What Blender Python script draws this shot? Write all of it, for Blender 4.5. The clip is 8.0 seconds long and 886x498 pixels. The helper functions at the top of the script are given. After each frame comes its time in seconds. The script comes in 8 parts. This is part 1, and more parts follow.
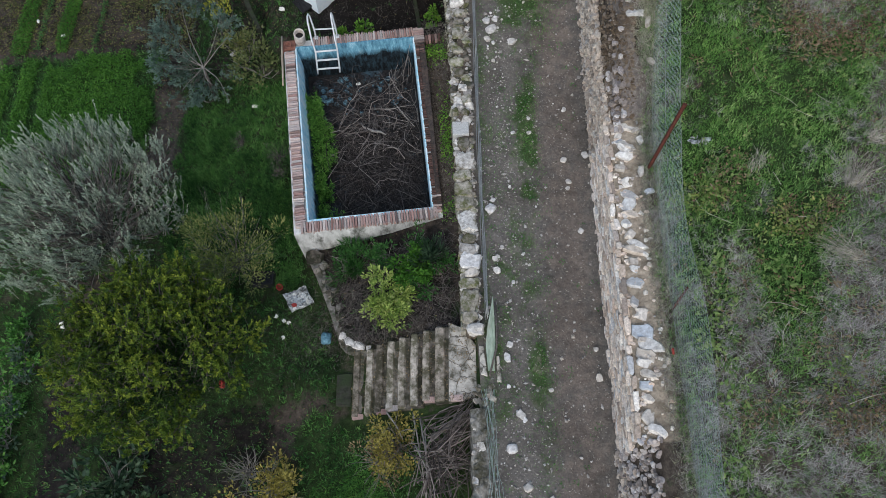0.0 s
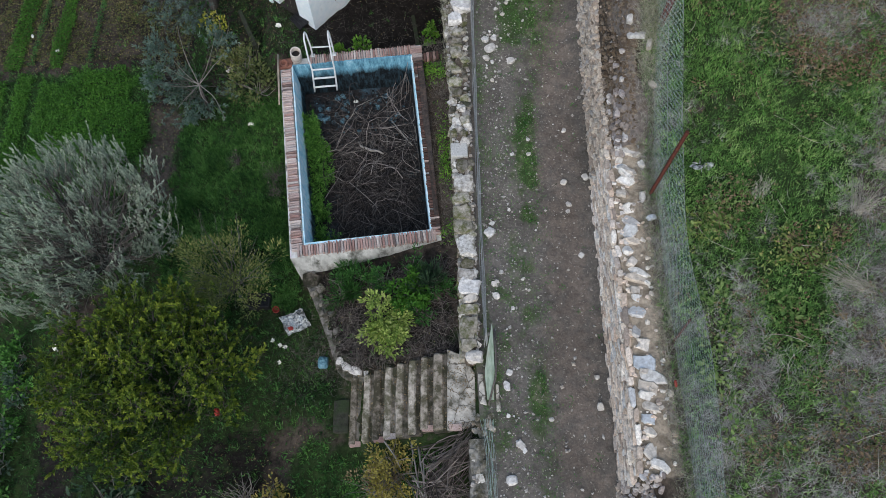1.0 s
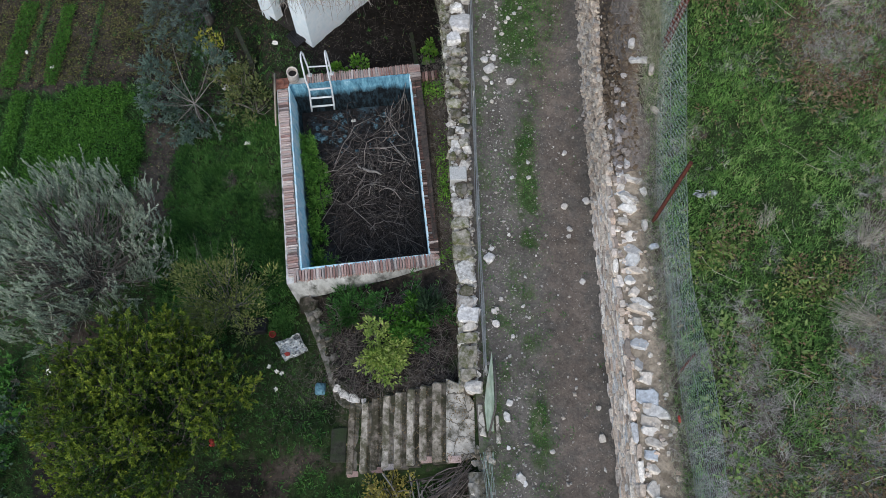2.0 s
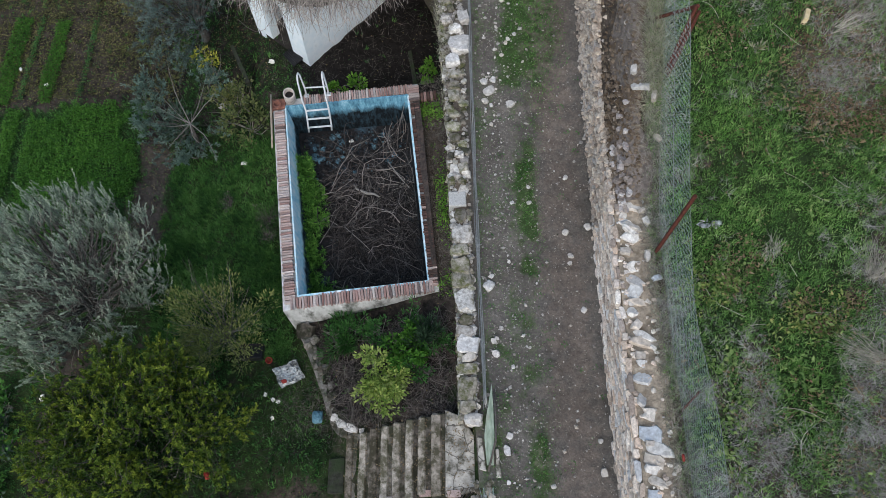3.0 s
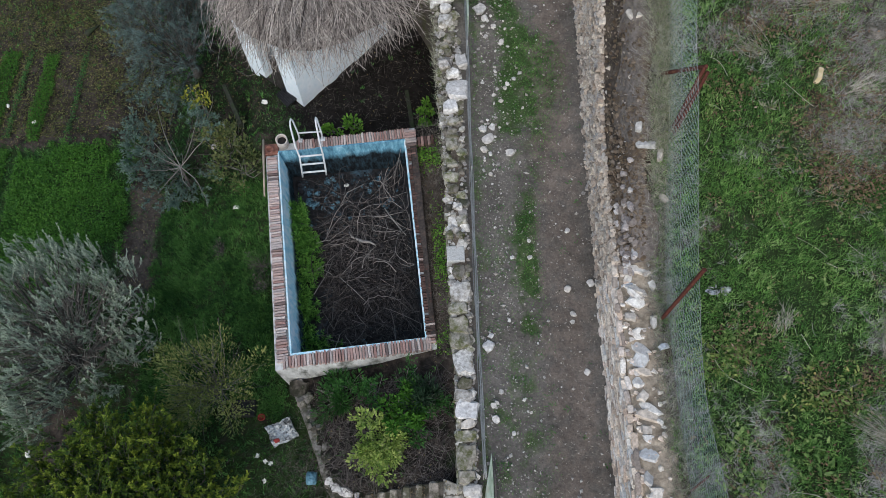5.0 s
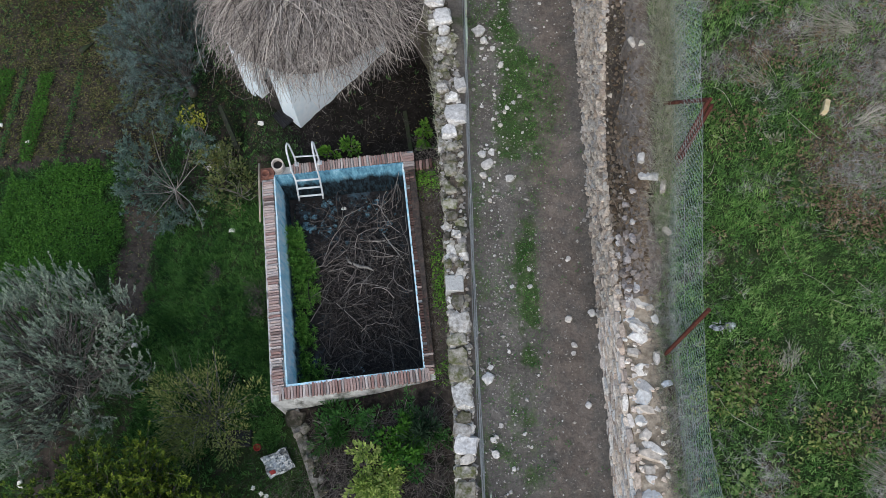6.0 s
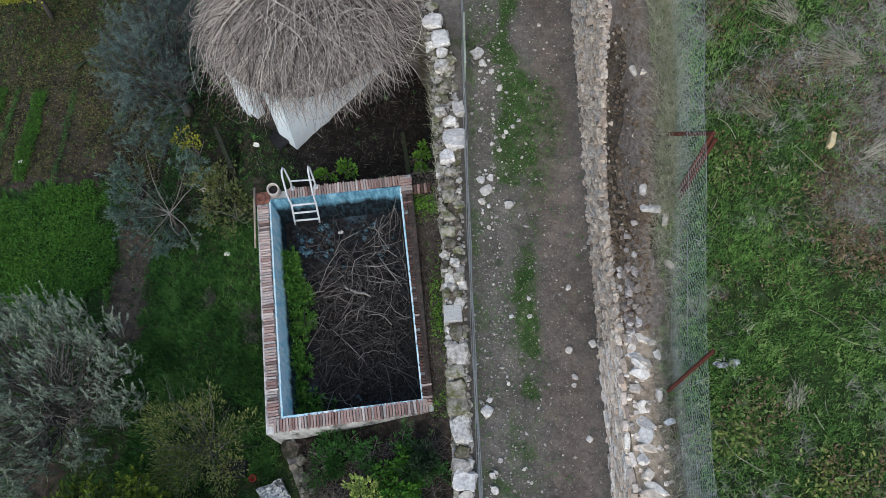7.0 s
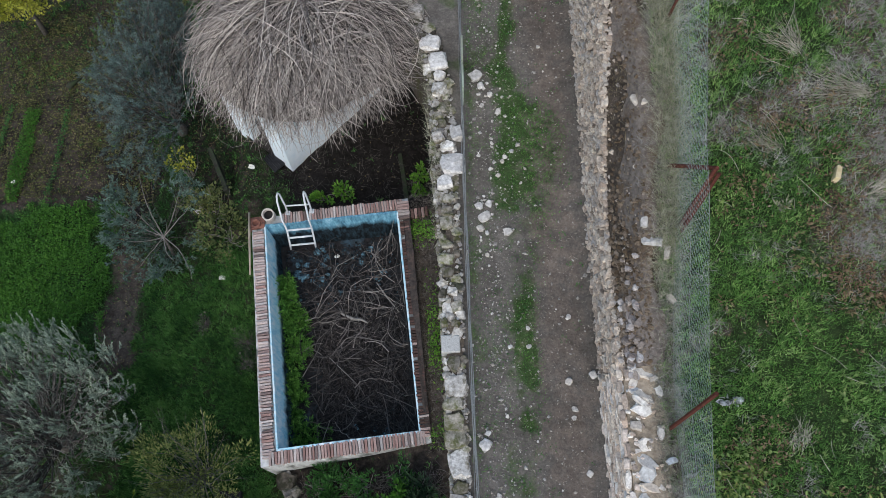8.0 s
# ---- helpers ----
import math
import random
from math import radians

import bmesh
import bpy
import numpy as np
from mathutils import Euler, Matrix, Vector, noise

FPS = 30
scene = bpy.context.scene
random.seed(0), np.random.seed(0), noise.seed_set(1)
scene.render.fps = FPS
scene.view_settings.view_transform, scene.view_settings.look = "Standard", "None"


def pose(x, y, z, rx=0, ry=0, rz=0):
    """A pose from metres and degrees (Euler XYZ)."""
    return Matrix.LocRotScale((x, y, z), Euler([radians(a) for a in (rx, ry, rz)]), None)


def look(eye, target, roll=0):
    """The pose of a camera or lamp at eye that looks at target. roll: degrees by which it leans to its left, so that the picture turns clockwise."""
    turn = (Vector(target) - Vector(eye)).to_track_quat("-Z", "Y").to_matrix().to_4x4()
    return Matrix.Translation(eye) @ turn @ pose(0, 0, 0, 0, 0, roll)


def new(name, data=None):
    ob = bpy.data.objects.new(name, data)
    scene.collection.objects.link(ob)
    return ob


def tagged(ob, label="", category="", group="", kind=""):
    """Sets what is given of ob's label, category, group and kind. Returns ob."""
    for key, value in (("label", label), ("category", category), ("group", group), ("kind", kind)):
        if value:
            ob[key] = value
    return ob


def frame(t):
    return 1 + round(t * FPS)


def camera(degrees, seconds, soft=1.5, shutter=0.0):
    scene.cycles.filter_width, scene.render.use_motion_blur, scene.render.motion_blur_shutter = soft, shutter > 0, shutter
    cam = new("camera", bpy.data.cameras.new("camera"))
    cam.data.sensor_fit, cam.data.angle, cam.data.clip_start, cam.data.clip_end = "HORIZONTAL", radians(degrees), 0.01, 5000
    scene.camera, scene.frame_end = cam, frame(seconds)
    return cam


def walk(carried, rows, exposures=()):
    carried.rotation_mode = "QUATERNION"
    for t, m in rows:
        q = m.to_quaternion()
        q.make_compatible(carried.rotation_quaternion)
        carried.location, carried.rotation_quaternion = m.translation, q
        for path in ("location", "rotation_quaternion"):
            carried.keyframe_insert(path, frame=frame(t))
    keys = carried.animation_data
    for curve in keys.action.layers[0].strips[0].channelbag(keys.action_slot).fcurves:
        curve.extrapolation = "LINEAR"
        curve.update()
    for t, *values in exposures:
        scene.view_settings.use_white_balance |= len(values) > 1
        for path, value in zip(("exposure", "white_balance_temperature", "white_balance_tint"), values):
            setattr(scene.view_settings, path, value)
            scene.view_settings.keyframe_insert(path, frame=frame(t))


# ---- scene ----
# The camera is flown level to the north, looking steeply down.
cam = camera(65.0, 8.0, soft=0.6)
PATH = [
    (0.0, -0.844, -6.527, 12.671, 24.00, 0.60, -0.00),
    (0.5, -0.828, -6.264, 12.671, 24.00, 0.61, -0.03),
    (1.0, -0.814, -5.993, 12.672, 24.00, 0.62, -0.07),
    (1.5, -0.801, -5.714, 12.672, 24.00, 0.64, -0.10),
    (2.0, -0.790, -5.429, 12.673, 24.00, 0.65, -0.14),
    (2.5, -0.779, -5.138, 12.674, 24.00, 0.66, -0.17),
    (3.0, -0.769, -4.843, 12.675, 24.00, 0.67, -0.20),
    (3.5, -0.758, -4.544, 12.676, 24.00, 0.68, -0.24),
    (4.0, -0.747, -4.242, 12.678, 24.00, 0.69, -0.27),
    (4.5, -0.736, -3.938, 12.679, 24.00, 0.70, -0.30),
    (5.0, -0.723, -3.633, 12.681, 24.00, 0.72, -0.34),
    (5.5, -0.709, -3.327, 12.683, 24.00, 0.73, -0.37),
    (6.0, -0.693, -3.023, 12.686, 24.00, 0.74, -0.40),
    (6.5, -0.674, -2.720, 12.688, 24.00, 0.75, -0.44),
    (7.0, -0.654, -2.420, 12.691, 23.99, 0.76, -0.47),
    (7.5, -0.630, -2.123, 12.694, 23.99, 0.77, -0.51),
    (8.0, -0.603, -1.830, 12.698, 23.99, 0.79, -0.54),
]
walk(cam, [(t, pose(x, y, z, rx, ry, rz)) for t, x, y, z, rx, ry, rz in PATH])

# ---- world, sun, exposure ----
world = bpy.data.worlds.new("world")
scene.world = world
world.use_nodes = True
wn = world.node_tree.nodes
sky = wn.new("ShaderNodeTexSky")
sky.sky_type = "NISHITA"
sky.sun_disc = False
sky.sun_elevation = radians(44)
sky.sun_rotation = radians(188)
sky.air_density, sky.dust_density, sky.ozone_density = 1.0, 3.0, 1.0
wn["Background"].inputs["Strength"].default_value = 0.14
world.node_tree.links.new(sky.outputs["Color"], wn["Background"].inputs["Color"])

sun_data = bpy.data.lights.new("sun", "SUN")
sun_data.energy, sun_data.angle, sun_data.color = 0.84, radians(105), (0.75, 0.935, 1.05)
sun = new("sun", sun_data)
sun.matrix_world = look((-3.0, -11, 13), (0, 0, 0))
scene.view_settings.exposure = 0.34

# ---- mesh helpers ----


def fast_mesh(name, V, F, smooth=False):
    """A mesh from arrays of vertices and of faces that all have the same number of corners."""
    V, F = np.asarray(V, float), np.asarray(F, int)
    me = bpy.data.meshes.new(name)
    n, (m, k) = len(V), F.shape
    me.vertices.add(n)
    me.vertices.foreach_set("co", V.ravel())
    me.loops.add(m * k)
    me.loops.foreach_set("vertex_index", F.ravel().astype(np.int32))
    me.polygons.add(m)
    me.polygons.foreach_set("loop_start", np.arange(0, m * k, k, dtype=np.int32))
    me.update(calc_edges=True)
    if smooth:
        me.shade_smooth()
    else:
        me.shade_flat()
    return me


def thing(name, me, material, label="", category="", group="", kind=""):
    ob = new(name, me)
    if me is not None and material is not None and not me.materials:
        me.materials.append(material)
    return tagged(ob, label, category, group, kind)


def part(name, me, material, parent, label=""):
    ob = thing(name, me, material, label)
    ob.parent = parent
    return ob


def empty(name, label, category, at=(0, 0, 0), group="", kind=""):
    ob = tagged(new(name), label, category, group, kind)
    ob.location = at
    return ob


def bm_mesh(name, bm, smooth=False):
    me = bpy.data.meshes.new(name)
    bmesh.ops.recalc_face_normals(bm, faces=bm.faces)
    bm.to_mesh(me)
    bm.free()
    if smooth:
        me.polygons.foreach_set("use_smooth", np.ones(len(me.polygons), bool))
    return me


def prism(name, outline, z0, z1, bevel=0.0, rough=0.0):
    """A solid with that outline in plan, from z0 to z1 (numbers, or one for each corner)."""
    bm = bmesh.new()
    n = len(outline)
    z0 = [z0] * n if np.isscalar(z0) else z0
    z1 = [z1] * n if np.isscalar(z1) else z1
    lo = [bm.verts.new((x, y, z)) for (x, y), z in zip(outline, z0)]
    hi = [bm.verts.new((x, y, z)) for (x, y), z in zip(outline, z1)]
    bm.faces.new(lo[::-1])
    bm.faces.new(hi)
    for i in range(n):
        bm.faces.new((lo[i], lo[(i + 1) % n], hi[(i + 1) % n], hi[i]))
    if bevel:
        bmesh.ops.bevel(bm, geom=bm.edges[:], offset=bevel, segments=1, affect="EDGES")
    if rough:
        bmesh.ops.subdivide_edges(bm, edges=[e for e in bm.edges if e.calc_length() > 0.15], cuts=4, use_grid_fill=True)
        for v in bm.verts:
            v.co += noise.noise_vector(v.co * 6) * rough
    return bm_mesh(name, bm)


def unit_rock(seed, round_, jitter):
    """A chipped stone of about unit size: a cube of 3 x 3 x 3 points, rounded and jittered."""
    r = np.random.default_rng(seed)
    idx, V, F = {}, [], []

    def vid(p):
        if p not in idx:
            idx[p] = len(V)
            V.append(p)
        return idx[p]

    for ax in range(3):
        for s in (-1, 1):
            for a in (-1, 0):
                for b in (-1, 0):
                    q = []
                    for da, db in ((0, 0), (1, 0), (1, 1), (0, 1)):
                        p = [0, 0, 0]
                        p[ax], p[(ax + 1) % 3], p[(ax + 2) % 3] = s, a + da, b + db
                        q.append(vid(tuple(p)))
                    F.append(q if s > 0 else q[::-1])
    V = np.array(V, float)
    ball = V / np.linalg.norm(V, axis=1, keepdims=True)
    V = (V * (1 - round_) + ball * 1.15 * round_) * 0.5
    return V + r.normal(0, jitter, V.shape), np.array(F)


BLOCKS = [unit_rock(i, 0.28, 0.085) for i in range(10)]
COBBLES = [unit_rock(40 + i, 0.6, 0.075) for i in range(10)]
SLABS = [unit_rock(80 + i, 0.45, 0.11) for i in range(10)]
LENSES = [unit_rock(120 + i, 0.55, 0.06) for i in range(10)]


def shard(seed):
    """A slab that narrows towards one end."""
    V, F = unit_rock(seed, 0.4, 0.09)
    V = V.copy()
    V[:, 1] *= 0.85 - 0.45 * V[:, 0]
    V[:, 2] *= 0.9 - 0.35 * V[:, 0]
    return V, F


SHARDS = [shard(120 + i) for i in range(12)]


def boulder(seed, round_, rough, n=4):
    """A worn stone of about unit size with an uneven, chipped surface."""
    idx, V, F = {}, [], []
    t = np.linspace(-1, 1, n + 1)

    def vid(p):
        if p not in idx:
            idx[p] = len(V)
            V.append(p)
        return idx[p]

    for ax in range(3):
        for s in (-1.0, 1.0):
            for a in range(n):
                for b in range(n):
                    q = []
                    for da, db in ((0, 0), (1, 0), (1, 1), (0, 1)):
                        p = [0.0, 0.0, 0.0]
                        p[ax], p[(ax + 1) % 3], p[(ax + 2) % 3] = s, t[a + da], t[b + db]
                        q.append(vid(tuple(p)))
                    F.append(q if s > 0 else q[::-1])
    V = np.array(V, float)
    ball = V / np.linalg.norm(V, axis=1, keepdims=True)
    V = (V * (1 - round_) + ball * 1.2 * round_) * 0.5
    off = Vector((seed * 3.7, seed * 1.9, 0))
    D = np.array([noise.noise_vector(Vector(v) * 1.6 + off) * 1.0 + noise.noise_vector(Vector(v) * 4.5 + off) * 0.45 for v in V])
    return V + D * rough, np.array(F)


def plate(seed, taper):
    """A split slab: an uneven outline of nine corners, chipped along its upper edge."""
    r = np.random.default_rng(seed)
    a = np.sort(np.linspace(0, 2 * np.pi, 9, endpoint=False) + r.uniform(-0.28, 0.28, 9))
    rad = 0.5 * r.uniform(0.72, 1.1, 9) / np.maximum(np.abs(np.cos(a)), np.abs(np.sin(a))) ** 0.6
    o = np.stack([rad * np.cos(a), rad * np.sin(a)], 1)
    o[:, 1] *= 1.0 - taper * o[:, 0]
    tilt = r.normal(0, 0.14, 2)
    top = o * r.uniform(0.78, 0.95, (9, 1))
    V = np.concatenate([np.c_[o * 0.94, np.full(9, -0.5)], np.c_[o, 0.18 + r.normal(0, 0.06, 9)], np.c_[top, 0.5 + top @ tilt + r.normal(0, 0.04, 9)], [[0, 0, 0.52 + r.normal(0, 0.05)]]])
    F = []
    for k in range(9):
        n = (k + 1) % 9
        F += [(k, n, 9 + n), (k, 9 + n, 9 + k), (9 + k, 9 + n, 18 + n), (9 + k, 18 + n, 18 + k), (18 + k, 18 + n, 27)]
    return V, np.array(F)


CAPSLABS = [plate(61 + i, 0.5) for i in range(14)]
PLATES = [plate(161 + i, 0.15) for i in range(14)]
BOULDERS = [boulder(1 + i, 0.62, 0.17) for i in range(10)]
FLATS = [boulder(31 + i, 0.40, 0.2) for i in range(10)]


def turned(rx, ry, rz):
    return np.array(Euler((rx, ry, rz)).to_matrix())


def joined(kit, places):
    """Many stones of a kit in one pair of arrays: places are (centre, size, turn)."""
    Vs, Fs, n = [], [], 0
    for i, (c, s, rot) in enumerate(places):
        V, F = kit[i % len(kit)]
        Vs.append((V * np.asarray(s)) @ turned(*rot).T + np.asarray(c))
        Fs.append(F + n)
        n += len(V)
    return np.concatenate(Vs), np.concatenate(Fs)


KIT_MESHES = {}


def stone(name, kit_name, kit, i, centre, size, rot, material, parent=None, label="", category="", group=""):
    """One stone object; stones of the same shape and material share a mesh."""
    key = (kit_name, i % len(kit), material.name)
    if key not in KIT_MESHES:
        KIT_MESHES[key] = fast_mesh(kit_name, *kit[i % len(kit)], smooth=kit is BOULDERS)
    ob = thing(name, KIT_MESHES[key], material, label, category, group)
    ob.matrix_basis = Matrix.LocRotScale(centre, Euler(rot), size)
    ob.parent = parent
    return ob


def tubes(P, R, sides=5):
    """Tubes along polylines. P: (n, p, 3); R: (n, p) radii."""
    P, R = np.asarray(P, float), np.asarray(R, float)
    n, p, _ = P.shape
    T = np.gradient(P, axis=1)
    T /= np.linalg.norm(T, axis=2, keepdims=True) + 1e-9
    ref = np.where(np.abs(T[..., 2:3]) > 0.9, np.array([1.0, 0, 0]), np.array([0, 0, 1.0]))
    A = np.cross(T, ref)
    A /= np.linalg.norm(A, axis=2, keepdims=True) + 1e-9
    B = np.cross(T, A)
    ang = np.linspace(0, 2 * np.pi, sides, endpoint=False)
    V = P[:, :, None] + R[:, :, None, None] * (A[:, :, None] * np.cos(ang)[:, None] + B[:, :, None] * np.sin(ang)[:, None])
    base = (np.arange(n)[:, None, None] * p + np.arange(p - 1)[None, :, None]) * sides
    j = np.arange(sides)
    k = (j + 1) % sides
    F = np.stack([base + j, base + k, base + sides + k, base + sides + j], -1).reshape(-1, 4)
    return V.reshape(-1, 3), F


def tube_mesh(name, P, R, sides=6, smooth=True):
    P = np.asarray(P, float)
    R = np.full(len(P), R) if np.isscalar(R) else np.asarray(R)
    T = np.concatenate([P[:1] + (P[:1] - P[1:2]) * 1e-3, P, P[-1:] + (P[-1:] - P[-2:-1]) * 1e-3])
    return fast_mesh(name, *tubes(T[None], np.concatenate([[1e-4], R, [1e-4]])[None], sides), smooth=smooth)


def bent(starts, ends, bow, p, rng):
    """Polylines from starts to ends that sag sideways by about bow times their length."""
    s = np.linspace(0, 1, p)[None, :, None]
    L = np.linalg.norm(ends - starts, axis=1)
    side = rng.normal(0, 1, starts.shape) * (bow * L)[:, None]
    wob = rng.normal(0, 1, (len(starts), p, 3)) * (bow * 0.12 * L)[:, None, None]
    return starts[:, None] * (1 - s) + ends[:, None] * s + side[:, None] * np.sin(np.pi * s) + wob * np.sin(np.pi * s)


def unit(v):
    return v / (np.linalg.norm(v, axis=-1, keepdims=True) + 1e-9)


def leaves(pos, way, length, width, rng, fold=0.25):
    """Leaves, each a folded diamond from its stalk at pos along way."""
    n = len(pos)
    way = unit(way)
    side = unit(np.cross(way, rng.normal(0, 1, (n, 3)) + np.array([0, 0, 0.6])))
    up = np.cross(side, way)
    L = (length * rng.uniform(0.7, 1.3, n))[:, None]
    W = (width * rng.uniform(0.7, 1.3, n))[:, None] / 2
    mid = pos + way * L * 0.45
    V = np.stack([pos, mid + side * W + up * W * fold, pos + way * L - up * W * fold, mid - side * W + up * W * fold], 1)
    return V.reshape(-1, 3), np.arange(4 * n).reshape(n, 4)


def round_leaves(pos, way, length, width, rng, fold=0.3):
    """Broad leaves with six corners each, cupped along the middle."""
    n = len(pos)
    way = unit(way)
    side = unit(np.cross(way, rng.normal(0, 1, (n, 3)) + np.array([0, 0, 0.6])))
    up = np.cross(side, way)
    L = (length * rng.uniform(0.6, 1.3, n))[:, None]
    W = (width * rng.uniform(0.7, 1.25, n))[:, None] / 2
    a, b = pos + way * L * 0.28, pos + way * L * 0.70
    V = np.stack([pos, a + side * W + up * W * fold, b + side * W * 0.85 + up * W * fold * 0.6, pos + way * L - up * W * fold, b - side * W * 0.85 + up * W * fold * 0.6, a - side * W + up * W * fold], 1)
    return V.reshape(-1, 3), np.arange(6 * n).reshape(n, 6)


def blades(pos, height, width, rng, lean=0.5):
    n = len(pos)
    a = rng.uniform(0, 2 * np.pi, n)
    side = np.stack([np.cos(a), np.sin(a), np.zeros(n)], 1)
    h = (height * rng.uniform(0.5, 1.4, n))[:, None]
    b = rng.uniform(0, 2 * np.pi, n)
    over = np.stack([np.cos(b), np.sin(b), np.zeros(n)], 1) * rng.uniform(0.1, 1.0, n)[:, None] * lean * 2
    tip = pos + (unit(over + np.array([0, 0, 1.0]))) * h
    w = (width * rng.uniform(0.6, 1.3, n))[:, None] / 2
    V = np.stack([pos - side * w, pos + side * w, tip], 1)
    return V.reshape(-1, 3), np.arange(3 * n).reshape(n, 3)


def merge(*pairs):
    Vs, Fs, n = [], [], 0
    for V, F in pairs:
        Vs.append(V)
        Fs.append(F + n)
        n += len(V)
    return np.concatenate(Vs), np.concatenate(Fs)


def with_tone(me, tone, corners):
    """Keeps a tone for each leaf or blade in the mesh."""
    me.attributes.new("tone", "FLOAT", "POINT").data.foreach_set("value", np.repeat(np.asarray(tone, np.float32), corners))
    return me


def tussocks(name, at, per, length, width, rng, flat=0.9, comb=0.5, tone=0.5, spread=0.03):
    """Grass in tufts: blades that lean out of each root, combed one way, with a tone for each tuft."""
    n = len(at)
    j = np.repeat(np.arange(n), per)
    m = len(j)
    a, b = rng.uniform(0, 2 * np.pi, m), rng.uniform(0, 2 * np.pi, n)[j]
    lean = np.stack([np.cos(a) + comb * np.cos(b), np.sin(a) + comb * np.sin(b), np.zeros(m)], 1) * (flat * rng.uniform(0.2, 1.2, m))[:, None]
    root = at[j] + rng.normal(0, 1, (m, 3)) * np.array([spread, spread, 0.0])
    L = (np.broadcast_to(length, n)[j] * rng.uniform(0.45, 1.25, m))[:, None]
    tip = root + unit(lean + np.array([0, 0, 1.0])) * L
    side = unit(np.cross(lean + 1e-4, np.array([0, 0, 1.0])) + rng.normal(0, 0.4, (m, 3))) * (width * rng.uniform(0.6, 1.3, m) / 2)[:, None]
    me = fast_mesh(name, np.stack([root - side, root + side, tip], 1).reshape(-1, 3), np.arange(3 * m).reshape(m, 3))
    return with_tone(me, np.clip(tone + rng.normal(0, 0.23, n), 0, 1)[j] + rng.normal(0, 0.025, m), 3)


# ---- materials ----
def nodes_of(name):
    m = bpy.data.materials.new(name)
    m.use_nodes = True
    return m, m.node_tree.nodes, m.node_tree.links, m.node_tree.nodes["Principled BSDF"]


def ramp(nodes, stops):
    r = nodes.new("ShaderNodeValToRGB")
    e = r.color_ramp.elements
    while len(e) < len(stops):
        e.new(0.5)
    for el, (p, c) in zip(e, stops):
        el.position, el.color = p, (*c, 1)
    return r


def noise_node(nodes, links, scale, detail=5.0, rough=0.6, vector=None):
    t = nodes.new("ShaderNodeTexNoise")
    t.inputs["Scale"].default_value, t.inputs["Detail"].default_value, t.inputs["Roughness"].default_value = scale, detail, rough
    links.new(vector, t.inputs["Vector"])
    return t.outputs["Fac"]


def mix_col(nodes, links, fac, a, b, blend="MIX"):
    m = nodes.new("ShaderNodeMix")
    m.data_type, m.blend_type = "RGBA", blend
    for sock, v in ((m.inputs[0], fac), (m.inputs[6], a), (m.inputs[7], b)):
        if isinstance(v, (int, float)):
            sock.default_value = v
        elif isinstance(v, tuple):
            sock.default_value = (*v, 1)
        else:
            links.new(v, sock)
    return m.outputs[2]


def math_node(nodes, links, op, a, b):
    m = nodes.new("ShaderNodeMath")
    m.operation = op
    for sock, v in ((m.inputs[0], a), (m.inputs[1], b)):
        if isinstance(v, (int, float)):
            sock.default_value = v
        else:
            links.new(v, sock)
    return m.outputs[0]


def bump(nodes, links, bsdf, height, dist, strength=0.6):
    b = nodes.new("ShaderNodeBump")
    b.inputs["Strength"].default_value, b.inputs["Distance"].default_value = strength, dist
    links.new(height, b.inputs["Height"])
    links.new(b.outputs["Normal"], bsdf.inputs["Normal"])


def plain(name, dark, light, scale=8.0, rough=0.85, stain=None, stain_scale=1.3, stain_at=0.56, vary="none", relief=0.01, metal=0.0, stretch=(1, 1, 1)):
    """A weathered surface: grain between two colours, stains of a third, relief; vary: a tone for each object or island."""
    m, nodes, links, bsdf = nodes_of(name)
    geo = nodes.new("ShaderNodeNewGeometry")
    mapping = nodes.new("ShaderNodeMapping")
    mapping.inputs["Scale"].default_value = stretch
    links.new(geo.outputs["Position"], mapping.inputs["Vector"])
    pos = mapping.outputs["Vector"]
    fine = noise_node(nodes, links, scale, 6, 0.65, pos)
    col = ramp(nodes, [(0.32, dark), (0.68, light)])
    links.new(fine, col.inputs["Fac"])
    out = col.outputs["Color"]
    if stain:
        s = ramp(nodes, [(stain_at - 0.06, (0, 0, 0)), (stain_at + 0.1, (1, 1, 1))])
        links.new(noise_node(nodes, links, stain_scale, 6, 0.7, pos), s.inputs["Fac"])
        out = mix_col(nodes, links, s.outputs["Color"], out, stain)
    if vary != "none":
        src = nodes.new("ShaderNodeObjectInfo").outputs["Random"] if vary == "object" else geo.outputs["Random Per Island"]
        tone = ramp(nodes, [(0.0, (0.55, 0.52, 0.5)), (0.5, (1.0, 0.97, 0.94)), (1.0, (1.45, 1.45, 1.45))])
        links.new(src, tone.inputs["Fac"])
        out = mix_col(nodes, links, 1.0, out, tone.outputs["Color"], "MULTIPLY")
    links.new(out, bsdf.inputs["Base Color"])
    bsdf.inputs["Roughness"].default_value, bsdf.inputs["Metallic"].default_value = rough, metal
    bsdf.inputs["Specular IOR Level"].default_value = 0.3
    if relief:
        bump(nodes, links, bsdf, noise_node(nodes, links, scale * 2.2, 4, 0.6, pos), relief)
    return m


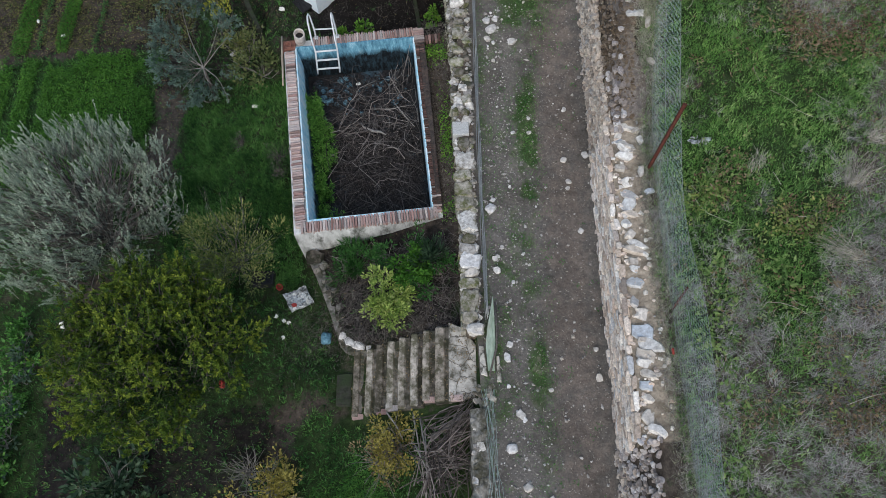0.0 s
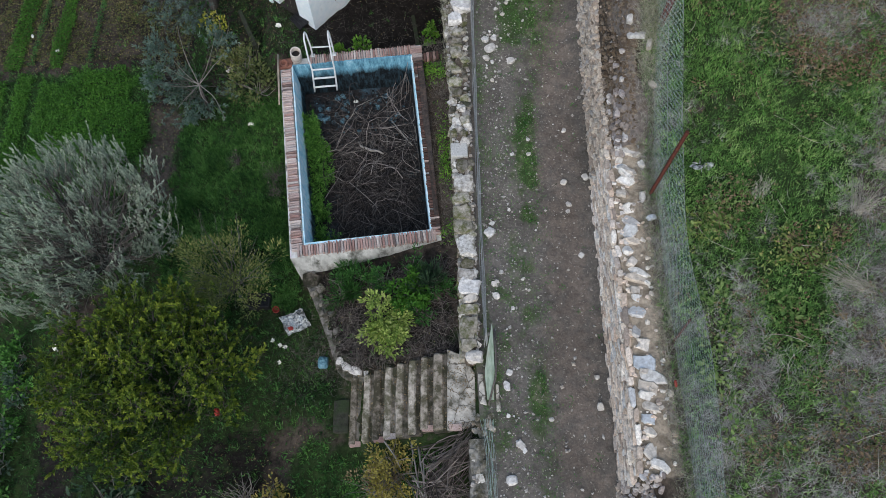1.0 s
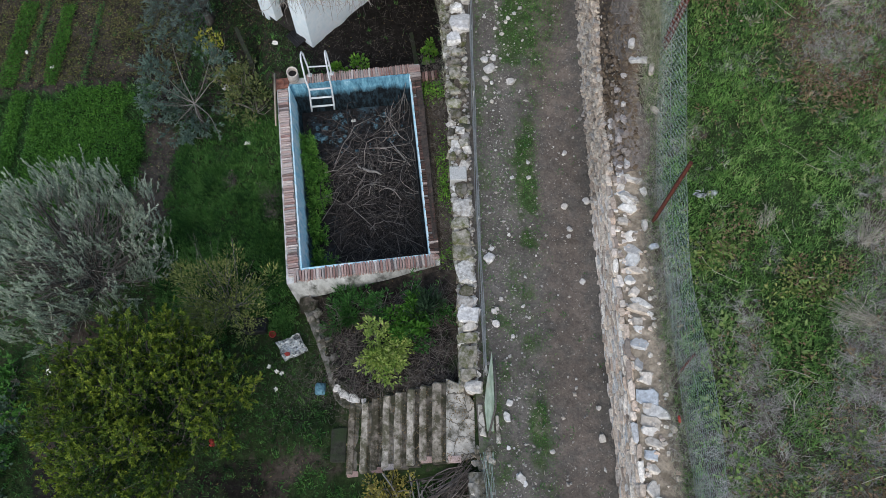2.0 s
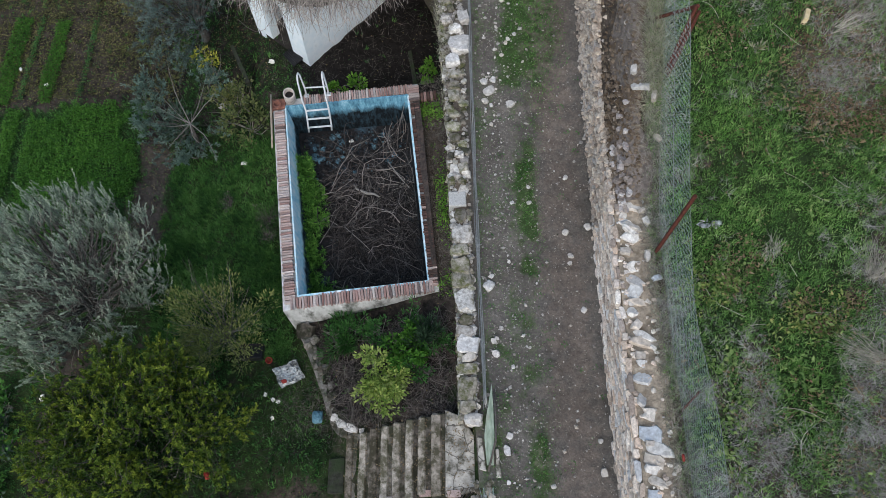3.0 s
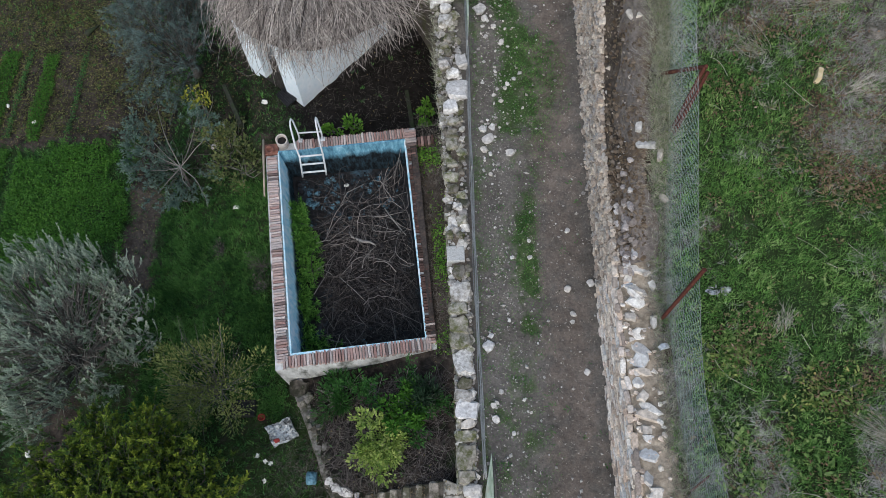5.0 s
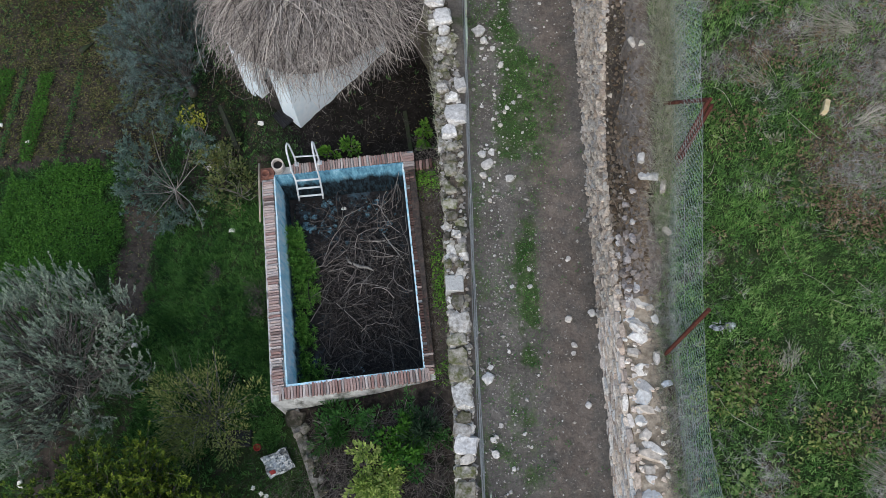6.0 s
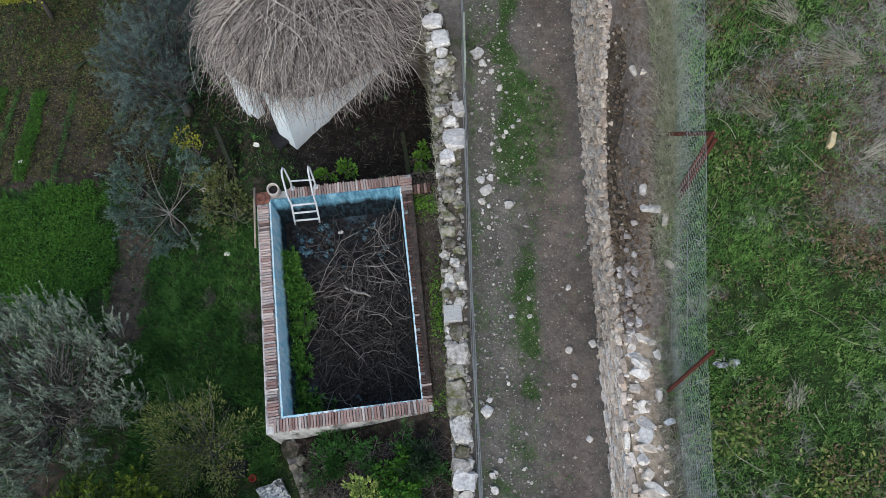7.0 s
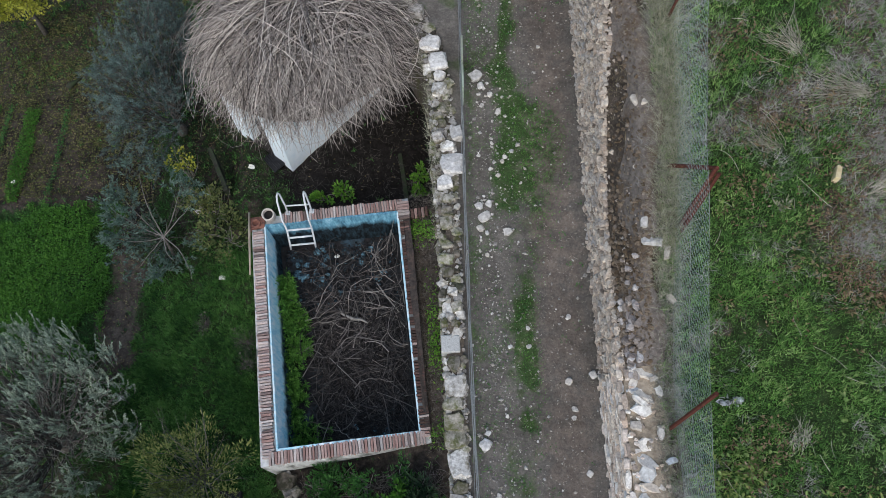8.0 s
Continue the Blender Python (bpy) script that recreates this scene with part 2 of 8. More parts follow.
def tinted(name, stops, vary="island", rough=0.8, mottle=20.0, relief=0.0):
    """Pieces that take one of several colours each, with some mottling."""
    m, nodes, links, bsdf = nodes_of(name)
    geo = nodes.new("ShaderNodeNewGeometry")
    src = nodes.new("ShaderNodeObjectInfo").outputs["Random"] if vary == "object" else geo.outputs["Random Per Island"]
    n = len(stops)
    col = ramp(nodes, [(i / max(1, n - 1), c) for i, c in enumerate(stops)])
    links.new(src, col.inputs["Fac"])
    f = noise_node(nodes, links, mottle, 5, 0.65, geo.outputs["Position"])
    shade = ramp(nodes, [(0.3, (0.62, 0.6, 0.58)), (0.7, (1.3, 1.3, 1.3))])
    links.new(f, shade.inputs["Fac"])
    links.new(mix_col(nodes, links, 1.0, col.outputs["Color"], shade.outputs["Color"], "MULTIPLY"), bsdf.inputs["Base Color"])
    bsdf.inputs["Roughness"].default_value = rough
    bsdf.inputs["Specular IOR Level"].default_value = 0.25
    if relief:
        bump(nodes, links, bsdf, f, relief)
    return m


def leafy(name, stops, patch=0.9, thin=0.25, rough=0.6, toned=False, tuft=11.0):
    """Leaves: a colour for each leaf, patches of tone at two sizes, some light through the blade. toned: a tone for
    each leaf, kept in the mesh, leads the colour.
    """
    m, nodes, links, bsdf = nodes_of(name)
    geo = nodes.new("ShaderNodeNewGeometry")
    n = len(stops)

    def swing(value, share):
        return math_node(nodes, links, "MULTIPLY", math_node(nodes, links, "SUBTRACT", value, 0.5), share)

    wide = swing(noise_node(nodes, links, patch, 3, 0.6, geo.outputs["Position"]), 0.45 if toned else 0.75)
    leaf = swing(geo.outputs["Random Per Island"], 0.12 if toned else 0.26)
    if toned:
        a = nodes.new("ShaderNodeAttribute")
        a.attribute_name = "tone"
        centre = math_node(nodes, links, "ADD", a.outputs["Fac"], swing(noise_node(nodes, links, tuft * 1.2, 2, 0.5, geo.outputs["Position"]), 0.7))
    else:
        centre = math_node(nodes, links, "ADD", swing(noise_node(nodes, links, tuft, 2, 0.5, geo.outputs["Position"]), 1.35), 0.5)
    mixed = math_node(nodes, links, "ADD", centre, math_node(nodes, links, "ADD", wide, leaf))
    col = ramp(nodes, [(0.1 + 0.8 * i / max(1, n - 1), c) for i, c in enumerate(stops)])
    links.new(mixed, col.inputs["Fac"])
    links.new(col.outputs["Color"], bsdf.inputs["Base Color"])
    bsdf.inputs["Roughness"].default_value = rough
    bsdf.inputs["Specular IOR Level"].default_value = 0.3
    tr = nodes.new("ShaderNodeBsdfTranslucent")
    links.new(col.outputs["Color"], tr.inputs["Color"])
    sh = nodes.new("ShaderNodeMixShader")
    sh.inputs[0].default_value = thin
    links.new(bsdf.outputs["BSDF"], sh.inputs[1])
    links.new(tr.outputs["BSDF"], sh.inputs[2])
    links.new(sh.outputs["Shader"], nodes["Material Output"].inputs["Surface"])
    return m


def ground_material(name, soils, greens, sands, soil_shade, blotch=1.0):
    """Earth, low green growth and sand, spread by the sheet's own attributes with ragged edges."""
    m, nodes, links, bsdf = nodes_of(name)
    geo = nodes.new("ShaderNodeNewGeometry")
    pos = geo.outputs["Position"]
    fine = noise_node(nodes, links, 22, 6, 0.7, pos)
    mid = noise_node(nodes, links, 3.2, 6, 0.7, pos)
    wide = noise_node(nodes, links, 0.7, 4, 0.6, pos)
    tex = math_node(nodes, links, "ADD", math_node(nodes, links, "MULTIPLY", fine, 0.6), math_node(nodes, links, "MULTIPLY", mid, 0.4))
    out = None
    for attr, stops in ((None, soils), ("soil_shade", soil_shade), ("cover", greens), ("sand", sands)):
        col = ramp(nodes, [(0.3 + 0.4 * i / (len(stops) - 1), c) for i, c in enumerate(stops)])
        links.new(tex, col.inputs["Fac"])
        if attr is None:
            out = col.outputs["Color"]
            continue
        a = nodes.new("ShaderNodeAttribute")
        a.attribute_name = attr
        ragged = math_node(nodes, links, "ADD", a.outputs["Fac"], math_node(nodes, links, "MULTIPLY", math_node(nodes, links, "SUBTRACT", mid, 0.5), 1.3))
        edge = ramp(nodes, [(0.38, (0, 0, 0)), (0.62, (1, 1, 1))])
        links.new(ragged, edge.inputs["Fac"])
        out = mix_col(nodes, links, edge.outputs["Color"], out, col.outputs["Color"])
    tone = ramp(nodes, [(0.3, (0.75, 0.74, 0.72)), (0.7, (1.2, 1.2, 1.2))])
    links.new(wide, tone.inputs["Fac"])
    mottle = ramp(nodes, [(0.36, (1 - 0.34 * blotch, 1 - 0.36 * blotch, 1 - 0.38 * blotch)), (0.5, (1.0, 1.0, 1.0)), (0.66, (1 + 0.28 * blotch, 1 + 0.26 * blotch, 1 + 0.24 * blotch))])
    links.new(noise_node(nodes, links, 7.0, 3, 0.55, pos), mottle.inputs["Fac"])
    out = mix_col(nodes, links, 1.0, out, mottle.outputs["Color"], "MULTIPLY")
    links.new(mix_col(nodes, links, 1.0, out, tone.outputs["Color"], "MULTIPLY"), bsdf.inputs["Base Color"])
    bsdf.inputs["Roughness"].default_value = 0.95
    bsdf.inputs["Specular IOR Level"].default_value = 0.15
    bump(nodes, links, bsdf, tex, 0.03, 0.8)
    return m


DARK_SOIL_SHADE = [(0.006, 0.0055, 0.0055), (0.015, 0.013, 0.012), (0.036, 0.031, 0.029)]
M_GROUND = ground_material("earth_and_grass", [(0.030, 0.0245, 0.020), (0.074, 0.060, 0.049), (0.150, 0.124, 0.101)],
                           [(0.010, 0.018, 0.007), (0.022, 0.040, 0.013), (0.048, 0.075, 0.026)],
                           [(0.17, 0.14, 0.11), (0.32, 0.27, 0.21), (0.46, 0.40, 0.32)], DARK_SOIL_SHADE)
M_ROAD = ground_material("dirt_road", [(0.073, 0.067, 0.060), (0.138, 0.127, 0.114), (0.239, 0.220, 0.198)],
                         [(0.028, 0.048, 0.018), (0.05, 0.085, 0.03), (0.09, 0.125, 0.055)],
                         [(0.088, 0.073, 0.063), (0.155, 0.130, 0.112), (0.245, 0.210, 0.184)], DARK_SOIL_SHADE, 0.4)
M_PALE_STONE = plain("pale_limestone", (0.27, 0.255, 0.23), (0.70, 0.69, 0.66), 14, 0.9, (0.15, 0.135, 0.095), 5.0, 0.55, "object", 0.015)
M_SLATE = tinted("wall_slates", [(0.22, 0.185, 0.16), (0.80, 0.71, 0.60), (0.46, 0.365, 0.29), (0.92, 0.86, 0.77), (0.50, 0.51, 0.52), (0.74, 0.61, 0.49), (0.32, 0.265, 0.225), (0.72, 0.67, 0.62), (0.62, 0.48, 0.38), (0.86, 0.79, 0.70)], "object", 0.9, 26, 0.008)
M_SLATE_REST = tinted("lower_wall_slates", [(0.22, 0.185, 0.16), (0.80, 0.71, 0.60), (0.46, 0.365, 0.29), (0.92, 0.86, 0.77), (0.50, 0.51, 0.52), (0.74, 0.61, 0.49), (0.32, 0.265, 0.225), (0.72, 0.67, 0.62), (0.62, 0.48, 0.38), (0.86, 0.79, 0.70)], "island", 0.9, 26, 0.008)
M_SLATE_FAR = tinted("wall_rubble", [(0.231, 0.193, 0.160), (0.531, 0.463, 0.389), (0.415, 0.337, 0.274), (0.669, 0.596, 0.498), (0.392, 0.376, 0.359), (0.576, 0.485, 0.398)], "island", 0.9, 26, 0.008)
M_SHARD = tinted("grey_stone_shards", [(0.15, 0.13, 0.12), (0.30, 0.27, 0.26), (0.48, 0.455, 0.45), (0.22, 0.19, 0.17), (0.37, 0.32, 0.28), (0.56, 0.55, 0.55)], "object", 0.9, 22, 0.006)
M_BANK = plain("bare_bank_soil", (0.095, 0.080, 0.070), (0.24, 0.208, 0.185), 11, 0.95, (0.115, 0.080, 0.052), 1.7, 0.54, relief=0.03)
M_CAP = tinted("capstones", [(0.45, 0.41, 0.36), (0.66, 0.62, 0.56), (0.47, 0.51, 0.55), (0.60, 0.52, 0.43), (0.76, 0.74, 0.70), (0.66, 0.60, 0.52)], "object", 0.85, 14, 0.006)
M_MOSSY = plain("mossy_dark_stone", (0.018, 0.019, 0.014), (0.055, 0.055, 0.043), 12, 0.95, (0.03, 0.045, 0.02), 4.0, 0.5, relief=0.012)
M_MORTAR = plain("earth_mortar", (0.075, 0.060, 0.046), (0.20, 0.165, 0.128), 18, 0.95, (0.06, 0.05, 0.04), 2.2, 0.56, relief=0.02)
M_PEBBLE = tinted("road_stones", [(0.180, 0.168, 0.156), (0.377, 0.361, 0.336), (0.508, 0.492, 0.467), (0.262, 0.246, 0.230), (0.410, 0.373, 0.328)], "island", 0.9, 30)
M_ROADSTONE = tinted("large_road_stones", [(0.495, 0.477, 0.450), (0.684, 0.675, 0.657), (0.558, 0.522, 0.468)], "object", 0.9, 16, 0.005)
M_BRICK = tinted("worn_bricks", [(0.25, 0.15, 0.13), (0.40, 0.26, 0.23), (0.50, 0.39, 0.355), (0.31, 0.19, 0.165), (0.60, 0.54, 0.505), (0.15, 0.115, 0.108), (0.44, 0.31, 0.275), (0.42, 0.39, 0.37), (0.35, 0.22, 0.19)], "object", 0.92, 60, 0.010)
M_BRICK_PALE = tinted("bleached_bricks", [(0.44, 0.33, 0.30), (0.58, 0.47, 0.43), (0.66, 0.58, 0.54), (0.36, 0.26, 0.235), (0.54, 0.42, 0.385), (0.50, 0.46, 0.44)], "object", 0.92, 55, 0.014)
M_RENDER = plain("stained_white_render", (0.36, 0.37, 0.36), (0.76, 0.77, 0.76), 5, 0.92, (0.11, 0.115, 0.10), 3.4, 0.54, relief=0.015, stretch=(1, 1, 0.35))
M_BLUEPALE = plain("sodden_blue_plaster", (0.03, 0.07, 0.10), (0.22, 0.42, 0.52), 14, 0.85, (0.015, 0.022, 0.028), 6, 0.48, relief=0.01)
M_SILT_PIPE_SHADE = plain("black_silt_pipe_shade", (0.009, 0.0085, 0.009), (0.032, 0.029, 0.030), 12, 0.6, (0.055, 0.105, 0.14), 2.6, 0.61, relief=0.02)
M_STICK = tinted("grey_sticks", [(0.010, 0.0095, 0.0095), (0.036, 0.032, 0.032), (0.090, 0.081, 0.077), (0.018, 0.016, 0.016), (0.028, 0.025, 0.025), (0.17, 0.155, 0.146)], "island", 0.9, 20)
# Near-black strands mixed in stand for shaded gaps between the pale branches.
M_REED = tinted("dry_thatch_branches", [(0.028, 0.0235, 0.022), (0.28, 0.250, 0.231), (0.54, 0.492, 0.45), (0.050, 0.042, 0.039), (0.385, 0.343, 0.316), (0.74, 0.69, 0.625)], "island", 0.9, 14)
# Roof base coloured near black, for the shade deep under the branches.
M_THATCH_SHADE = plain("shade_dark_thatch_base", (0.016, 0.013, 0.012), (0.055, 0.045, 0.040), 20, 0.95, relief=0.03)
M_LIME = plain("whitewash", (0.72, 0.83, 0.89), (0.86, 0.92, 0.95), 5, 0.85, (0.60, 0.68, 0.72), 2.0, 0.64, relief=0.006)
M_CONCRETE = plain("weathered_step_concrete", (0.065, 0.058, 0.05), (0.25, 0.23, 0.20), 7, 0.95, (0.045, 0.047, 0.03), 5.0, 0.47, "object", 0.015)
M_CREAM = plain("cream_render", (0.17, 0.15, 0.125), (0.48, 0.435, 0.375), 8, 0.92, (0.085, 0.08, 0.052), 5.0, 0.47, "object", 0.02)
M_LANDING = plain("cracked_cream_slab", (0.30, 0.28, 0.24), (0.68, 0.64, 0.57), 6, 0.92, (0.10, 0.095, 0.07), 4.0, 0.53, relief=0.02)
M_RUST = plain("rusted_steel", (0.055, 0.018, 0.013), (0.14, 0.042, 0.028), 30, 0.85, (0.22, 0.10, 0.06), 9, 0.64, relief=0.003, metal=0.1)
M_WIRE = plain("green_plastic_wire", (0.22, 0.32, 0.29), (0.44, 0.53, 0.50), 8, 0.5, relief=0)
M_WIRE_GREY = plain("galvanised_wire", (0.24, 0.25, 0.25), (0.42, 0.43, 0.42), 20, 0.5, relief=0, metal=0.5)
M_WHITE = plain("white_painted_steel", (0.55, 0.58, 0.60), (0.76, 0.78, 0.78), 15, 0.5, (0.3, 0.22, 0.16), 9, 0.66, relief=0)
M_CLAY = plain("fired_clay", (0.16, 0.07, 0.055), (0.30, 0.14, 0.10), 16, 0.85, (0.07, 0.05, 0.045), 5, 0.6, relief=0.006)
M_PIPE = plain("pale_cement_pipe", (0.45, 0.41, 0.37), (0.66, 0.60, 0.55), 14, 0.85, (0.26, 0.20, 0.17), 5, 0.6, relief=0.004)
M_BARK = plain("grey_bark", (0.05, 0.045, 0.04), (0.15, 0.135, 0.12), 25, 0.95, relief=0.02)
M_TWIG = tinted("pale_twigs", [(0.12, 0.11, 0.10), (0.24, 0.23, 0.21), (0.32, 0.30, 0.27)], "island", 0.9, 12)
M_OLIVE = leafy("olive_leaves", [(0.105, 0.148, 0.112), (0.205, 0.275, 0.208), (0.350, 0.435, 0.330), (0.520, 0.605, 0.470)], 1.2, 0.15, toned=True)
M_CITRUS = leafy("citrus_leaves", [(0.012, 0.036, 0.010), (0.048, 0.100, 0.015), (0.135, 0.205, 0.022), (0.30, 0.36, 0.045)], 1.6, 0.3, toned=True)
M_SHRUB = leafy("shrub_leaves", [(0.081, 0.115, 0.040), (0.172, 0.213, 0.069), (0.287, 0.310, 0.103), (0.380, 0.380, 0.149)], 1.5, 0.25)
M_DULLSHRUB = leafy("dull_shrub_leaves", [(0.050, 0.078, 0.030), (0.100, 0.135, 0.048), (0.170, 0.200, 0.072), (0.270, 0.270, 0.110)], 1.5, 0.25)
M_POMEGRANATE = leafy("pomegranate_leaves", [(0.085, 0.125, 0.040), (0.200, 0.255, 0.078), (0.350, 0.385, 0.125), (0.480, 0.480, 0.185)], 1.5, 0.25)
M_FIG = leafy("blue_green_sprays", [(0.026, 0.055, 0.045), (0.070, 0.125, 0.100), (0.130, 0.205, 0.165), (0.200, 0.280, 0.220)], 1.2, 0.25, toned=True)
M_GREYBUSH = leafy("grey_bush_leaves", [(0.032, 0.061, 0.044), (0.063, 0.112, 0.078), (0.110, 0.174, 0.116), (0.150, 0.204, 0.109)], 1.2, 0.25)
M_BLUELEAF = leafy("blue_grey_needles", [(0.016, 0.032, 0.031), (0.052, 0.090, 0.085), (0.112, 0.172, 0.158), (0.21, 0.29, 0.262)], 1.3, 0.1, toned=True)
M_YELLOW = leafy("autumn_yellow_leaves", [(0.13, 0.17, 0.03), (0.32, 0.35, 0.05), (0.50, 0.50, 0.07), (0.64, 0.60, 0.14)], 1.5, 0.3)
M_BEAN = leafy("bright_broad_leaves", [(0.08, 0.155, 0.030), (0.20, 0.31, 0.062), (0.37, 0.47, 0.125), (0.60, 0.63, 0.25)], 2.2, 0.3)
M_WEED = leafy("pool_weeds", [(0.044, 0.125, 0.020), (0.106, 0.263, 0.032), (0.180, 0.388, 0.048), (0.284, 0.463, 0.079)], 2.0, 0.3)
M_POOLWEED = leafy("feathery_pool_weeds", [(0.020, 0.070, 0.014), (0.058, 0.165, 0.026), (0.125, 0.310, 0.045), (0.230, 0.440, 0.085)], 1.5, 0.3, toned=True)
M_CROP = leafy("crop_leaves", [(0.023, 0.074, 0.011), (0.051, 0.152, 0.018), (0.083, 0.230, 0.028), (0.129, 0.294, 0.041)], 0.8, 0.3)
M_LAWN = leafy("dark_lawn", [(0.022, 0.068, 0.022), (0.042, 0.132, 0.032), (0.066, 0.196, 0.044), (0.110, 0.250, 0.066)], 0.9, 0.3)
M_TURF = leafy("green_turf", [(0.020, 0.056, 0.016), (0.055, 0.168, 0.036), (0.126, 0.31, 0.058), (0.22, 0.40, 0.105)], 0.8, 0.3)
M_FIELD_TUFT = leafy("field_tufts", [(0.070, 0.140, 0.050), (0.130, 0.268, 0.074), (0.248, 0.450, 0.122), (0.41, 0.59, 0.225)], 0.9, 0.35, toned=True)
M_TURF_TUFT = leafy("turf_tufts", [(0.015, 0.050, 0.016), (0.047, 0.145, 0.038), (0.105, 0.275, 0.060), (0.20, 0.38, 0.11)], 0.8, 0.3, toned=True)
M_STRAW_TUFT = leafy("dry_tufts", [(0.25, 0.23, 0.21), (0.39, 0.365, 0.34), (0.50, 0.475, 0.445), (0.64, 0.615, 0.575)], 0.9, 0.2, toned=True)
M_FIELD = leafy("field_grass", [(0.064, 0.135, 0.044), (0.122, 0.293, 0.068), (0.215, 0.463, 0.100), (0.352, 0.587, 0.171)], 1.6, 0.35)
M_STRAW = leafy("dry_grass", [(0.253, 0.232, 0.185), (0.430, 0.393, 0.319), (0.593, 0.559, 0.461), (0.771, 0.728, 0.623)], 0.9, 0.2)
M_FENCE_GRASS = leafy("fence_grass", [(0.163, 0.188, 0.106), (0.338, 0.344, 0.231), (0.500, 0.500, 0.375), (0.700, 0.688, 0.550)], 1.2, 0.2)
M_STRAW_OLD = leafy("dead_stalks", [(0.068, 0.061, 0.054), (0.135, 0.121, 0.108), (0.230, 0.209, 0.182), (0.324, 0.297, 0.257)], 1.2, 0.15)
M_DOCK = leafy("broad_weed_leaves", [(0.070, 0.150, 0.038), (0.150, 0.260, 0.070), (0.240, 0.350, 0.110), (0.350, 0.410, 0.160)], 1.5, 0.3)
M_BROWNLEAF = leafy("withered_leaves", [(0.09, 0.062, 0.038), (0.17, 0.122, 0.07), (0.27, 0.205, 0.115), (0.37, 0.31, 0.19)], 1.5, 0.2)
M_FALLEN = leafy("fallen_brown_leaves", [(0.072, 0.043, 0.029), (0.150, 0.094, 0.058), (0.252, 0.174, 0.110), (0.396, 0.312, 0.228)], 1.5, 0.15)
M_DARKPLANT = leafy("dark_glossy_leaves", [(0.012, 0.03, 0.016), (0.03, 0.065, 0.035), (0.06, 0.11, 0.06), (0.10, 0.16, 0.09)], 1.5, 0.2, 0.45)
M_WOOD = plain("bleached_wood", (0.26, 0.21, 0.16), (0.46, 0.40, 0.31), 22, 0.85, relief=0.004, stretch=(1, 0.2, 1))
M_GREENBOARD = plain("faded_green_board", (0.15, 0.21, 0.15), (0.42, 0.50, 0.41), 14, 0.8, (0.30, 0.30, 0.24), 4.5, 0.52, relief=0.006, stretch=(1, 0.12, 1))
M_BLACK = plain("black_plastic", (0.010, 0.010, 0.012), (0.03, 0.03, 0.033), 14, 0.5, relief=0.003)
M_DARKIN = plain("dark_interior", (0.02, 0.018, 0.016), (0.05, 0.045, 0.04), 6, 0.95, relief=0)
M_FOIL = plain("white_plastic_sack", (0.30, 0.33, 0.33), (0.82, 0.84, 0.84), 8, 0.4, (0.05, 0.055, 0.055), 7, 0.52, relief=0.03)
M_RED = plain("faded_red_plastic", (0.26, 0.03, 0.025), (0.42, 0.06, 0.045), 10, 0.5, relief=0)
M_BLUEBAG = plain("faded_blue_plastic", (0.06, 0.16, 0.22), (0.16, 0.32, 0.40), 10, 0.5, relief=0.02)
M_PETAL = plain("white_petals", (0.70, 0.68, 0.60), (0.82, 0.81, 0.76), 10, 0.7, relief=0)
M_YELLOWWOOD = plain("fresh_sawn_wood", (0.55, 0.44, 0.24), (0.72, 0.60, 0.38), 12, 0.75, relief=0.003)


def crack(material, scale, width, colour):
    """Lays a net of dark cracks over a surface."""
    nodes, links = material.node_tree.nodes, material.node_tree.links
    bsdf = nodes["Principled BSDF"]
    base = bsdf.inputs["Base Color"].links[0].from_socket
    geo = nodes.new("ShaderNodeNewGeometry")
    wob = nodes.new("ShaderNodeTexNoise")
    wob.inputs["Scale"].default_value = scale * 2
    links.new(geo.outputs["Position"], wob.inputs["Vector"])
    v = nodes.new("ShaderNodeTexVoronoi")
    v.feature = "DISTANCE_TO_EDGE"
    v.inputs["Scale"].default_value = scale
    links.new(mix_col(nodes, links, 0.12, geo.outputs["Position"], wob.outputs["Color"]), v.inputs["Vector"])
    r = ramp(nodes, [(0.0, (1, 1, 1)), (width, (0, 0, 0))])
    links.new(v.outputs["Distance"], r.inputs["Fac"])
    links.new(mix_col(nodes, links, r.outputs["Color"], base, colour), bsdf.inputs["Base Color"])


crack(M_LANDING, 3.2, 0.035, (0.07, 0.062, 0.05))


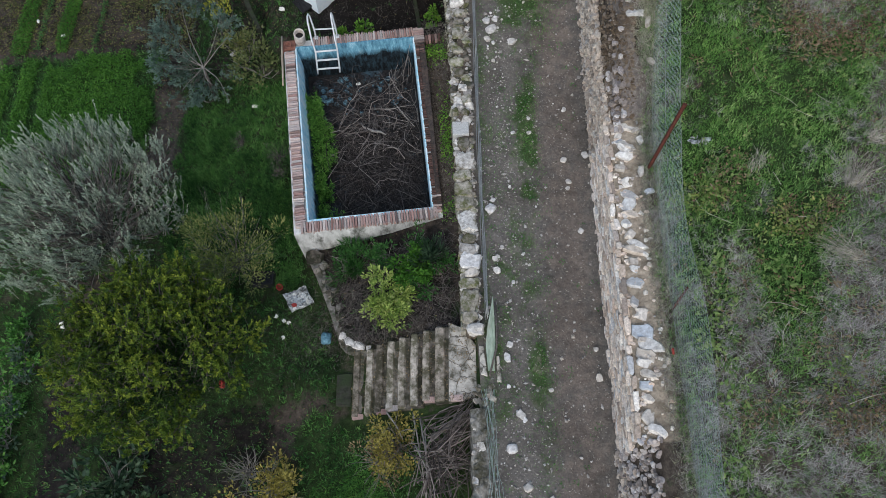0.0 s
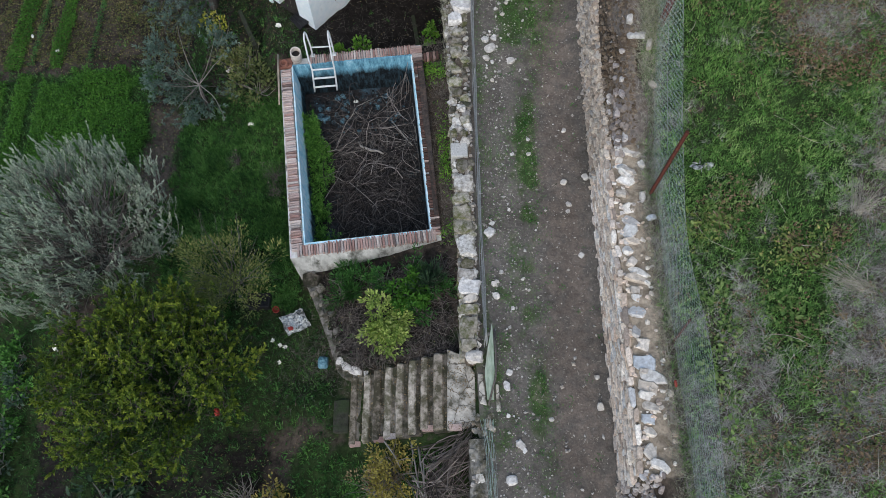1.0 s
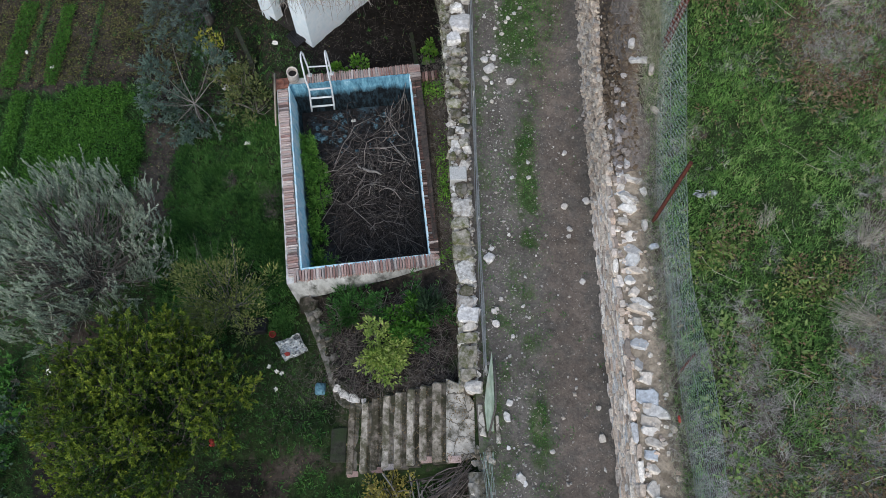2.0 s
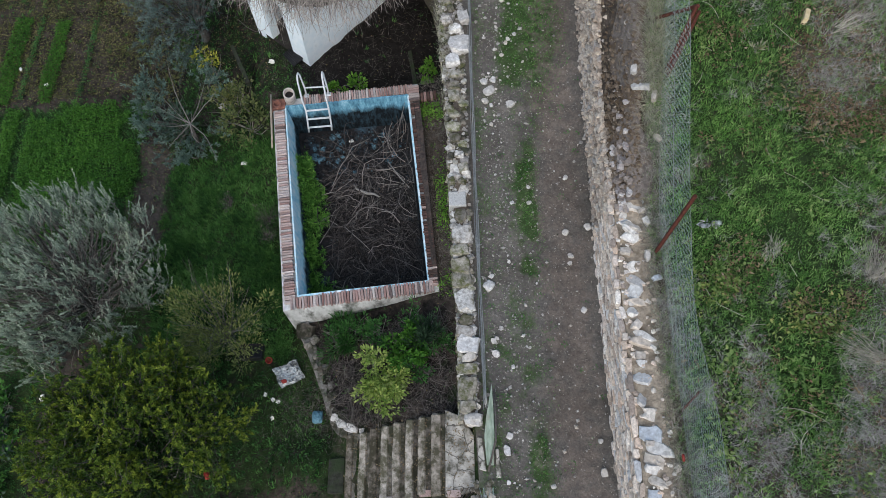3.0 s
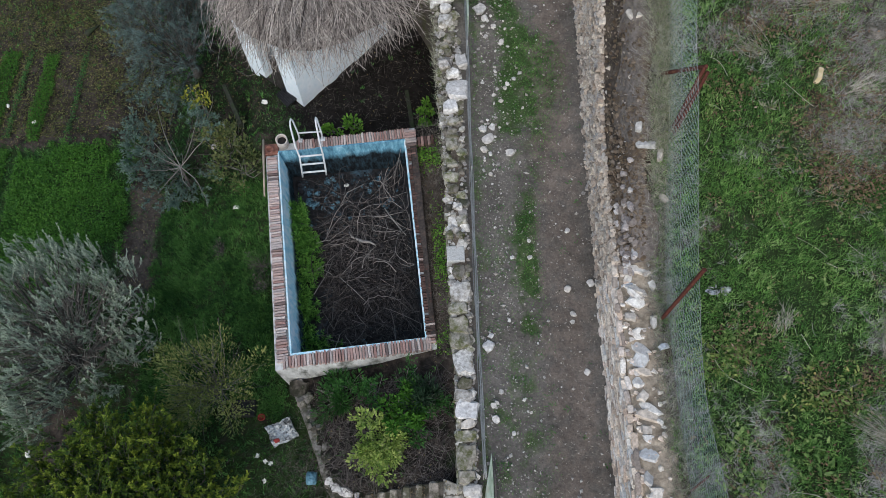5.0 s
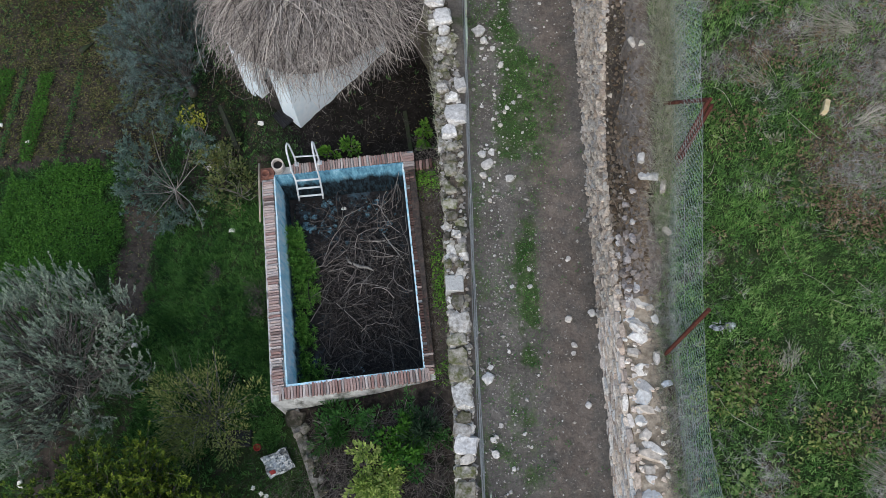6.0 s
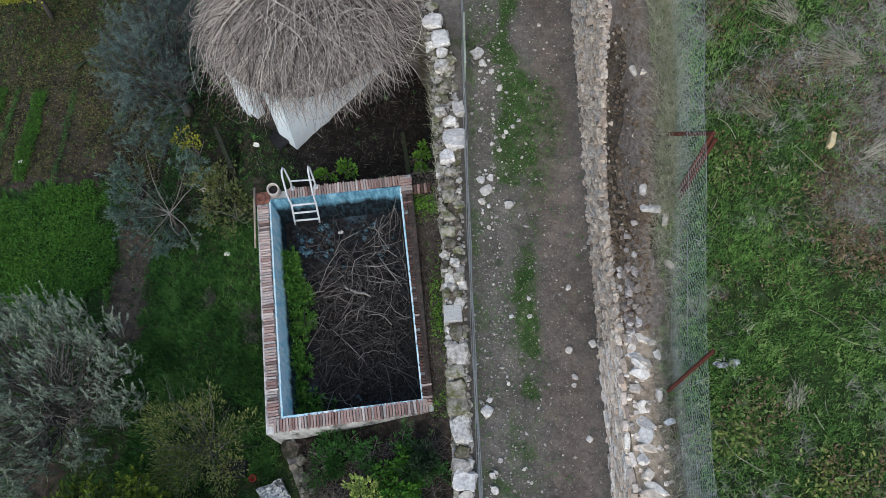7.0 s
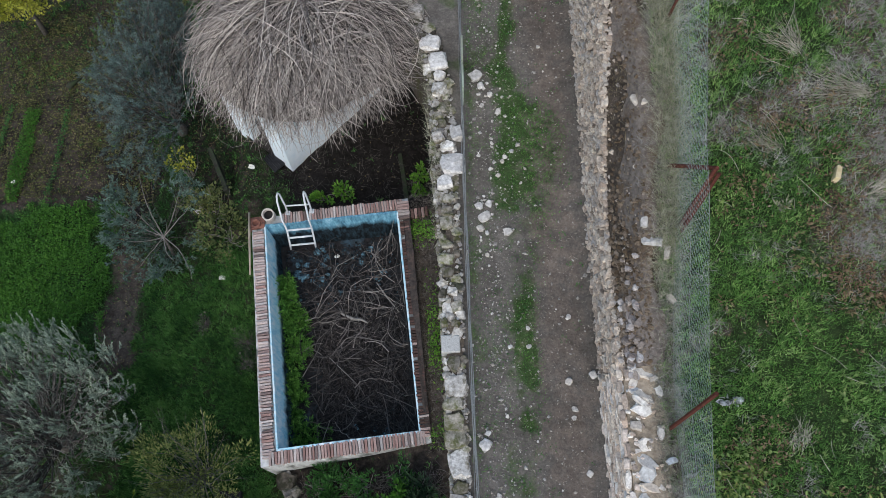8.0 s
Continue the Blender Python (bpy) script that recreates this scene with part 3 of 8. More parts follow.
def dark_banded(name, clean, dirty, level, ragged):
    """Painted plaster with a ragged, mottled dark band below a level."""
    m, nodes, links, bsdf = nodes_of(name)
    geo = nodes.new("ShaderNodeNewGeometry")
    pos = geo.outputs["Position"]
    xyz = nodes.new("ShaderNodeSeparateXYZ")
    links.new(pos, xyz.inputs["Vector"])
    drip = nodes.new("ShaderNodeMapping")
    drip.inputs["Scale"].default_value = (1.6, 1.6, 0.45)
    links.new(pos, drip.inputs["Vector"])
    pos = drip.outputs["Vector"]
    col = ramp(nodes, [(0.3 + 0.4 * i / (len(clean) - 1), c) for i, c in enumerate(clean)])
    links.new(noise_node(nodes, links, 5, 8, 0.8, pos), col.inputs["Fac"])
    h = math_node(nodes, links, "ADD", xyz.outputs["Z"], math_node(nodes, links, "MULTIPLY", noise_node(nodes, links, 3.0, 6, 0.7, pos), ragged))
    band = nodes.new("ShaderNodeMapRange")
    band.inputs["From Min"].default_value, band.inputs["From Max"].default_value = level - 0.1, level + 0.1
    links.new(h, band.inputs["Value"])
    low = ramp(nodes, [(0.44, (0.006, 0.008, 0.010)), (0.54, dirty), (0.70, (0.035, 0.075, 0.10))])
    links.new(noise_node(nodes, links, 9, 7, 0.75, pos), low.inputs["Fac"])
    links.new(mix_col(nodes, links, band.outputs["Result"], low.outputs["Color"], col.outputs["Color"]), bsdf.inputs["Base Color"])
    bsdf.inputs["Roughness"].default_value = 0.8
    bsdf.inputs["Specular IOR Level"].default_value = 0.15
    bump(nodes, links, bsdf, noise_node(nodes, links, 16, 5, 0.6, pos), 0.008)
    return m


M_BLUE = dark_banded("flaking_blue_pool_paint", [(0.025, 0.055, 0.08), (0.085, 0.22, 0.31), (0.19, 0.42, 0.54), (0.52, 0.70, 0.77)], (0.02, 0.035, 0.045), -0.60, 0.70)
M_BLUE_WEST = dark_banded("streaked_west_pool_paint", [(0.16, 0.42, 0.56), (0.42, 0.76, 0.88), (0.82, 0.94, 0.97), (0.93, 0.97, 0.98)], (0.045, 0.09, 0.11), -1.02, 0.5)
M_BLUE_CLEAN = plain("streaked_pale_blue_paint", (0.28, 0.68, 0.85), (0.88, 0.95, 0.97), 9, 0.8, (0.16, 0.38, 0.50), 3.0, 0.60, relief=0.008, stretch=(1, 1, 0.3))
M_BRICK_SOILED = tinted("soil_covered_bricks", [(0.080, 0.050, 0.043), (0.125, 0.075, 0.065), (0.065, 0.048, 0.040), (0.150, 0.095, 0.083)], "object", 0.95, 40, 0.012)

# ---- the lie of the land ----
def along(v, xs, zs):
    return np.interp(v, xs, zs)


def smooth_step(v, a, b):
    t = np.clip((v - a) / (b - a), 0, 1)
    return t * t * (3 - 2 * t)


def ripple(x, y, scale, seed=0.0):
    """Cheap smooth unevenness between about -1 and 1."""
    return (np.sin(x * 1.7 * scale + 1.3 * np.sin(y * 1.1 * scale + seed)) + np.sin(y * 2.1 * scale + 1.7 * np.sin(x * 0.9 * scale + 2 * seed)) + np.sin((x + y) * 3.3 * scale + seed)) / 3


def vnoise(x, y, scale, seed=0):
    """Value noise between 0 and 1, with about scale bumps a metre."""
    g = np.random.default_rng(seed).random((64, 64))
    u, v = np.asarray(x, float) * scale + 1000, np.asarray(y, float) * scale + 1000
    i, j = np.floor(u).astype(int), np.floor(v).astype(int)
    a, b = u - i, v - j
    a, b = a * a * (3 - 2 * a), b * b * (3 - 2 * b)
    q = lambda k, l: g[(i + k) % 64, (j + l) % 64]
    return (q(0, 0) * (1 - a) + q(1, 0) * a) * (1 - b) + (q(0, 1) * (1 - a) + q(1, 1) * a) * b


def patches(x, y, scale, seed=0):
    return 0.6 * vnoise(x, y, scale, seed) + 0.4 * vnoise(x, y, scale * 2.7, seed + 1)


def dry_of(x, y):
    """How far the field's growth has dried out."""
    d = 0.14 + 0.55 * smooth_step(patches(x, y, 0.9, 21), 0.48, 0.75)
    d = d + 0.8 * smooth_step(x - along(y, [-6, -3, -1.5, -0.5, 0.3, 0.9, 1.5, 2.2, 4, 6], [4.5, 4.9, 5.25, 5.5, 5.7, 6.1, 6.3, 5.2, 5.1, 5.3]), -0.2, 0.7) * smooth_step(patches(x, y, 0.6, 31), 0.15, 0.5)
    d = d + 0.12 * smooth_step(-y, 1.3, 2.6) + 0.38 * smooth_step(-y, 2.8, 3.7) + 0.75 * np.exp(-((x - 3.97) / 0.2) ** 2) * smooth_step(-y, 1.2, 1.7)
    d = d - 0.5 * np.exp(-(((x - 4.6) / 0.5) ** 2 + ((y + 2.1) / 0.7) ** 2))
    d = d + 0.6 * np.exp(-(((x - 5.2) / 0.7) ** 2 + ((y - 4.6) / 0.5) ** 2)) + 0.6 * np.exp(-(((x - 5.5) / 0.6) ** 2 + ((y - 2.5) / 0.9) ** 2))
    d = d - 0.6 * smooth_step(-y, 6.8, 8.0) - 0.5 * smooth_step(x, 9.0, 11.0)
    return np.clip(np.where(x < 3.0, 0.7, d), 0, 1)


def road_z(y):
    return along(y, [-8, 0, 0.5, 2.3, 3.5, 4.3, 6.7, 8, 14, 60], [-0.06, 0.0, 0.05, 0.18, 0.26, 0.38, 0.70, 0.88, 1.6, 4.0])


def bench_z(y):
    """The level of the field's edge behind the eastern wall."""
    return along(y, [-8, -4.2, -1.3, 0, 0.75, 1.4, 2.8, 4.1, 5, 6, 8, 14, 60], [1.4, 1.42, 1.40, 1.47, 1.55, 1.80, 2.45, 2.98, 3.2, 3.45, 3.9, 5.0, 9.0])


def lip_z(y):
    """The top of the eastern retaining wall, which has crumbled below the field's edge for a stretch."""
    return along(y, [-8, -5.05, -4.85, -4.2, -1.3, 0, 0.75, 1.4, 2.8, 4.1, 5, 6, 7, 8, 14, 60], [0.5, 0.5, 1.41, 1.42, 1.40, 1.47, 1.55, 1.52, 1.52, 1.85, 2.3, 2.95, 3.5, 3.9, 5.0, 9.0])


def west_edge(y):
    """The garden side of the western road wall."""
    return along(y, [-8, -4.2, -2.3, -0.8, 0.9, 2.2, 3.3, 5.7, 7.2, 8.2, 9.3, 14], [-0.45, -0.52, -0.60, -0.63, -0.69, -0.76, -0.79, -0.93, -1.0, -1.2, -1.72, -1.8])


def east_edge(y):
    """The road side of the western wall."""
    return along(y, [-8, -5.4, -2.5, 1, 5, 7.2, 8.2, 9.3, 14], [0.02, -0.03, -0.17, -0.25, -0.31, -0.42, -0.65, -1.15, -1.25])


def wire_x(y):
    """The line of the light fence beside the western wall."""
    return along(y, [-8, -5.4, -2.5, 1, 5, 8, 14], [0.02, -0.03, -0.17, -0.25, -0.31, -0.33, -0.35])


def field_z(x, y):
    top = bench_z(y) - (bench_z(y) - lip_z(y)) * (1 - smooth_step(x, 2.12, 2.56))
    return top + 0.12 + 0.33 * (np.minimum(x, 5.5) - 2.6) + 0.16 * np.maximum(0, np.minimum(x, 60) - 5.5) + 0.03 * ripple(x, y, 1.1)


def garden_z(x, y):
    z = along(x, [-60, -14, -12, -8, -6.2, -4.8, -3.5, -0.5], [-6.0, -3.3, -3.15, -2.7, -2.28, -2.15, -2.05, -1.9])
    z = z - 0.35 * smooth_step(-x, 8.5, 11) * smooth_step(-y, 0, 3)
    near_stairs = smooth_step(x, -5.2, -3.6) * smooth_step(-y, 2.3, 3.2)
    z = z * (1 - near_stairs) + near_stairs * along(x, [-5, -3, -1.2, -0.5], [-1.75, -1.62, -1.3, -1.0])
    yard = smooth_step(x, -6.3, -5.2) * smooth_step(y, 4.9, 5.7)
    z = z * (1 - yard) + yard * (-1.42)
    return z + 0.03 * ripple(x, y, 1.3, 0.7)


def bed_z(x, y):
    """The sloping planted bed between the pool and the stairs."""
    return along(x, [-4.2, -3.5, -2.7, -0.7], [-1.62, -1.50, -1.32, -0.55]) + 0.03 * ripple(x, y, 2.1)


def bed_edge(y):
    return along(y, [-2.6, -2.3, -1.1, -0.3, 0.2], [-2.6, -3.15, -3.58, -3.92, -4.0])


POOL_OUT = [(-4.14, -0.26), (-0.98, 0.15), (-1.49, 5.33), (-4.84, 4.87)]
POOL_IN = [(-3.86, 0.03), (-1.19, 0.34), (-1.69, 4.99), (-4.53, 4.70)]
RIM_Z, POOL_FLOOR = -0.57, -1.95


def floor_z(y):
    """The silted pool floor, which rises towards the north."""
    return along(y, [0.2, 4.8], [POOL_FLOOR, POOL_FLOOR + 0.27])



def inside(poly, x, y):
    ok = np.ones(np.shape(x), bool)
    for (x0, y0), (x1, y1) in zip(poly, poly[1:] + poly[:1]):
        ok &= (x1 - x0) * (y - y0) - (y1 - y0) * (x - x0) > 0
    return ok


POOL_MID = [(0.5 * (a + c), 0.5 * (b + d)) for (a, b), (c, d) in zip(POOL_OUT, POOL_IN)]


def land_z(x, y):
    x, y = np.broadcast_arrays(np.asarray(x, float), np.asarray(y, float))
    z = garden_z(x, y)
    bed = (x > bed_edge(y)) & (y > -2.6) & (y < 0.25) & (x < 0)
    z = np.where(bed, bed_z(x, y), z)
    strip = (x > -1.75) & (y > -0.1) & (y < 5.45) & ~inside(POOL_MID, x, y) & (x > along(y, [0, 5.4], [-1.1, -1.6]))
    z = np.where(strip, -0.68 + 0.25 * (x + 1.0), z)
    z = np.where(inside(POOL_MID, x, y), -2.2, z)
    stairwell = (y > -4.0) & (y <= -2.4) & (x > -3.2)
    z = np.where(stairwell, along(x, [-3.2, -0.8, -0.3], [-1.72, -0.55, -0.4]), z)
    mid = 0.5 * (west_edge(y) + east_edge(y))
    z = np.where(x > mid, road_z(y) - 0.06, z)
    return np.where(x > 2.18, field_z(x, y), z)


def on_land(x, y, up=0.0):
    return np.stack([x, y, land_z(x, y) + up], -1)


# The ground: one sheet, fine near the place and coarse to the horizon.
gx = np.concatenate([[-900, -400, -150, -60, -30, -20], np.sort(np.concatenate([np.arange(-15.5, 10.6, 0.1), [2.175, 2.19, 2.25, 2.35, 2.45]])), [14, 20, 32, 60, 150, 400, 900]])
gy = np.concatenate([[-900, -400, -150, -60, -30, -16], np.arange(-9, 16.1, 0.12), [20, 30, 60, 150, 400, 900]])
GX, GY = np.meshgrid(gx, gy)
GZ = land_z(GX, GY)
GZ += 0.012 * np.random.default_rng(3).normal(0, 1, GZ.shape)
nx, ny = len(gx), len(gy)
ii = (np.arange(ny - 1)[:, None] * nx + np.arange(nx - 1)).ravel()
ground_me = fast_mesh("ground", np.stack([GX, GY, GZ], -1).reshape(-1, 3), np.stack([ii, ii + 1, ii + nx + 1, ii + nx], 1), smooth=True)


def cover_of(x, y):
    """How far green growth closes over the earth."""
    x, y = x + 0.9 * (patches(x, y, 1.1, 7) - 0.5), y + 0.9 * (patches(x, y, 1.1, 9) - 0.5)
    c = np.full(np.shape(x), 0.62)
    c = np.where((x < -8.2) & (y > 6.3), 0.16 + 0.20 * smooth_step(y, 9.5, 11.0), c)
    c = np.where((x > -5.2) & (x < -3.2) & (y < -1.4) & (y > -3.2), 0.66, c)
    lane = x + 1.5 * (patches(x, y, 0.9, 107) - 0.5) + along(y, [2.0, 3.5, 4.6, 6.5], [-0.35, -0.1, 0.0, 0.1])
    c = np.where((lane < -7.9) & (lane > -9.0) & (y > 2.2) & (y < 7), 0.12, c)
    c = np.where((x < -9.0) & (y < 6.4) & (y > 2.6), 0.9, c)
    c = np.where((x < -9.0) & (x > -9.9) & (y < 0), 0.22, c)
    c = np.where((x > -5.6) & (x < -3.2) & (y < -3.7) & (y > -4.7), 0.16, c)
    c = np.where((x > -4.15 - 0.5 * (y - 6)) & (x < -1.0) & (y > 5.2), 0.08, c)
    c = np.where((x > -7.4) & (x < -4.6) & (y > 5.0) & (y < 10) & (c > 0.1), 0.45, c)
    c = np.where((x > -8.2) & (x < -4.4) & (y < -3.9), 0.4, c)
    c = np.where((x > bed_edge(y)) & (y > -2.6) & (y < 0.3) & (x < -0.5), 0.3, c)
    c = np.where((x > -4) & (y < -4), 0.8, c)
    f = 0.95 - 0.75 * dry_of(x, y)
    c = np.where(x > 2.0, f, c)
    c = np.where((x > 2.9) & ((y < -7.5) | (x > 10.0)), 0.9, c)
    c = np.where((x > 2.0) & (x < 2.9), np.where(y > 0.9, 0.05, 0.3), c)
    c = np.where((x > -1.7) & (x < -0.5) & (y > 0) & (y < 6), 0.08, c)
    return c


def add_values(me, name, values):
    me.attributes.new(name, "FLOAT", "POINT").data.foreach_set("value", np.asarray(values, np.float32).ravel())


sand_of = np.where((GX > 2.1) & (GX < 2.72) & (GY < 1.0) & (GY > -4.9), 0.95, 0.0)
def soil_shade_of(x, y):
    """Where the ground is coloured black: dark soil of yard and bed, and shade by trees and roof."""
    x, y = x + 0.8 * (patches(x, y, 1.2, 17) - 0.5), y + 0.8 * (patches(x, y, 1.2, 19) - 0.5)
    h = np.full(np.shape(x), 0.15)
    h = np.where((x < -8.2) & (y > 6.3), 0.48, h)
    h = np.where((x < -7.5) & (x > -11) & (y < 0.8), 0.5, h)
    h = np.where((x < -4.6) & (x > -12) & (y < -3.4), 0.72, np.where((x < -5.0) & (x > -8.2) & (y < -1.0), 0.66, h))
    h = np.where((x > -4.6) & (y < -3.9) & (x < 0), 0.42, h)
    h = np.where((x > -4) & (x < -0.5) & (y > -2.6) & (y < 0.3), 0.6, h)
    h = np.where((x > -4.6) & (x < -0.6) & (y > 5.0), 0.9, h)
    # Between tree and hut the ground's colour carries the shade they throw.
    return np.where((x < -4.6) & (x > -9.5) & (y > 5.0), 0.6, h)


def softened(a, times=5):
    """Edges of a spread of growth blurred over a few steps of the sheet."""
    for _ in range(times):
        p = np.pad(a, 1, mode="edge")
        a = (2 * a + p[:-2, 1:-1] + p[2:, 1:-1] + p[1:-1, :-2] + p[1:-1, 2:]) / 6
    return a


add_values(ground_me, "soil_shade", softened(soil_shade_of(GX, GY)))
add_values(ground_me, "cover", np.where(GX > 2.0, cover_of(GX, GY), softened(cover_of(GX, GY))))
add_values(ground_me, "sand", sand_of)
thing("ground", ground_me, M_GROUND, "dark earth and grass of a terraced garden and field", "ground", kind="structure")

# The dirt road between the two walls.
rx = np.concatenate([np.linspace(-0.42, 2.32, 40)])
ry = np.concatenate([[-60, -30, -15], np.arange(-9, 16.1, 0.1), [25, 60]])
RX, RY = np.meshgrid(rx, ry)
RX = np.where(RX < 0.3, (RX + 0.42) / 0.72 * (0.3 - east_edge(RY) + 0.17) + east_edge(RY) - 0.17, RX)
RZ = road_z(RY) + 0.012 * ripple(RX, RY, 3.0) + 0.006 * np.random.default_rng(5).normal(0, 1, RX.shape)
RZ -= 0.03 * np.exp(-((RX - 1.45) / 0.35) ** 2) + 0.02 * np.exp(-((RX - 0.1) / 0.3) ** 2)
nx, ny = len(rx), len(ry)
ii = (np.arange(ny - 1)[:, None] * nx + np.arange(nx - 1)).ravel()
road_me = fast_mesh("dirt_road", np.stack([RX, RY, RZ], -1).reshape(-1, 3), np.stack([ii, ii + 1, ii + nx + 1, ii + nx], 1), smooth=True)


def verge(x, y):
    """Grass between the wheel tracks, wider towards the north."""
    mid = along(y, [-6, -1, 1, 2, 3.4, 5, 6, 7.5, 8.5, 14], [0.85, 0.8, 0.84, 0.78, 0.88, 0.72, 0.95, 0.55, 0.66, 0.7])
    half = along(y, [-6, -2, 0, 1, 3.4, 5, 6, 8, 14], [0.3, 0.4, 0.34, 0.27, 0.3, 0.45, 0.55, 0.3, 0.3])
    c = np.exp(-((x - mid) / half) ** 2) * along(y, [-6, -2, 0, 1.0, 3.4, 4.0, 5, 7.5, 14], [0.38, 0.6, 0.4, 0.85, 0.85, 0.55, 1.05, 0.9, 0.5])
    c = c + 1.5 * np.exp(-(((x - 1.15) / 0.55) ** 2 + ((y - 5.8) / 0.9) ** 2)) + 0.45 * np.exp(-(((x - 1.48) / 0.22) ** 2 + ((y - 4.4) / 0.5) ** 2))
    film = 0.95 * np.exp(-(((x - 1.25) / 0.5) ** 2 + ((y - 6.0) / 0.85) ** 2)) * (0.35 + 1.1 * patches(x, y, 4.0, 8))
    film = np.maximum(film, 0.62 * patches(x, y, 1.7, 123) * smooth_step(1.25 - x, 0.0, 0.6))
    return np.maximum(np.maximum(c * (0.05 + 1.6 * patches(x, y, 2.4, 5)), film), 0.45 * np.exp(-((x + 0.15) / 0.2) ** 2))


add_values(road_me, "soil_shade", 0.0 * RX)
add_values(road_me, "cover", verge(RX, RY))
add_values(road_me, "sand", 0.25 + 0.35 * np.exp(-((RX - 1.5) / 0.6) ** 2))
thing("dirt_road", road_me, M_ROAD, "stony grey-brown dirt road with a grassy middle strip", "road", kind="structure")

# ---- western road wall: low rubble wall with pale stones ----
wall_west = empty("wall_west", "low dry-stone wall of pale rubble along the dirt road", "wall", kind="structure")
M_TUMBLED = plain("tumbled_wall_earth", (0.055, 0.046, 0.037), (0.15, 0.128, 0.105), 14, 0.95, (0.085, 0.09, 0.035), 3.0, 0.56, relief=0.03)
M_DIRTY_LIME = plain("dirty_lime_wall", (0.13, 0.122, 0.105), (0.36, 0.345, 0.31), 9, 0.95, (0.07, 0.066, 0.045), 4.0, 0.47, relief=0.03)
M_MOSS_STONE = plain("mossy_limestone", (0.16, 0.15, 0.12), (0.46, 0.44, 0.39), 12, 0.92, (0.10, 0.11, 0.045), 5.0, 0.5, "object", 0.012)
for a, b in ((-2.65, 4.6), (4.6, 15.5), (-8.5, -4.05)):
    ys = np.arange(a, b + 0.01, 0.12)
    w = [(west_edge(y) + 0.06, y) for y in ys]
    e = [(east_edge(y) - 0.10, y) for y in ys]
    bm = bmesh.new()
    rows = []
    for (xw, y), (xe, _) in zip(w, e):
        top = road_z(y) + (0.10 if a < 4 else 0.04)
        rows.append([bm.verts.new(p) for p in ((xw - 0.05, y, -2.2), (xw + random.uniform(-0.04, 0.03), y, top - 0.06), (0.5 * (xw + xe), y, top + random.uniform(-0.02, 0.05)), (xe + random.uniform(-0.03, 0.04), y, top - 0.06), (xe, y, road_z(y) - 0.3))])
    for r0, r1 in zip(rows, rows[1:]):
        for i in range(4):
            bm.faces.new((r0[i], r0[i + 1], r1[i + 1], r1[i]))
    bm.faces.new(rows[0])
    bm.faces.new(rows[-1][::-1])
    part("core", bm_mesh("core", bm), M_TUMBLED if a > 4 else M_MORTAR if a > -4 else M_DIRTY_LIME, wall_west, "earth showing between tumbled stones" if a > 4 else "earth and mortar core" if a > -4 else "dirty lime-washed wall top")
rs = random.Random(11)
n = 0
# Large stones first, then smaller ones in the gaps between them.
WALL_TOP = [(-0.54, 1.41, 0.26, 0.28, 1), (-0.51, 1.02, 0.36, 0.36, 0), (-0.57, 0.7, 0.3, 0.2, 1), (-0.53, 0.39, 0.4, 0.34, 1), (-0.53, 0.09, 0.36, 0.28, 1), (-0.49, -0.32, 0.28, 0.44, 0), (-0.47, -0.73, 0.3, 0.24, 1),
            (-0.5, -0.95, 0.3, 0.2, 0), (-0.42, -1.2, 0.32, 0.3, 2), (-0.42, -1.46, 0.3, 0.17, 2), (-0.46, -1.66, 0.3, 0.17, 1), (-0.46, -2.02, 0.31, 0.4, 1), (-0.48, -2.36, 0.32, 0.24, 1), (-0.36, -2.58, 0.25, 0.2, 2),
            (-0.64, 4.18, 0.23, 0.24, 1), (-0.65, 3.73, 0.27, 0.16, 1), (-0.66, 3.45, 0.27, 0.18, 1), (-0.64, 3.17, 0.2, 0.18, 1), (-0.6, 4.67, 0.24, 0.16, 1), (-0.63, 4.4, 0.21, 0.18, 1), (-0.47, 2.49, 0.17, 0.18, 1),
            (-0.51, 2.17, 0.19, 0.16, 1), (-0.71, 2.19, 0.12, 0.14, 1), (-0.5, 5.4, 0.36, 0.42, 2), (-0.68, 5.02, 0.33, 0.28, 2), (-0.96, 8.15, 0.34, 0.3, 2), (-0.78, 7.72, 0.34, 0.36, 2), (-0.75, 7.38, 0.26, 0.2, 2),
            (-0.42, 6.08, 0.2, 0.3, 2), (-0.79, 6.0, 0.2, 0.18, 0), (-0.62, 5.79, 0.28, 0.18, 0), (-0.76, 7.08, 0.28, 0.28, 0), (-1.26, 8.95, 0.3, 0.26, 0), (-1.45, 9.3, 0.28, 0.3, 0)]
placed = []
for i, (x, y, sx, sy, pale) in enumerate(WALL_TOP):
    stone("stone", "large_wall_stone" if i % 3 else "large_wall_slab", FLATS if i % 3 else PLATES, i, (x, y, road_z(y) + 0.10), (sx * 1.1, sy * 1.1, 0.15 if pale < 2 else 0.18), (rs.uniform(-0.1, 0.1), rs.uniform(-0.1, 0.1), rs.uniform(-0.2, 0.2)), (M_PALE_STONE, M_MOSS_STONE, M_ROADSTONE)[pale], wall_west, "large pale stone on the wall top" if pale == 2 else "")
    placed.append((x, y, 0.25 * (sx + sy)))
small = []
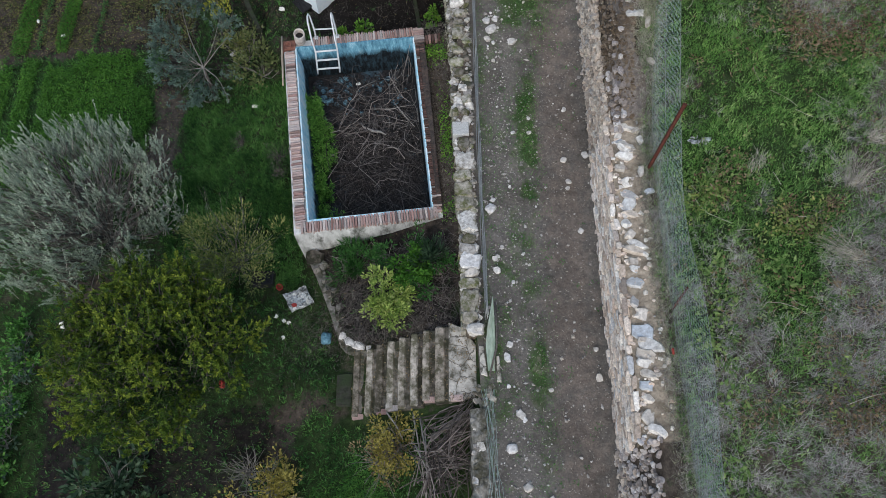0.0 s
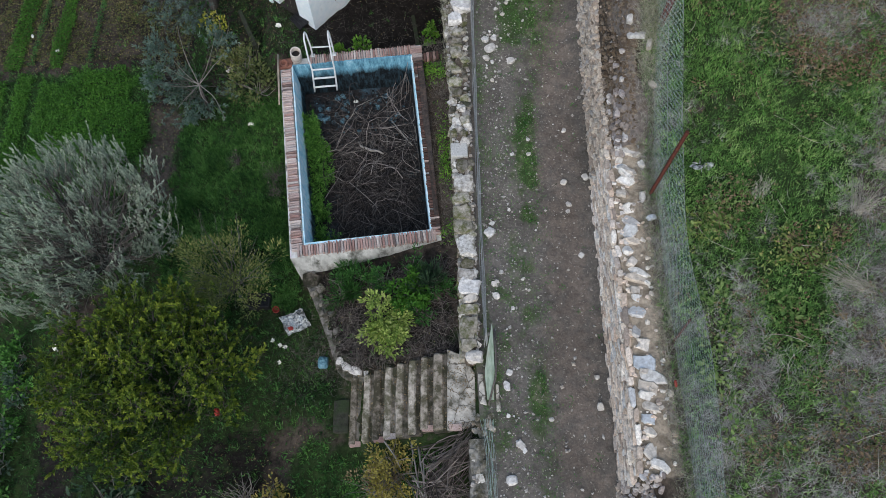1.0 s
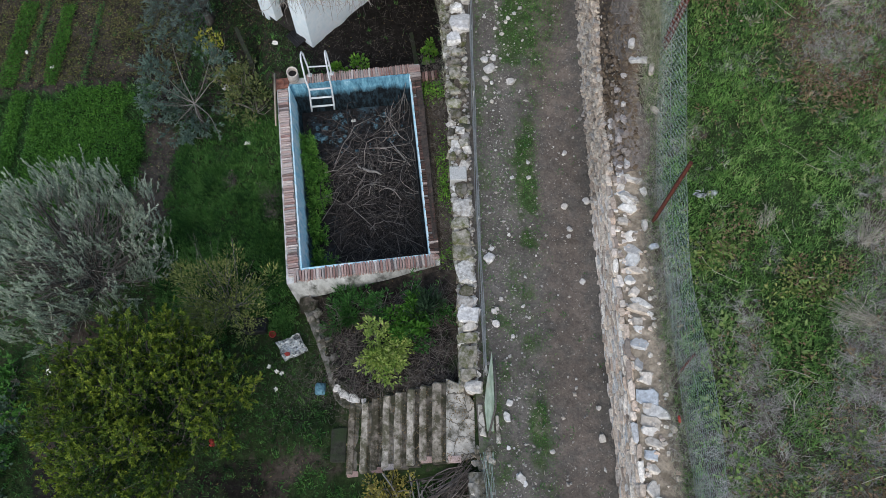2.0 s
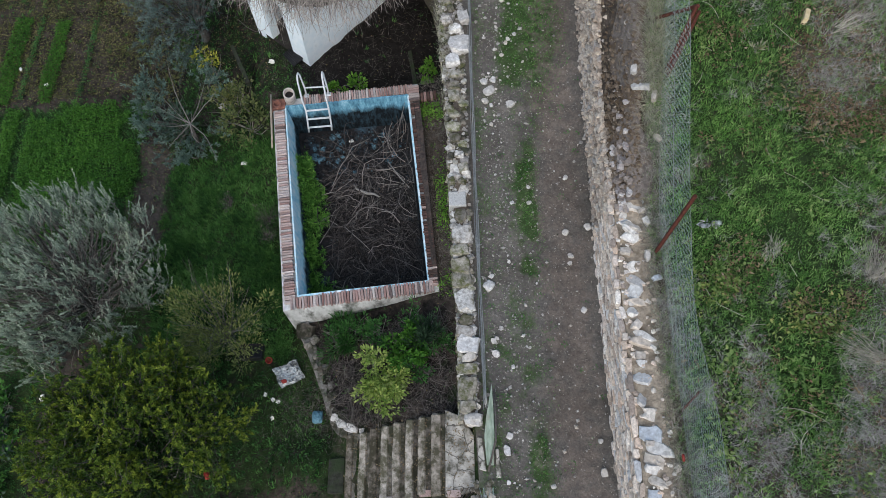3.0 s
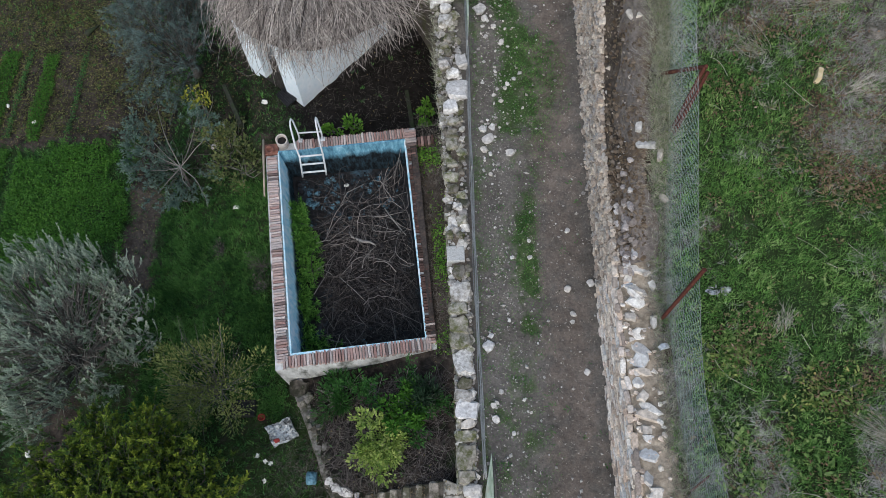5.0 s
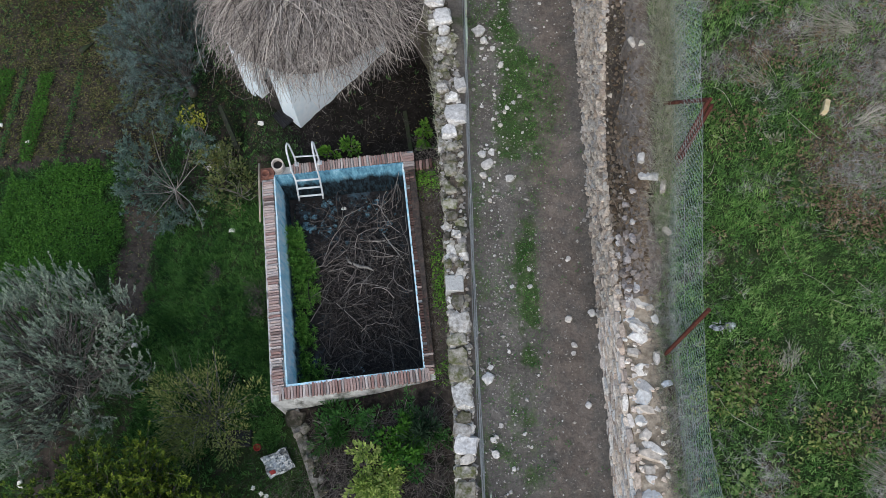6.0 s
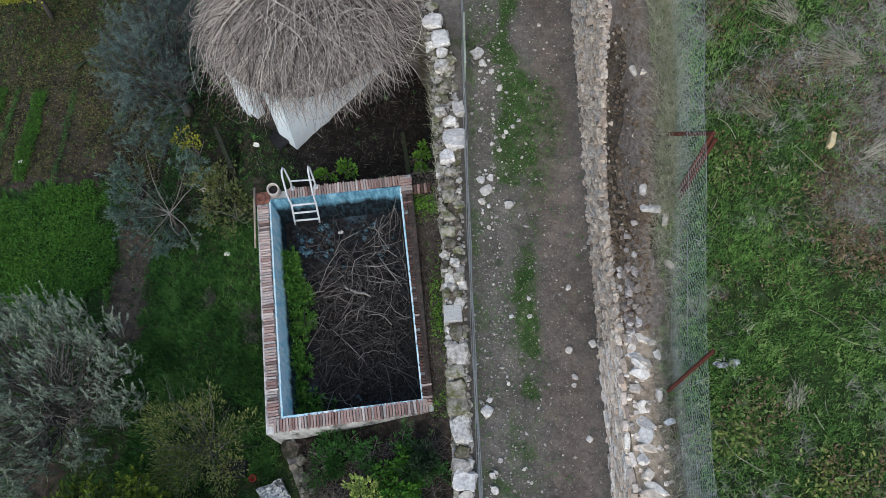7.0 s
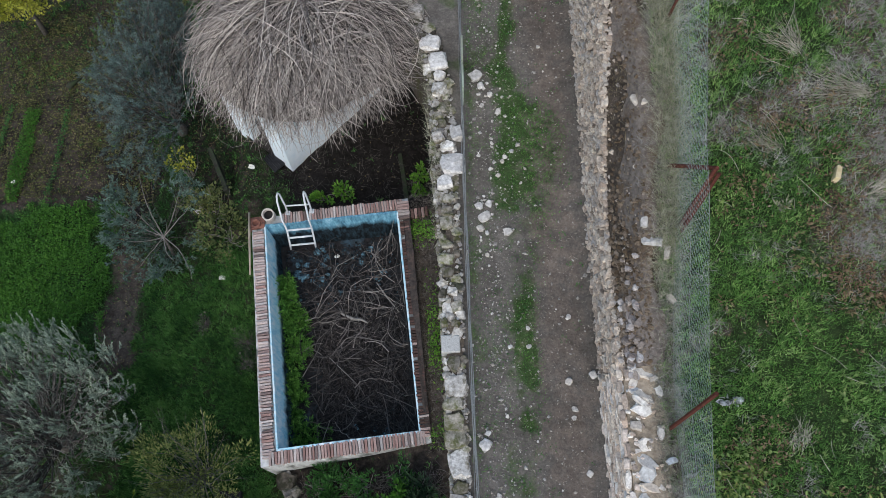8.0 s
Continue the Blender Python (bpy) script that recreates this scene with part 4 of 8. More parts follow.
for lo, hi, tries in ((0.075, 0.11, 500), (0.04, 0.07, 2600), (0.018, 0.035, 6000)):
    for _ in range(tries):
        y = rs.uniform(-2.55, 13.3)
        r = rs.uniform(lo, hi)
        xw, xe = west_edge(y) + 0.4 * r, east_edge(y) - 0.07 - 0.6 * r
        x = rs.uniform(xw, xe)
        if (y > 4.6 and rs.random() < (0.55 if lo > 0.07 else 0.25)) or (1.55 < y < 2.0 and -0.82 < x < -0.36) or any(abs(y - b) < 0.5 and math.hypot(x - a, y - b) < 0.84 * (r + c) for a, b, c in placed):
            continue
        placed.append((x, y, r))
        size = (2 * r * rs.uniform(0.8, 1.2), 2 * r * rs.uniform(0.8, 1.3), r * rs.uniform(0.9, 1.4))
        at = (x, y, road_z(y) + (0.07 if y < 4.6 else 0.03) + rs.uniform(-0.02, 0.03))
        rot = (rs.uniform(-0.35, 0.35), rs.uniform(-0.35, 0.35), rs.uniform(0, 3))
        if r > 0.04 and y < 9.5 and n < 240:
            stone("stone", "wall_stone", COBBLES if rs.random() < 0.6 else SLABS, n, at, size, rot, rs.choice((M_PALE_STONE, M_PALE_STONE, M_MOSS_STONE) if y < 2.5 else (M_PALE_STONE, M_MOSS_STONE, M_MOSS_STONE, M_CONCRETE)), wall_west)
            n += 1
        else:
            small.append((at, size, rot))
tagged(part("small_rubble", fast_mesh("small_rubble", *joined(COBBLES + SLABS, small)), M_PEBBLE, wall_west, "small rubble packed between the stones"), kind="stuff")
y = -2.6
while y < 6:
    run = rs.uniform(0.18, 0.36)
    for k in range(2):
        if rs.random() < 0.85:
            stone("stone", "wall_stone", BLOCKS, n, (west_edge(y) + 0.07 + rs.uniform(-0.03, 0.03), y + run / 2, road_z(y) - 0.14 - 0.2 * k), (0.2, run * 0.95, 0.19), (rs.uniform(-0.15, 0.15), rs.uniform(-0.15, 0.15), rs.uniform(-0.2, 0.2)), M_MOSS_STONE, wall_west)
            n += 1
    y += run
for i in range(90):
    y = rs.uniform(-7.5, -4.1)
    r = rs.uniform(0.04, 0.16)
    stone("stone", "wall_stone", COBBLES, n, (rs.uniform(west_edge(y) + 0.08, east_edge(y) - 0.16), y, road_z(y) + 0.06), (r, r * rs.uniform(0.8, 1.5), r * 0.6), (rs.uniform(-0.2, 0.2), rs.uniform(-0.2, 0.2), rs.uniform(0, 3)), M_DIRTY_LIME if i % 3 else M_PALE_STONE, wall_west)
    n += 1
part("dressed_block", prism("dressed_block", [(-0.77, 1.62), (-0.42, 1.63), (-0.43, 1.95), (-0.77, 1.95)], -0.05, 0.29, 0.015, 0.006), plain("speckled_grey_block", (0.36, 0.36, 0.34), (0.62, 0.62, 0.60), 45, 0.9, (0.25, 0.25, 0.23), 16, 0.62, relief=0.006), wall_west, "square dressed grey block")

# ---- eastern retaining wall ----
wall_east = empty("wall_east", "tall dry-stone retaining wall of thin slates and rubble", "wall", kind="structure")
ys = np.concatenate([np.arange(-9, 15.6, 0.3)])
bm = bmesh.new()
rows = [[bm.verts.new(p) for p in ((2.16, y, road_z(y) - 0.3), (2.16, y, lip_z(y) - 0.06), (2.26, y, lip_z(y) - 0.06), (2.42, y, lip_z(y) - 0.06), (2.42, y, road_z(y) - 0.3))] for y in ys]
for r0, r1 in zip(rows, rows[1:]):
    for i in range(5):
        bm.faces.new((r0[i], r0[(i + 1) % 5], r1[(i + 1) % 5], r1[i]))
bm.faces.new(rows[0])
bm.faces.new(rows[-1][::-1])
core_me = bm_mesh("core", bm)
core_me.materials.append(M_MORTAR)
part("core", core_me, None, wall_east, "earth core behind the stones")
rs = random.Random(23)
n = 0
rest = []
# The well-laid southern stretch, course by course from the top.
rest_slates = []
z = 1.56
while z > -0.08:
    h = rs.uniform(0.030, 0.050)
    y = -4.95 + rs.uniform(0, 0.2)
    while y < 0.95:
        run = rs.triangular(0.08, 0.38, 0.16)
        if y + run < 1.15 and z < lip_z(y) + 0.03:
            args = ((2.150 + rs.uniform(-0.04, 0.03), y + run / 2, z - h / 2 + 0.025 * math.sin(y * 2) + rs.uniform(-0.01, 0.01)), (0.095, run * 0.92, h * rs.uniform(0.75, 0.95)), (rs.uniform(-0.07, 0.07), rs.uniform(-0.45, 0.05), rs.uniform(-0.12, 0.12)))
            if n < 300:
                stone("slate", "slate", LENSES, n + rs.randrange(5), *args, M_SLATE, wall_east)
            else:
                rest_slates.append(args)
            n += 1
        y += run
    z -= h
tagged(part("lower_courses", fast_mesh("lower_courses", *joined(LENSES, rest_slates)), M_SLATE_REST, wall_east, "lower courses of thin slates"), kind="stuff")
# Rougher rubble to the north and a tumbled stretch to the south.
for y0, y1, lo, hi in ((0.9, 12.0, 0.07, 0.21), (-8.5, -4.9, 0.08, 0.2)):
    z = 0.0
    while z < 4.6:
        h = rs.uniform(0.045, 0.08)
        y = y0
        while y < y1:
            run = rs.uniform(lo, hi)
            zz = road_z(y) - 0.05 + z
            if zz < lip_z(y) - 0.02:
                slump = 0.0 if y > 0 else 0.35 * zz / 1.4
                rest.append(((2.16 + slump + rs.uniform(-0.05, 0.05), y + run / 2, zz + h / 2), (0.12, run * 0.88, h * 0.82), (rs.uniform(-0.45, 0.45), rs.uniform(-0.4, 0.4), rs.uniform(-0.4, 0.4))))
            y += run * 0.85
        z += h
tagged(part("rubble", fast_mesh("rubble", *joined(SLABS + SHARDS, rest)), M_SLATE_FAR, wall_east, "small mixed rubble"), kind="stuff")
# Loose flat stones along the crumbled lip.
edge = []
for i in range(900):
    y = rs.uniform(0.9, 13.5)
    q = rs.uniform(0.04, 0.11)
    edge.append(((2.14 + 0.3 * rs.random() ** 1.5, y, lip_z(y) + rs.uniform(-0.01, 0.06)), (q, q * rs.uniform(0.8, 1.8), q * 0.5), (rs.uniform(-0.4, 0.4), rs.uniform(-0.4, 0.4), rs.uniform(-0.6, 0.6))))
tagged(part("lip_stones", fast_mesh("lip_stones", *joined(SLABS + SHARDS, edge)), M_SLATE_FAR, wall_east, "loose stones on the crumbled lip"), kind="stuff")
# Pale slabs bedded crosswise on the top, sunk in the sandy earth to different depths.
y = -4.75
i = 0
while y < 0.85:
    run = rs.uniform(0.10, 0.22)
    lx = rs.choice((rs.uniform(0.32, 0.48), rs.uniform(0.26, 0.40), rs.uniform(0.12, 0.24)))
    x = 2.24 + lx / 2 + rs.uniform(-0.04, 0.05)
    stone("capstone", "capslab", CAPSLABS if i % 3 else PLATES, i * 5 + rs.randrange(4), (x, y + run / 2, float(field_z(x, y)) + rs.uniform(-0.02, 0.035)), (lx * 1.1, run * rs.uniform(1.0, 1.5), rs.uniform(0.06, 0.12)), (rs.uniform(-0.5, 0.5), -0.2 + rs.uniform(-0.2, 0.2), rs.uniform(-0.8, -0.1) + rs.choice((0, 0, 3.1))), M_CAP, wall_east)
    for k in range(rs.choice((0, 0, 1, 1, 2))):
        x = 2.3 + rs.uniform(0, 0.4)
        stone("capstone", "cap_plate", PLATES, i + 3 + k, (x, y + rs.uniform(0, 0.25), float(field_z(x, y)) + 0.02), (rs.uniform(0.05, 0.14), rs.uniform(0.04, 0.1), 0.06), (rs.uniform(-0.4, 0.4), rs.uniform(-0.3, 0.2), rs.uniform(0, 6)), M_CAP, wall_east)
    y += run * rs.uniform(0.7, 1.7)
    i += 1
chips = []
for i in range(170):
    y, x, q = rs.uniform(-4.8, 0.9), 2.2 + 0.5 * rs.random() ** 1.4, rs.uniform(0.018, 0.07)
    chips.append(((x, y, field_z(x, y) + 0.01), (q * 1.4, q, q * 0.6), (rs.uniform(-0.4, 0.4), rs.uniform(-0.3, 0.3), rs.uniform(-0.8, 0.4))))
tagged(part("cap_chips", fast_mesh("cap_chips", *joined(SHARDS + COBBLES, chips)), M_SLATE_REST, wall_east, "small stones bedded between the capstones"), kind="stuff")
for i in range(46):
    y = rs.uniform(0.75, 2.1)
    x = rs.uniform(2.24, 2.46)
    stone("capstone", "capstone", CAPSLABS, i, (x, y, field_z(x, y) + 0.05), (rs.uniform(0.10, 0.22), rs.uniform(0.08, 0.17), rs.uniform(0.05, 0.1)), (rs.uniform(-0.4, 0.4), rs.uniform(-0.4, 0.4), rs.uniform(0, 3)), M_SHARD, wall_east)

for i in range(460):
    y = rs.uniform(-7.0, -4.8)
    f = rs.random()
    q = rs.uniform(0.05, 0.12)
    stone("capstone", "scree_slab" if i % 5 else "scree", PLATES if i % 5 else BOULDERS, i, (2.08 + 0.36 * f, y, (field_z(2.08 + 0.36 * f, y) if f > 0.15 else road_z(y) + 3.3 * f * (lip_z(y) - road_z(y))) + 0.03), (q * 1.2, q * 0.9, q * 0.4), (rs.uniform(-0.6, 0.6), rs.uniform(-0.6, 0.6), rs.uniform(0, 6)), M_SHARD, wall_east)

for i, (x, y, sx, sy) in enumerate([(2.62, 2.74, 0.28, 0.11), (2.84, 2.55, 0.10, 0.22), (2.52, 3.05, 0.11, 0.18), (2.44, 2.62, 0.14, 0.07), (2.36, 2.5, 0.14, 0.08), (2.34, 2.3, 0.09, 0.08), (2.42, 2.15, 0.1, 0.08), (2.3, 2.7, 0.08, 0.06)]):
    stone("capstone", "tumbled_slab", FLATS, i, (x, y, field_z(x, y) + 0.06), (sx, sy, 0.09), (0.2 * (i % 3 - 1), -0.25, -0.25), M_CAP if i < 3 else M_SHARD, wall_east, "pale slab tumbled on the bank")

# Bare soil bench between the wall top and the fence.
by = np.arange(0.95, 15.5, 0.1)
bw = np.linspace(0, 1, 9) ** 1.2
ragged = 0.01 + 0.20 * smooth_step(patches(0 * by, by, 1.7, 171), 0.3, 0.75) + 0.05 * patches(0 * by, by, 6.0, 173)
BX = 2.165 + ragged[:, None] + bw[None] * (0.615 - ragged + 0.10 * np.sin(by * 1.7) + 0.07 * np.sin(by * 4.3 + 1))[:, None]
BY = np.repeat(by[:, None], 9, 1)
BZ = field_z(np.maximum(BX, 2.185), BY) + np.where((bw == 1) | (bw == 0), -0.06, 0.055)[None] + 0.012 * np.random.default_rng(8).normal(0, 1, BX.shape)
ii = (np.arange(len(by) - 1)[:, None] * 9 + np.arange(8)).ravel()
thing("bank_soil", fast_mesh("bank_soil", np.stack([BX, BY, BZ], -1).reshape(-1, 3), np.stack([ii, ii + 1, ii + 10, ii + 9], 1), True), M_BANK, "bare brown soil bench along the wall top", "ground", kind="structure")

# ---- the brick-rimmed pool ----
M_DRIFT = plain("dark_drifted_soil", (0.030, 0.025, 0.023), (0.085, 0.070, 0.062), 16, 0.95, (0.12, 0.085, 0.07), 6, 0.58, relief=0.03)
pool = empty("pool", "old brick-rimmed raised pool with flaking blue paint, drained and littered", "pool")


def lerp2(a, b, t):
    return (a[0] + (b[0] - a[0]) * t, a[1] + (b[1] - a[1]) * t)


SIDES = [("south", 0, 1), ("east", 1, 2), ("north", 2, 3), ("west", 3, 0)]
for nm, a, b in SIDES:
    lo_out = -2.35
    outer = [POOL_OUT[a], POOL_OUT[b]]
    inner = [lerp2(POOL_IN[b], POOL_OUT[b], 0.04), lerp2(POOL_IN[a], POOL_OUT[a], 0.04)]
    part("pool_wall", prism("pool_wall", outer + inner, lo_out, RIM_Z - 0.075, 0, 0.008), M_RENDER, pool, "stained white rendered outer wall")
    if nm == "west":
        # The western lining is given an outward lean, added so that its face catches more sky.
        edge = [lerp2(POOL_IN[q], POOL_OUT[q], w) for w in (0.038, -0.06, -0.42) for q in (a, b)]
        bm = bmesh.new()
        rows = [[bm.verts.new((*lerp2(edge[2 * k], edge[2 * k + 1], i / 24), z)) for i in range(25)] for k, z in ((0, POOL_FLOOR - 0.1), (0, RIM_Z - 0.02), (1, RIM_Z - 0.03), (2, POOL_FLOOR - 0.1))]
        for r0, r1 in zip(rows, rows[1:]):
            for i in range(24):
                bm.faces.new((r0[i], r0[i + 1], r1[i + 1], r1[i]))
        bmesh.ops.subdivide_edges(bm, edges=[e for e in bm.edges if e.calc_length() > 0.6], cuts=6, use_grid_fill=True)
        for vert in bm.verts:
            vert.co += noise.noise_vector(vert.co * 6) * 0.006
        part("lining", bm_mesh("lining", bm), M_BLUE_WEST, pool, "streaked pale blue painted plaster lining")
        continue
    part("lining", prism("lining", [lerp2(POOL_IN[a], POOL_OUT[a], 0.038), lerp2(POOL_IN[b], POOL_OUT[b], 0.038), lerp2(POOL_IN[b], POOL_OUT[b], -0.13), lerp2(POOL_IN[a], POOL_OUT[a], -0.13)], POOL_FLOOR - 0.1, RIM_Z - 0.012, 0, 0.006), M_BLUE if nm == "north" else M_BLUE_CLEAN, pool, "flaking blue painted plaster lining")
part("pool_floor", prism("pool_floor", POOL_IN, POOL_FLOOR - 0.15, [float(floor_z(p[1])) for p in POOL_IN], 0, 0.03), M_SILT_PIPE_SHADE, pool, "floor covered in black silt")
rs = random.Random(5)
BRICKS = [unit_rock(200 + i, 0.12, 0.032) for i in range(8)]
n = 0
for nm, a, b in SIDES:
    o0, o1, i0, i1 = POOL_OUT[a], POOL_OUT[b], POOL_IN[a], POOL_IN[b]
    L = math.dist(o0, o1)
    count = int(L / 0.062)
    along_dir = math.atan2(o1[1] - o0[1], o1[0] - o0[0])
    for k in range(count):
        t = (k + 0.5) / count
        po, pi_ = lerp2(o0, o1, t), lerp2(i0, i1, t)
        m2 = lerp2(po, pi_, 0.5)
        depth = 0.20 if nm == "east" else 0.235 if nm == "west" else 0.255
        if nm == "east" and 0.05 < t < 0.93 and rs.random() < 0.1:
            continue
        if (nm == "north" and t > 0.83) or (nm == "west" and t < 0.045):
            continue
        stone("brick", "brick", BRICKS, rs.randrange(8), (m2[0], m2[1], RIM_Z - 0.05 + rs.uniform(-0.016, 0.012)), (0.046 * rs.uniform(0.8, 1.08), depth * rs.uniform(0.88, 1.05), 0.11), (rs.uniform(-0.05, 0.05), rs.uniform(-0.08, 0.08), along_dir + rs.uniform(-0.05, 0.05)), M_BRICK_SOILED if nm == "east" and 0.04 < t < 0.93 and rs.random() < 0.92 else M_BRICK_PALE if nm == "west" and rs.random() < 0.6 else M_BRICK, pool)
        n += 1
for k in range(6):
    stone("brick", "brick", BRICKS, k, (-1.585 + 0.008 * k, 5.16 - 0.068 * k, RIM_Z + 0.0), (0.25, 0.055, 0.11), (0, 0, 0.12 + 0.03 * (k % 3 - 1)), M_BRICK, pool)
for k in range(5):
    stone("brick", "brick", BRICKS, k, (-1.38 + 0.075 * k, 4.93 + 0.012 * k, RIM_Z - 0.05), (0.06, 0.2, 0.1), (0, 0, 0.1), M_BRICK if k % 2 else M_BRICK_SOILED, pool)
part("soil_drift", prism("soil_drift", [lerp2(POOL_OUT[1], POOL_OUT[2], 0.03), lerp2(POOL_OUT[1], POOL_OUT[2], 0.93), lerp2(lerp2(POOL_OUT[1], POOL_OUT[2], 0.93), lerp2(POOL_IN[1], POOL_IN[2], 0.93), 0.6), lerp2(lerp2(POOL_OUT[1], POOL_OUT[2], 0.03), lerp2(POOL_IN[1], POOL_IN[2], 0.03), 0.5)], RIM_Z - 0.1, RIM_Z + 0.02, 0, 0.04), M_DRIFT, pool, "dark soil drifted over the rim")
part("coping_patch", prism("coping_patch", [(-4.86, 4.60), (-4.52, 4.66), (-4.54, 4.92), (-4.88, 4.88)], RIM_Z - 0.14, RIM_Z - 0.01, 0.01, 0.006), M_CLAY, pool, "crumbled red-brown corner patch")

# Ladder with hooked white rails.
ladder = empty("pool_ladder", "white steel pool ladder hooked over the brick rim", "ladder", (-3.95, 4.8, RIM_Z))
RAILS = [[(-4.08, 4.42, -1.24), (-4.07, 4.45, -1.1), (-4.04, 4.57, -0.6), (-4.08, 4.66, -0.3), (-4.14, 4.93, 0.02), (-4.14, 5.02, 0.10), (-4.13, 5.09, 0.10), (-4.11, 5.11, 0.02), (-4.06, 5.03, -0.35), (-4.05, 4.97, -0.57)],
         [(-3.54, 4.47, -1.24), (-3.53, 4.50, -1.1), (-3.52, 4.62, -0.6), (-3.53, 4.68, -0.3), (-3.58, 4.96, 0.02), (-3.59, 5.05, 0.10), (-3.59, 5.12, 0.10), (-3.58, 5.14, 0.02), (-3.55, 5.06, -0.35), (-3.54, 5.01, -0.57)]]
for pts in RAILS:
    part("rail", tube_mesh("rail", [Vector(p) - ladder.location for p in pts], 0.021, 8), M_WHITE, ladder)
    part("foot_plate", prism("foot_plate", [(pts[-1][0] - ladder.location.x + dx, pts[-1][1] - ladder.location.y + dy) for dx, dy in ((-0.05, -0.05), (0.05, -0.05), (0.05, 0.05), (-0.05, 0.05))], -0.02, 0.015, 0.004), M_WHITE, ladder)
for k, f in ((2, 0.0), (2, 0.5), (1, 0.0)):
    a, b = ((Vector(p[k]) * (1 - f) + Vector(p[k - 1]) * f) - ladder.location for p in RAILS)
    part("rung", tube_mesh("rung", [a, a.lerp(b, 0.5), b], 0.023, 8), M_WHITE, ladder)
part("cross_bar", tube_mesh("cross_bar", [Vector(RAILS[0][8]) - ladder.location, Vector(RAILS[1][8]) - ladder.location], 0.018, 8), M_WHITE, ladder)


def pipe_stub(name, label, at, r, h, material, lean):
    """An open pipe with a wall thickness."""
    prof = [(r, 0), (r * 1.0, h), (r * 0.97, h + 0.012), (r * 0.8, h + 0.008), (r * 0.77, h * 0.97), (r * 0.75, 0.03), (0.001, 0.028)]
    bm = bmesh.new()
    rings = []
    for pr, pz in prof:
        rings.append([bm.verts.new((pr * math.cos(k * math.tau / 24), pr * math.sin(k * math.tau / 24), pz)) for k in range(24)])
    for r0, r1 in zip(rings, rings[1:]):
        for k in range(24):
            bm.faces.new((r0[k], r0[(k + 1) % 24], r1[(k + 1) % 24], r1[k]))
    ob = thing(name, bm_mesh(name, bm, True), material, label, "pipe")
    ob.matrix_basis = pose(*at, *lean)
    return ob


cement_pipe = pipe_stub("cement_pipe", "pale open cement pipe leaning on the pool corner", (-4.43, 4.90, RIM_Z - 0.02), 0.13, 0.46, M_PIPE, (20, 9, 0))
# Black disc added inside the pipe, for the shade in its mouth.
part("soil_fill", prism("soil_fill", [(0.102 * math.cos(k * math.tau / 16), 0.102 * math.sin(k * math.tau / 16)) for k in range(16)], 0.05, 0.26), M_SILT_PIPE_SHADE, cement_pipe, "black disc added for the shaded inside of the pipe")
pipe_stub("clay_pipe", "small red clay pipe stub set in the pool corner", (-4.69, 4.72, RIM_Z - 0.03), 0.09, 0.10, M_CLAY, (3, -4, 0))
thing("wooden_pole", tube_mesh("wooden_pole", [(-4.87, 4.98, -0.53), (-4.82, 4.5, -0.53), (-4.76, 4.0, -0.54), (-4.71, 3.55, -0.55)], [0.022, 0.026, 0.024, 0.018], 7), M_WOOD, "thin bleached wooden pole lying along the pool rim", "pole")

# Brushwood on the pool floor.
rng = np.random.default_rng(31)


def pool_point(u, v):
    """A place in plan from shares across (west to east) and along (south to north) the pool's inside."""
    s = np.stack([np.asarray(POOL_IN[0]) * (1 - w) + np.asarray(POOL_IN[1]) * w for w in np.atleast_1d(u)])
    e = np.stack([np.asarray(POOL_IN[3]) * (1 - w) + np.asarray(POOL_IN[2]) * w for w in np.atleast_1d(u)])
    return s * (1 - np.atleast_1d(v)[:, None]) + e * np.atleast_1d(v)[:, None]


def stick_heap(n, u0, u1, v0, v1, z0, z1, lo, hi, r0, r1, bow, p=6, tilt=0.12):
    c = pool_point(rng.uniform(u0, u1, n), rng.uniform(v0, v1, n))
    a = rng.uniform(0, np.pi, n)
    L = rng.uniform(lo, hi, n)
    z = rng.uniform(z0, z1, n)
    d = np.stack([np.cos(a) * L / 2, np.sin(a) * L / 2, rng.normal(0, tilt, n) * L / 2], 1)
    c3 = np.concatenate([c, z[:, None]], 1)
    A, B = c3 - d, c3 + d
    for arr in (A, B):
        arr[:, 2] = np.maximum(arr[:, 2], POOL_FLOOR + 0.02)
        arr[:, 0] = np.clip(arr[:, 0], along(arr[:, 1], [0.1, 4.8], [-3.75, -4.38]), along(arr[:, 1], [0.3, 4.9], [-1.27, -1.77]))
        arr[:, 1] = np.clip(arr[:, 1], 0.3, 4.75)
    r = rng.uniform(r0, r1, n)
    P = bent(A, B, bow, p, rng)
    P[..., 2] = np.maximum(P[..., 2], POOL_FLOOR + 0.02)
    P[..., 0] = np.clip(P[..., 0], along(P[..., 1], [0.1, 4.8], [-3.75, -4.38]), along(P[..., 1], [0.3, 4.9], [-1.27, -1.77]))
    P[..., 1] = np.clip(P[..., 1], 0.25, 4.72)
    P[..., 2] += floor_z(P[..., 1]) - POOL_FLOOR
    return tubes(P, r[:, None] * np.linspace(1.2, 0.5, p)[None], 4)


brush = empty("brushwood", "tangled grey brushwood lying on the pool floor", "brushwood", (0, 0, 0))
heap = merge(stick_heap(800, 0.25, 0.97, 0.03, 0.66, -1.92, -1.72, 0.3, 1.0, 0.004, 0.010, 0.10),
             stick_heap(1500, 0.25, 0.97, 0.02, 0.55, -1.92, -1.74, 0.15, 0.6, 0.003, 0.006, 0.14))
heap = merge(heap, stick_heap(620, 0.2, 0.97, 0.6, 0.97, -1.93, -1.82, 0.08, 0.45, 0.0025, 0.006, 0.14))
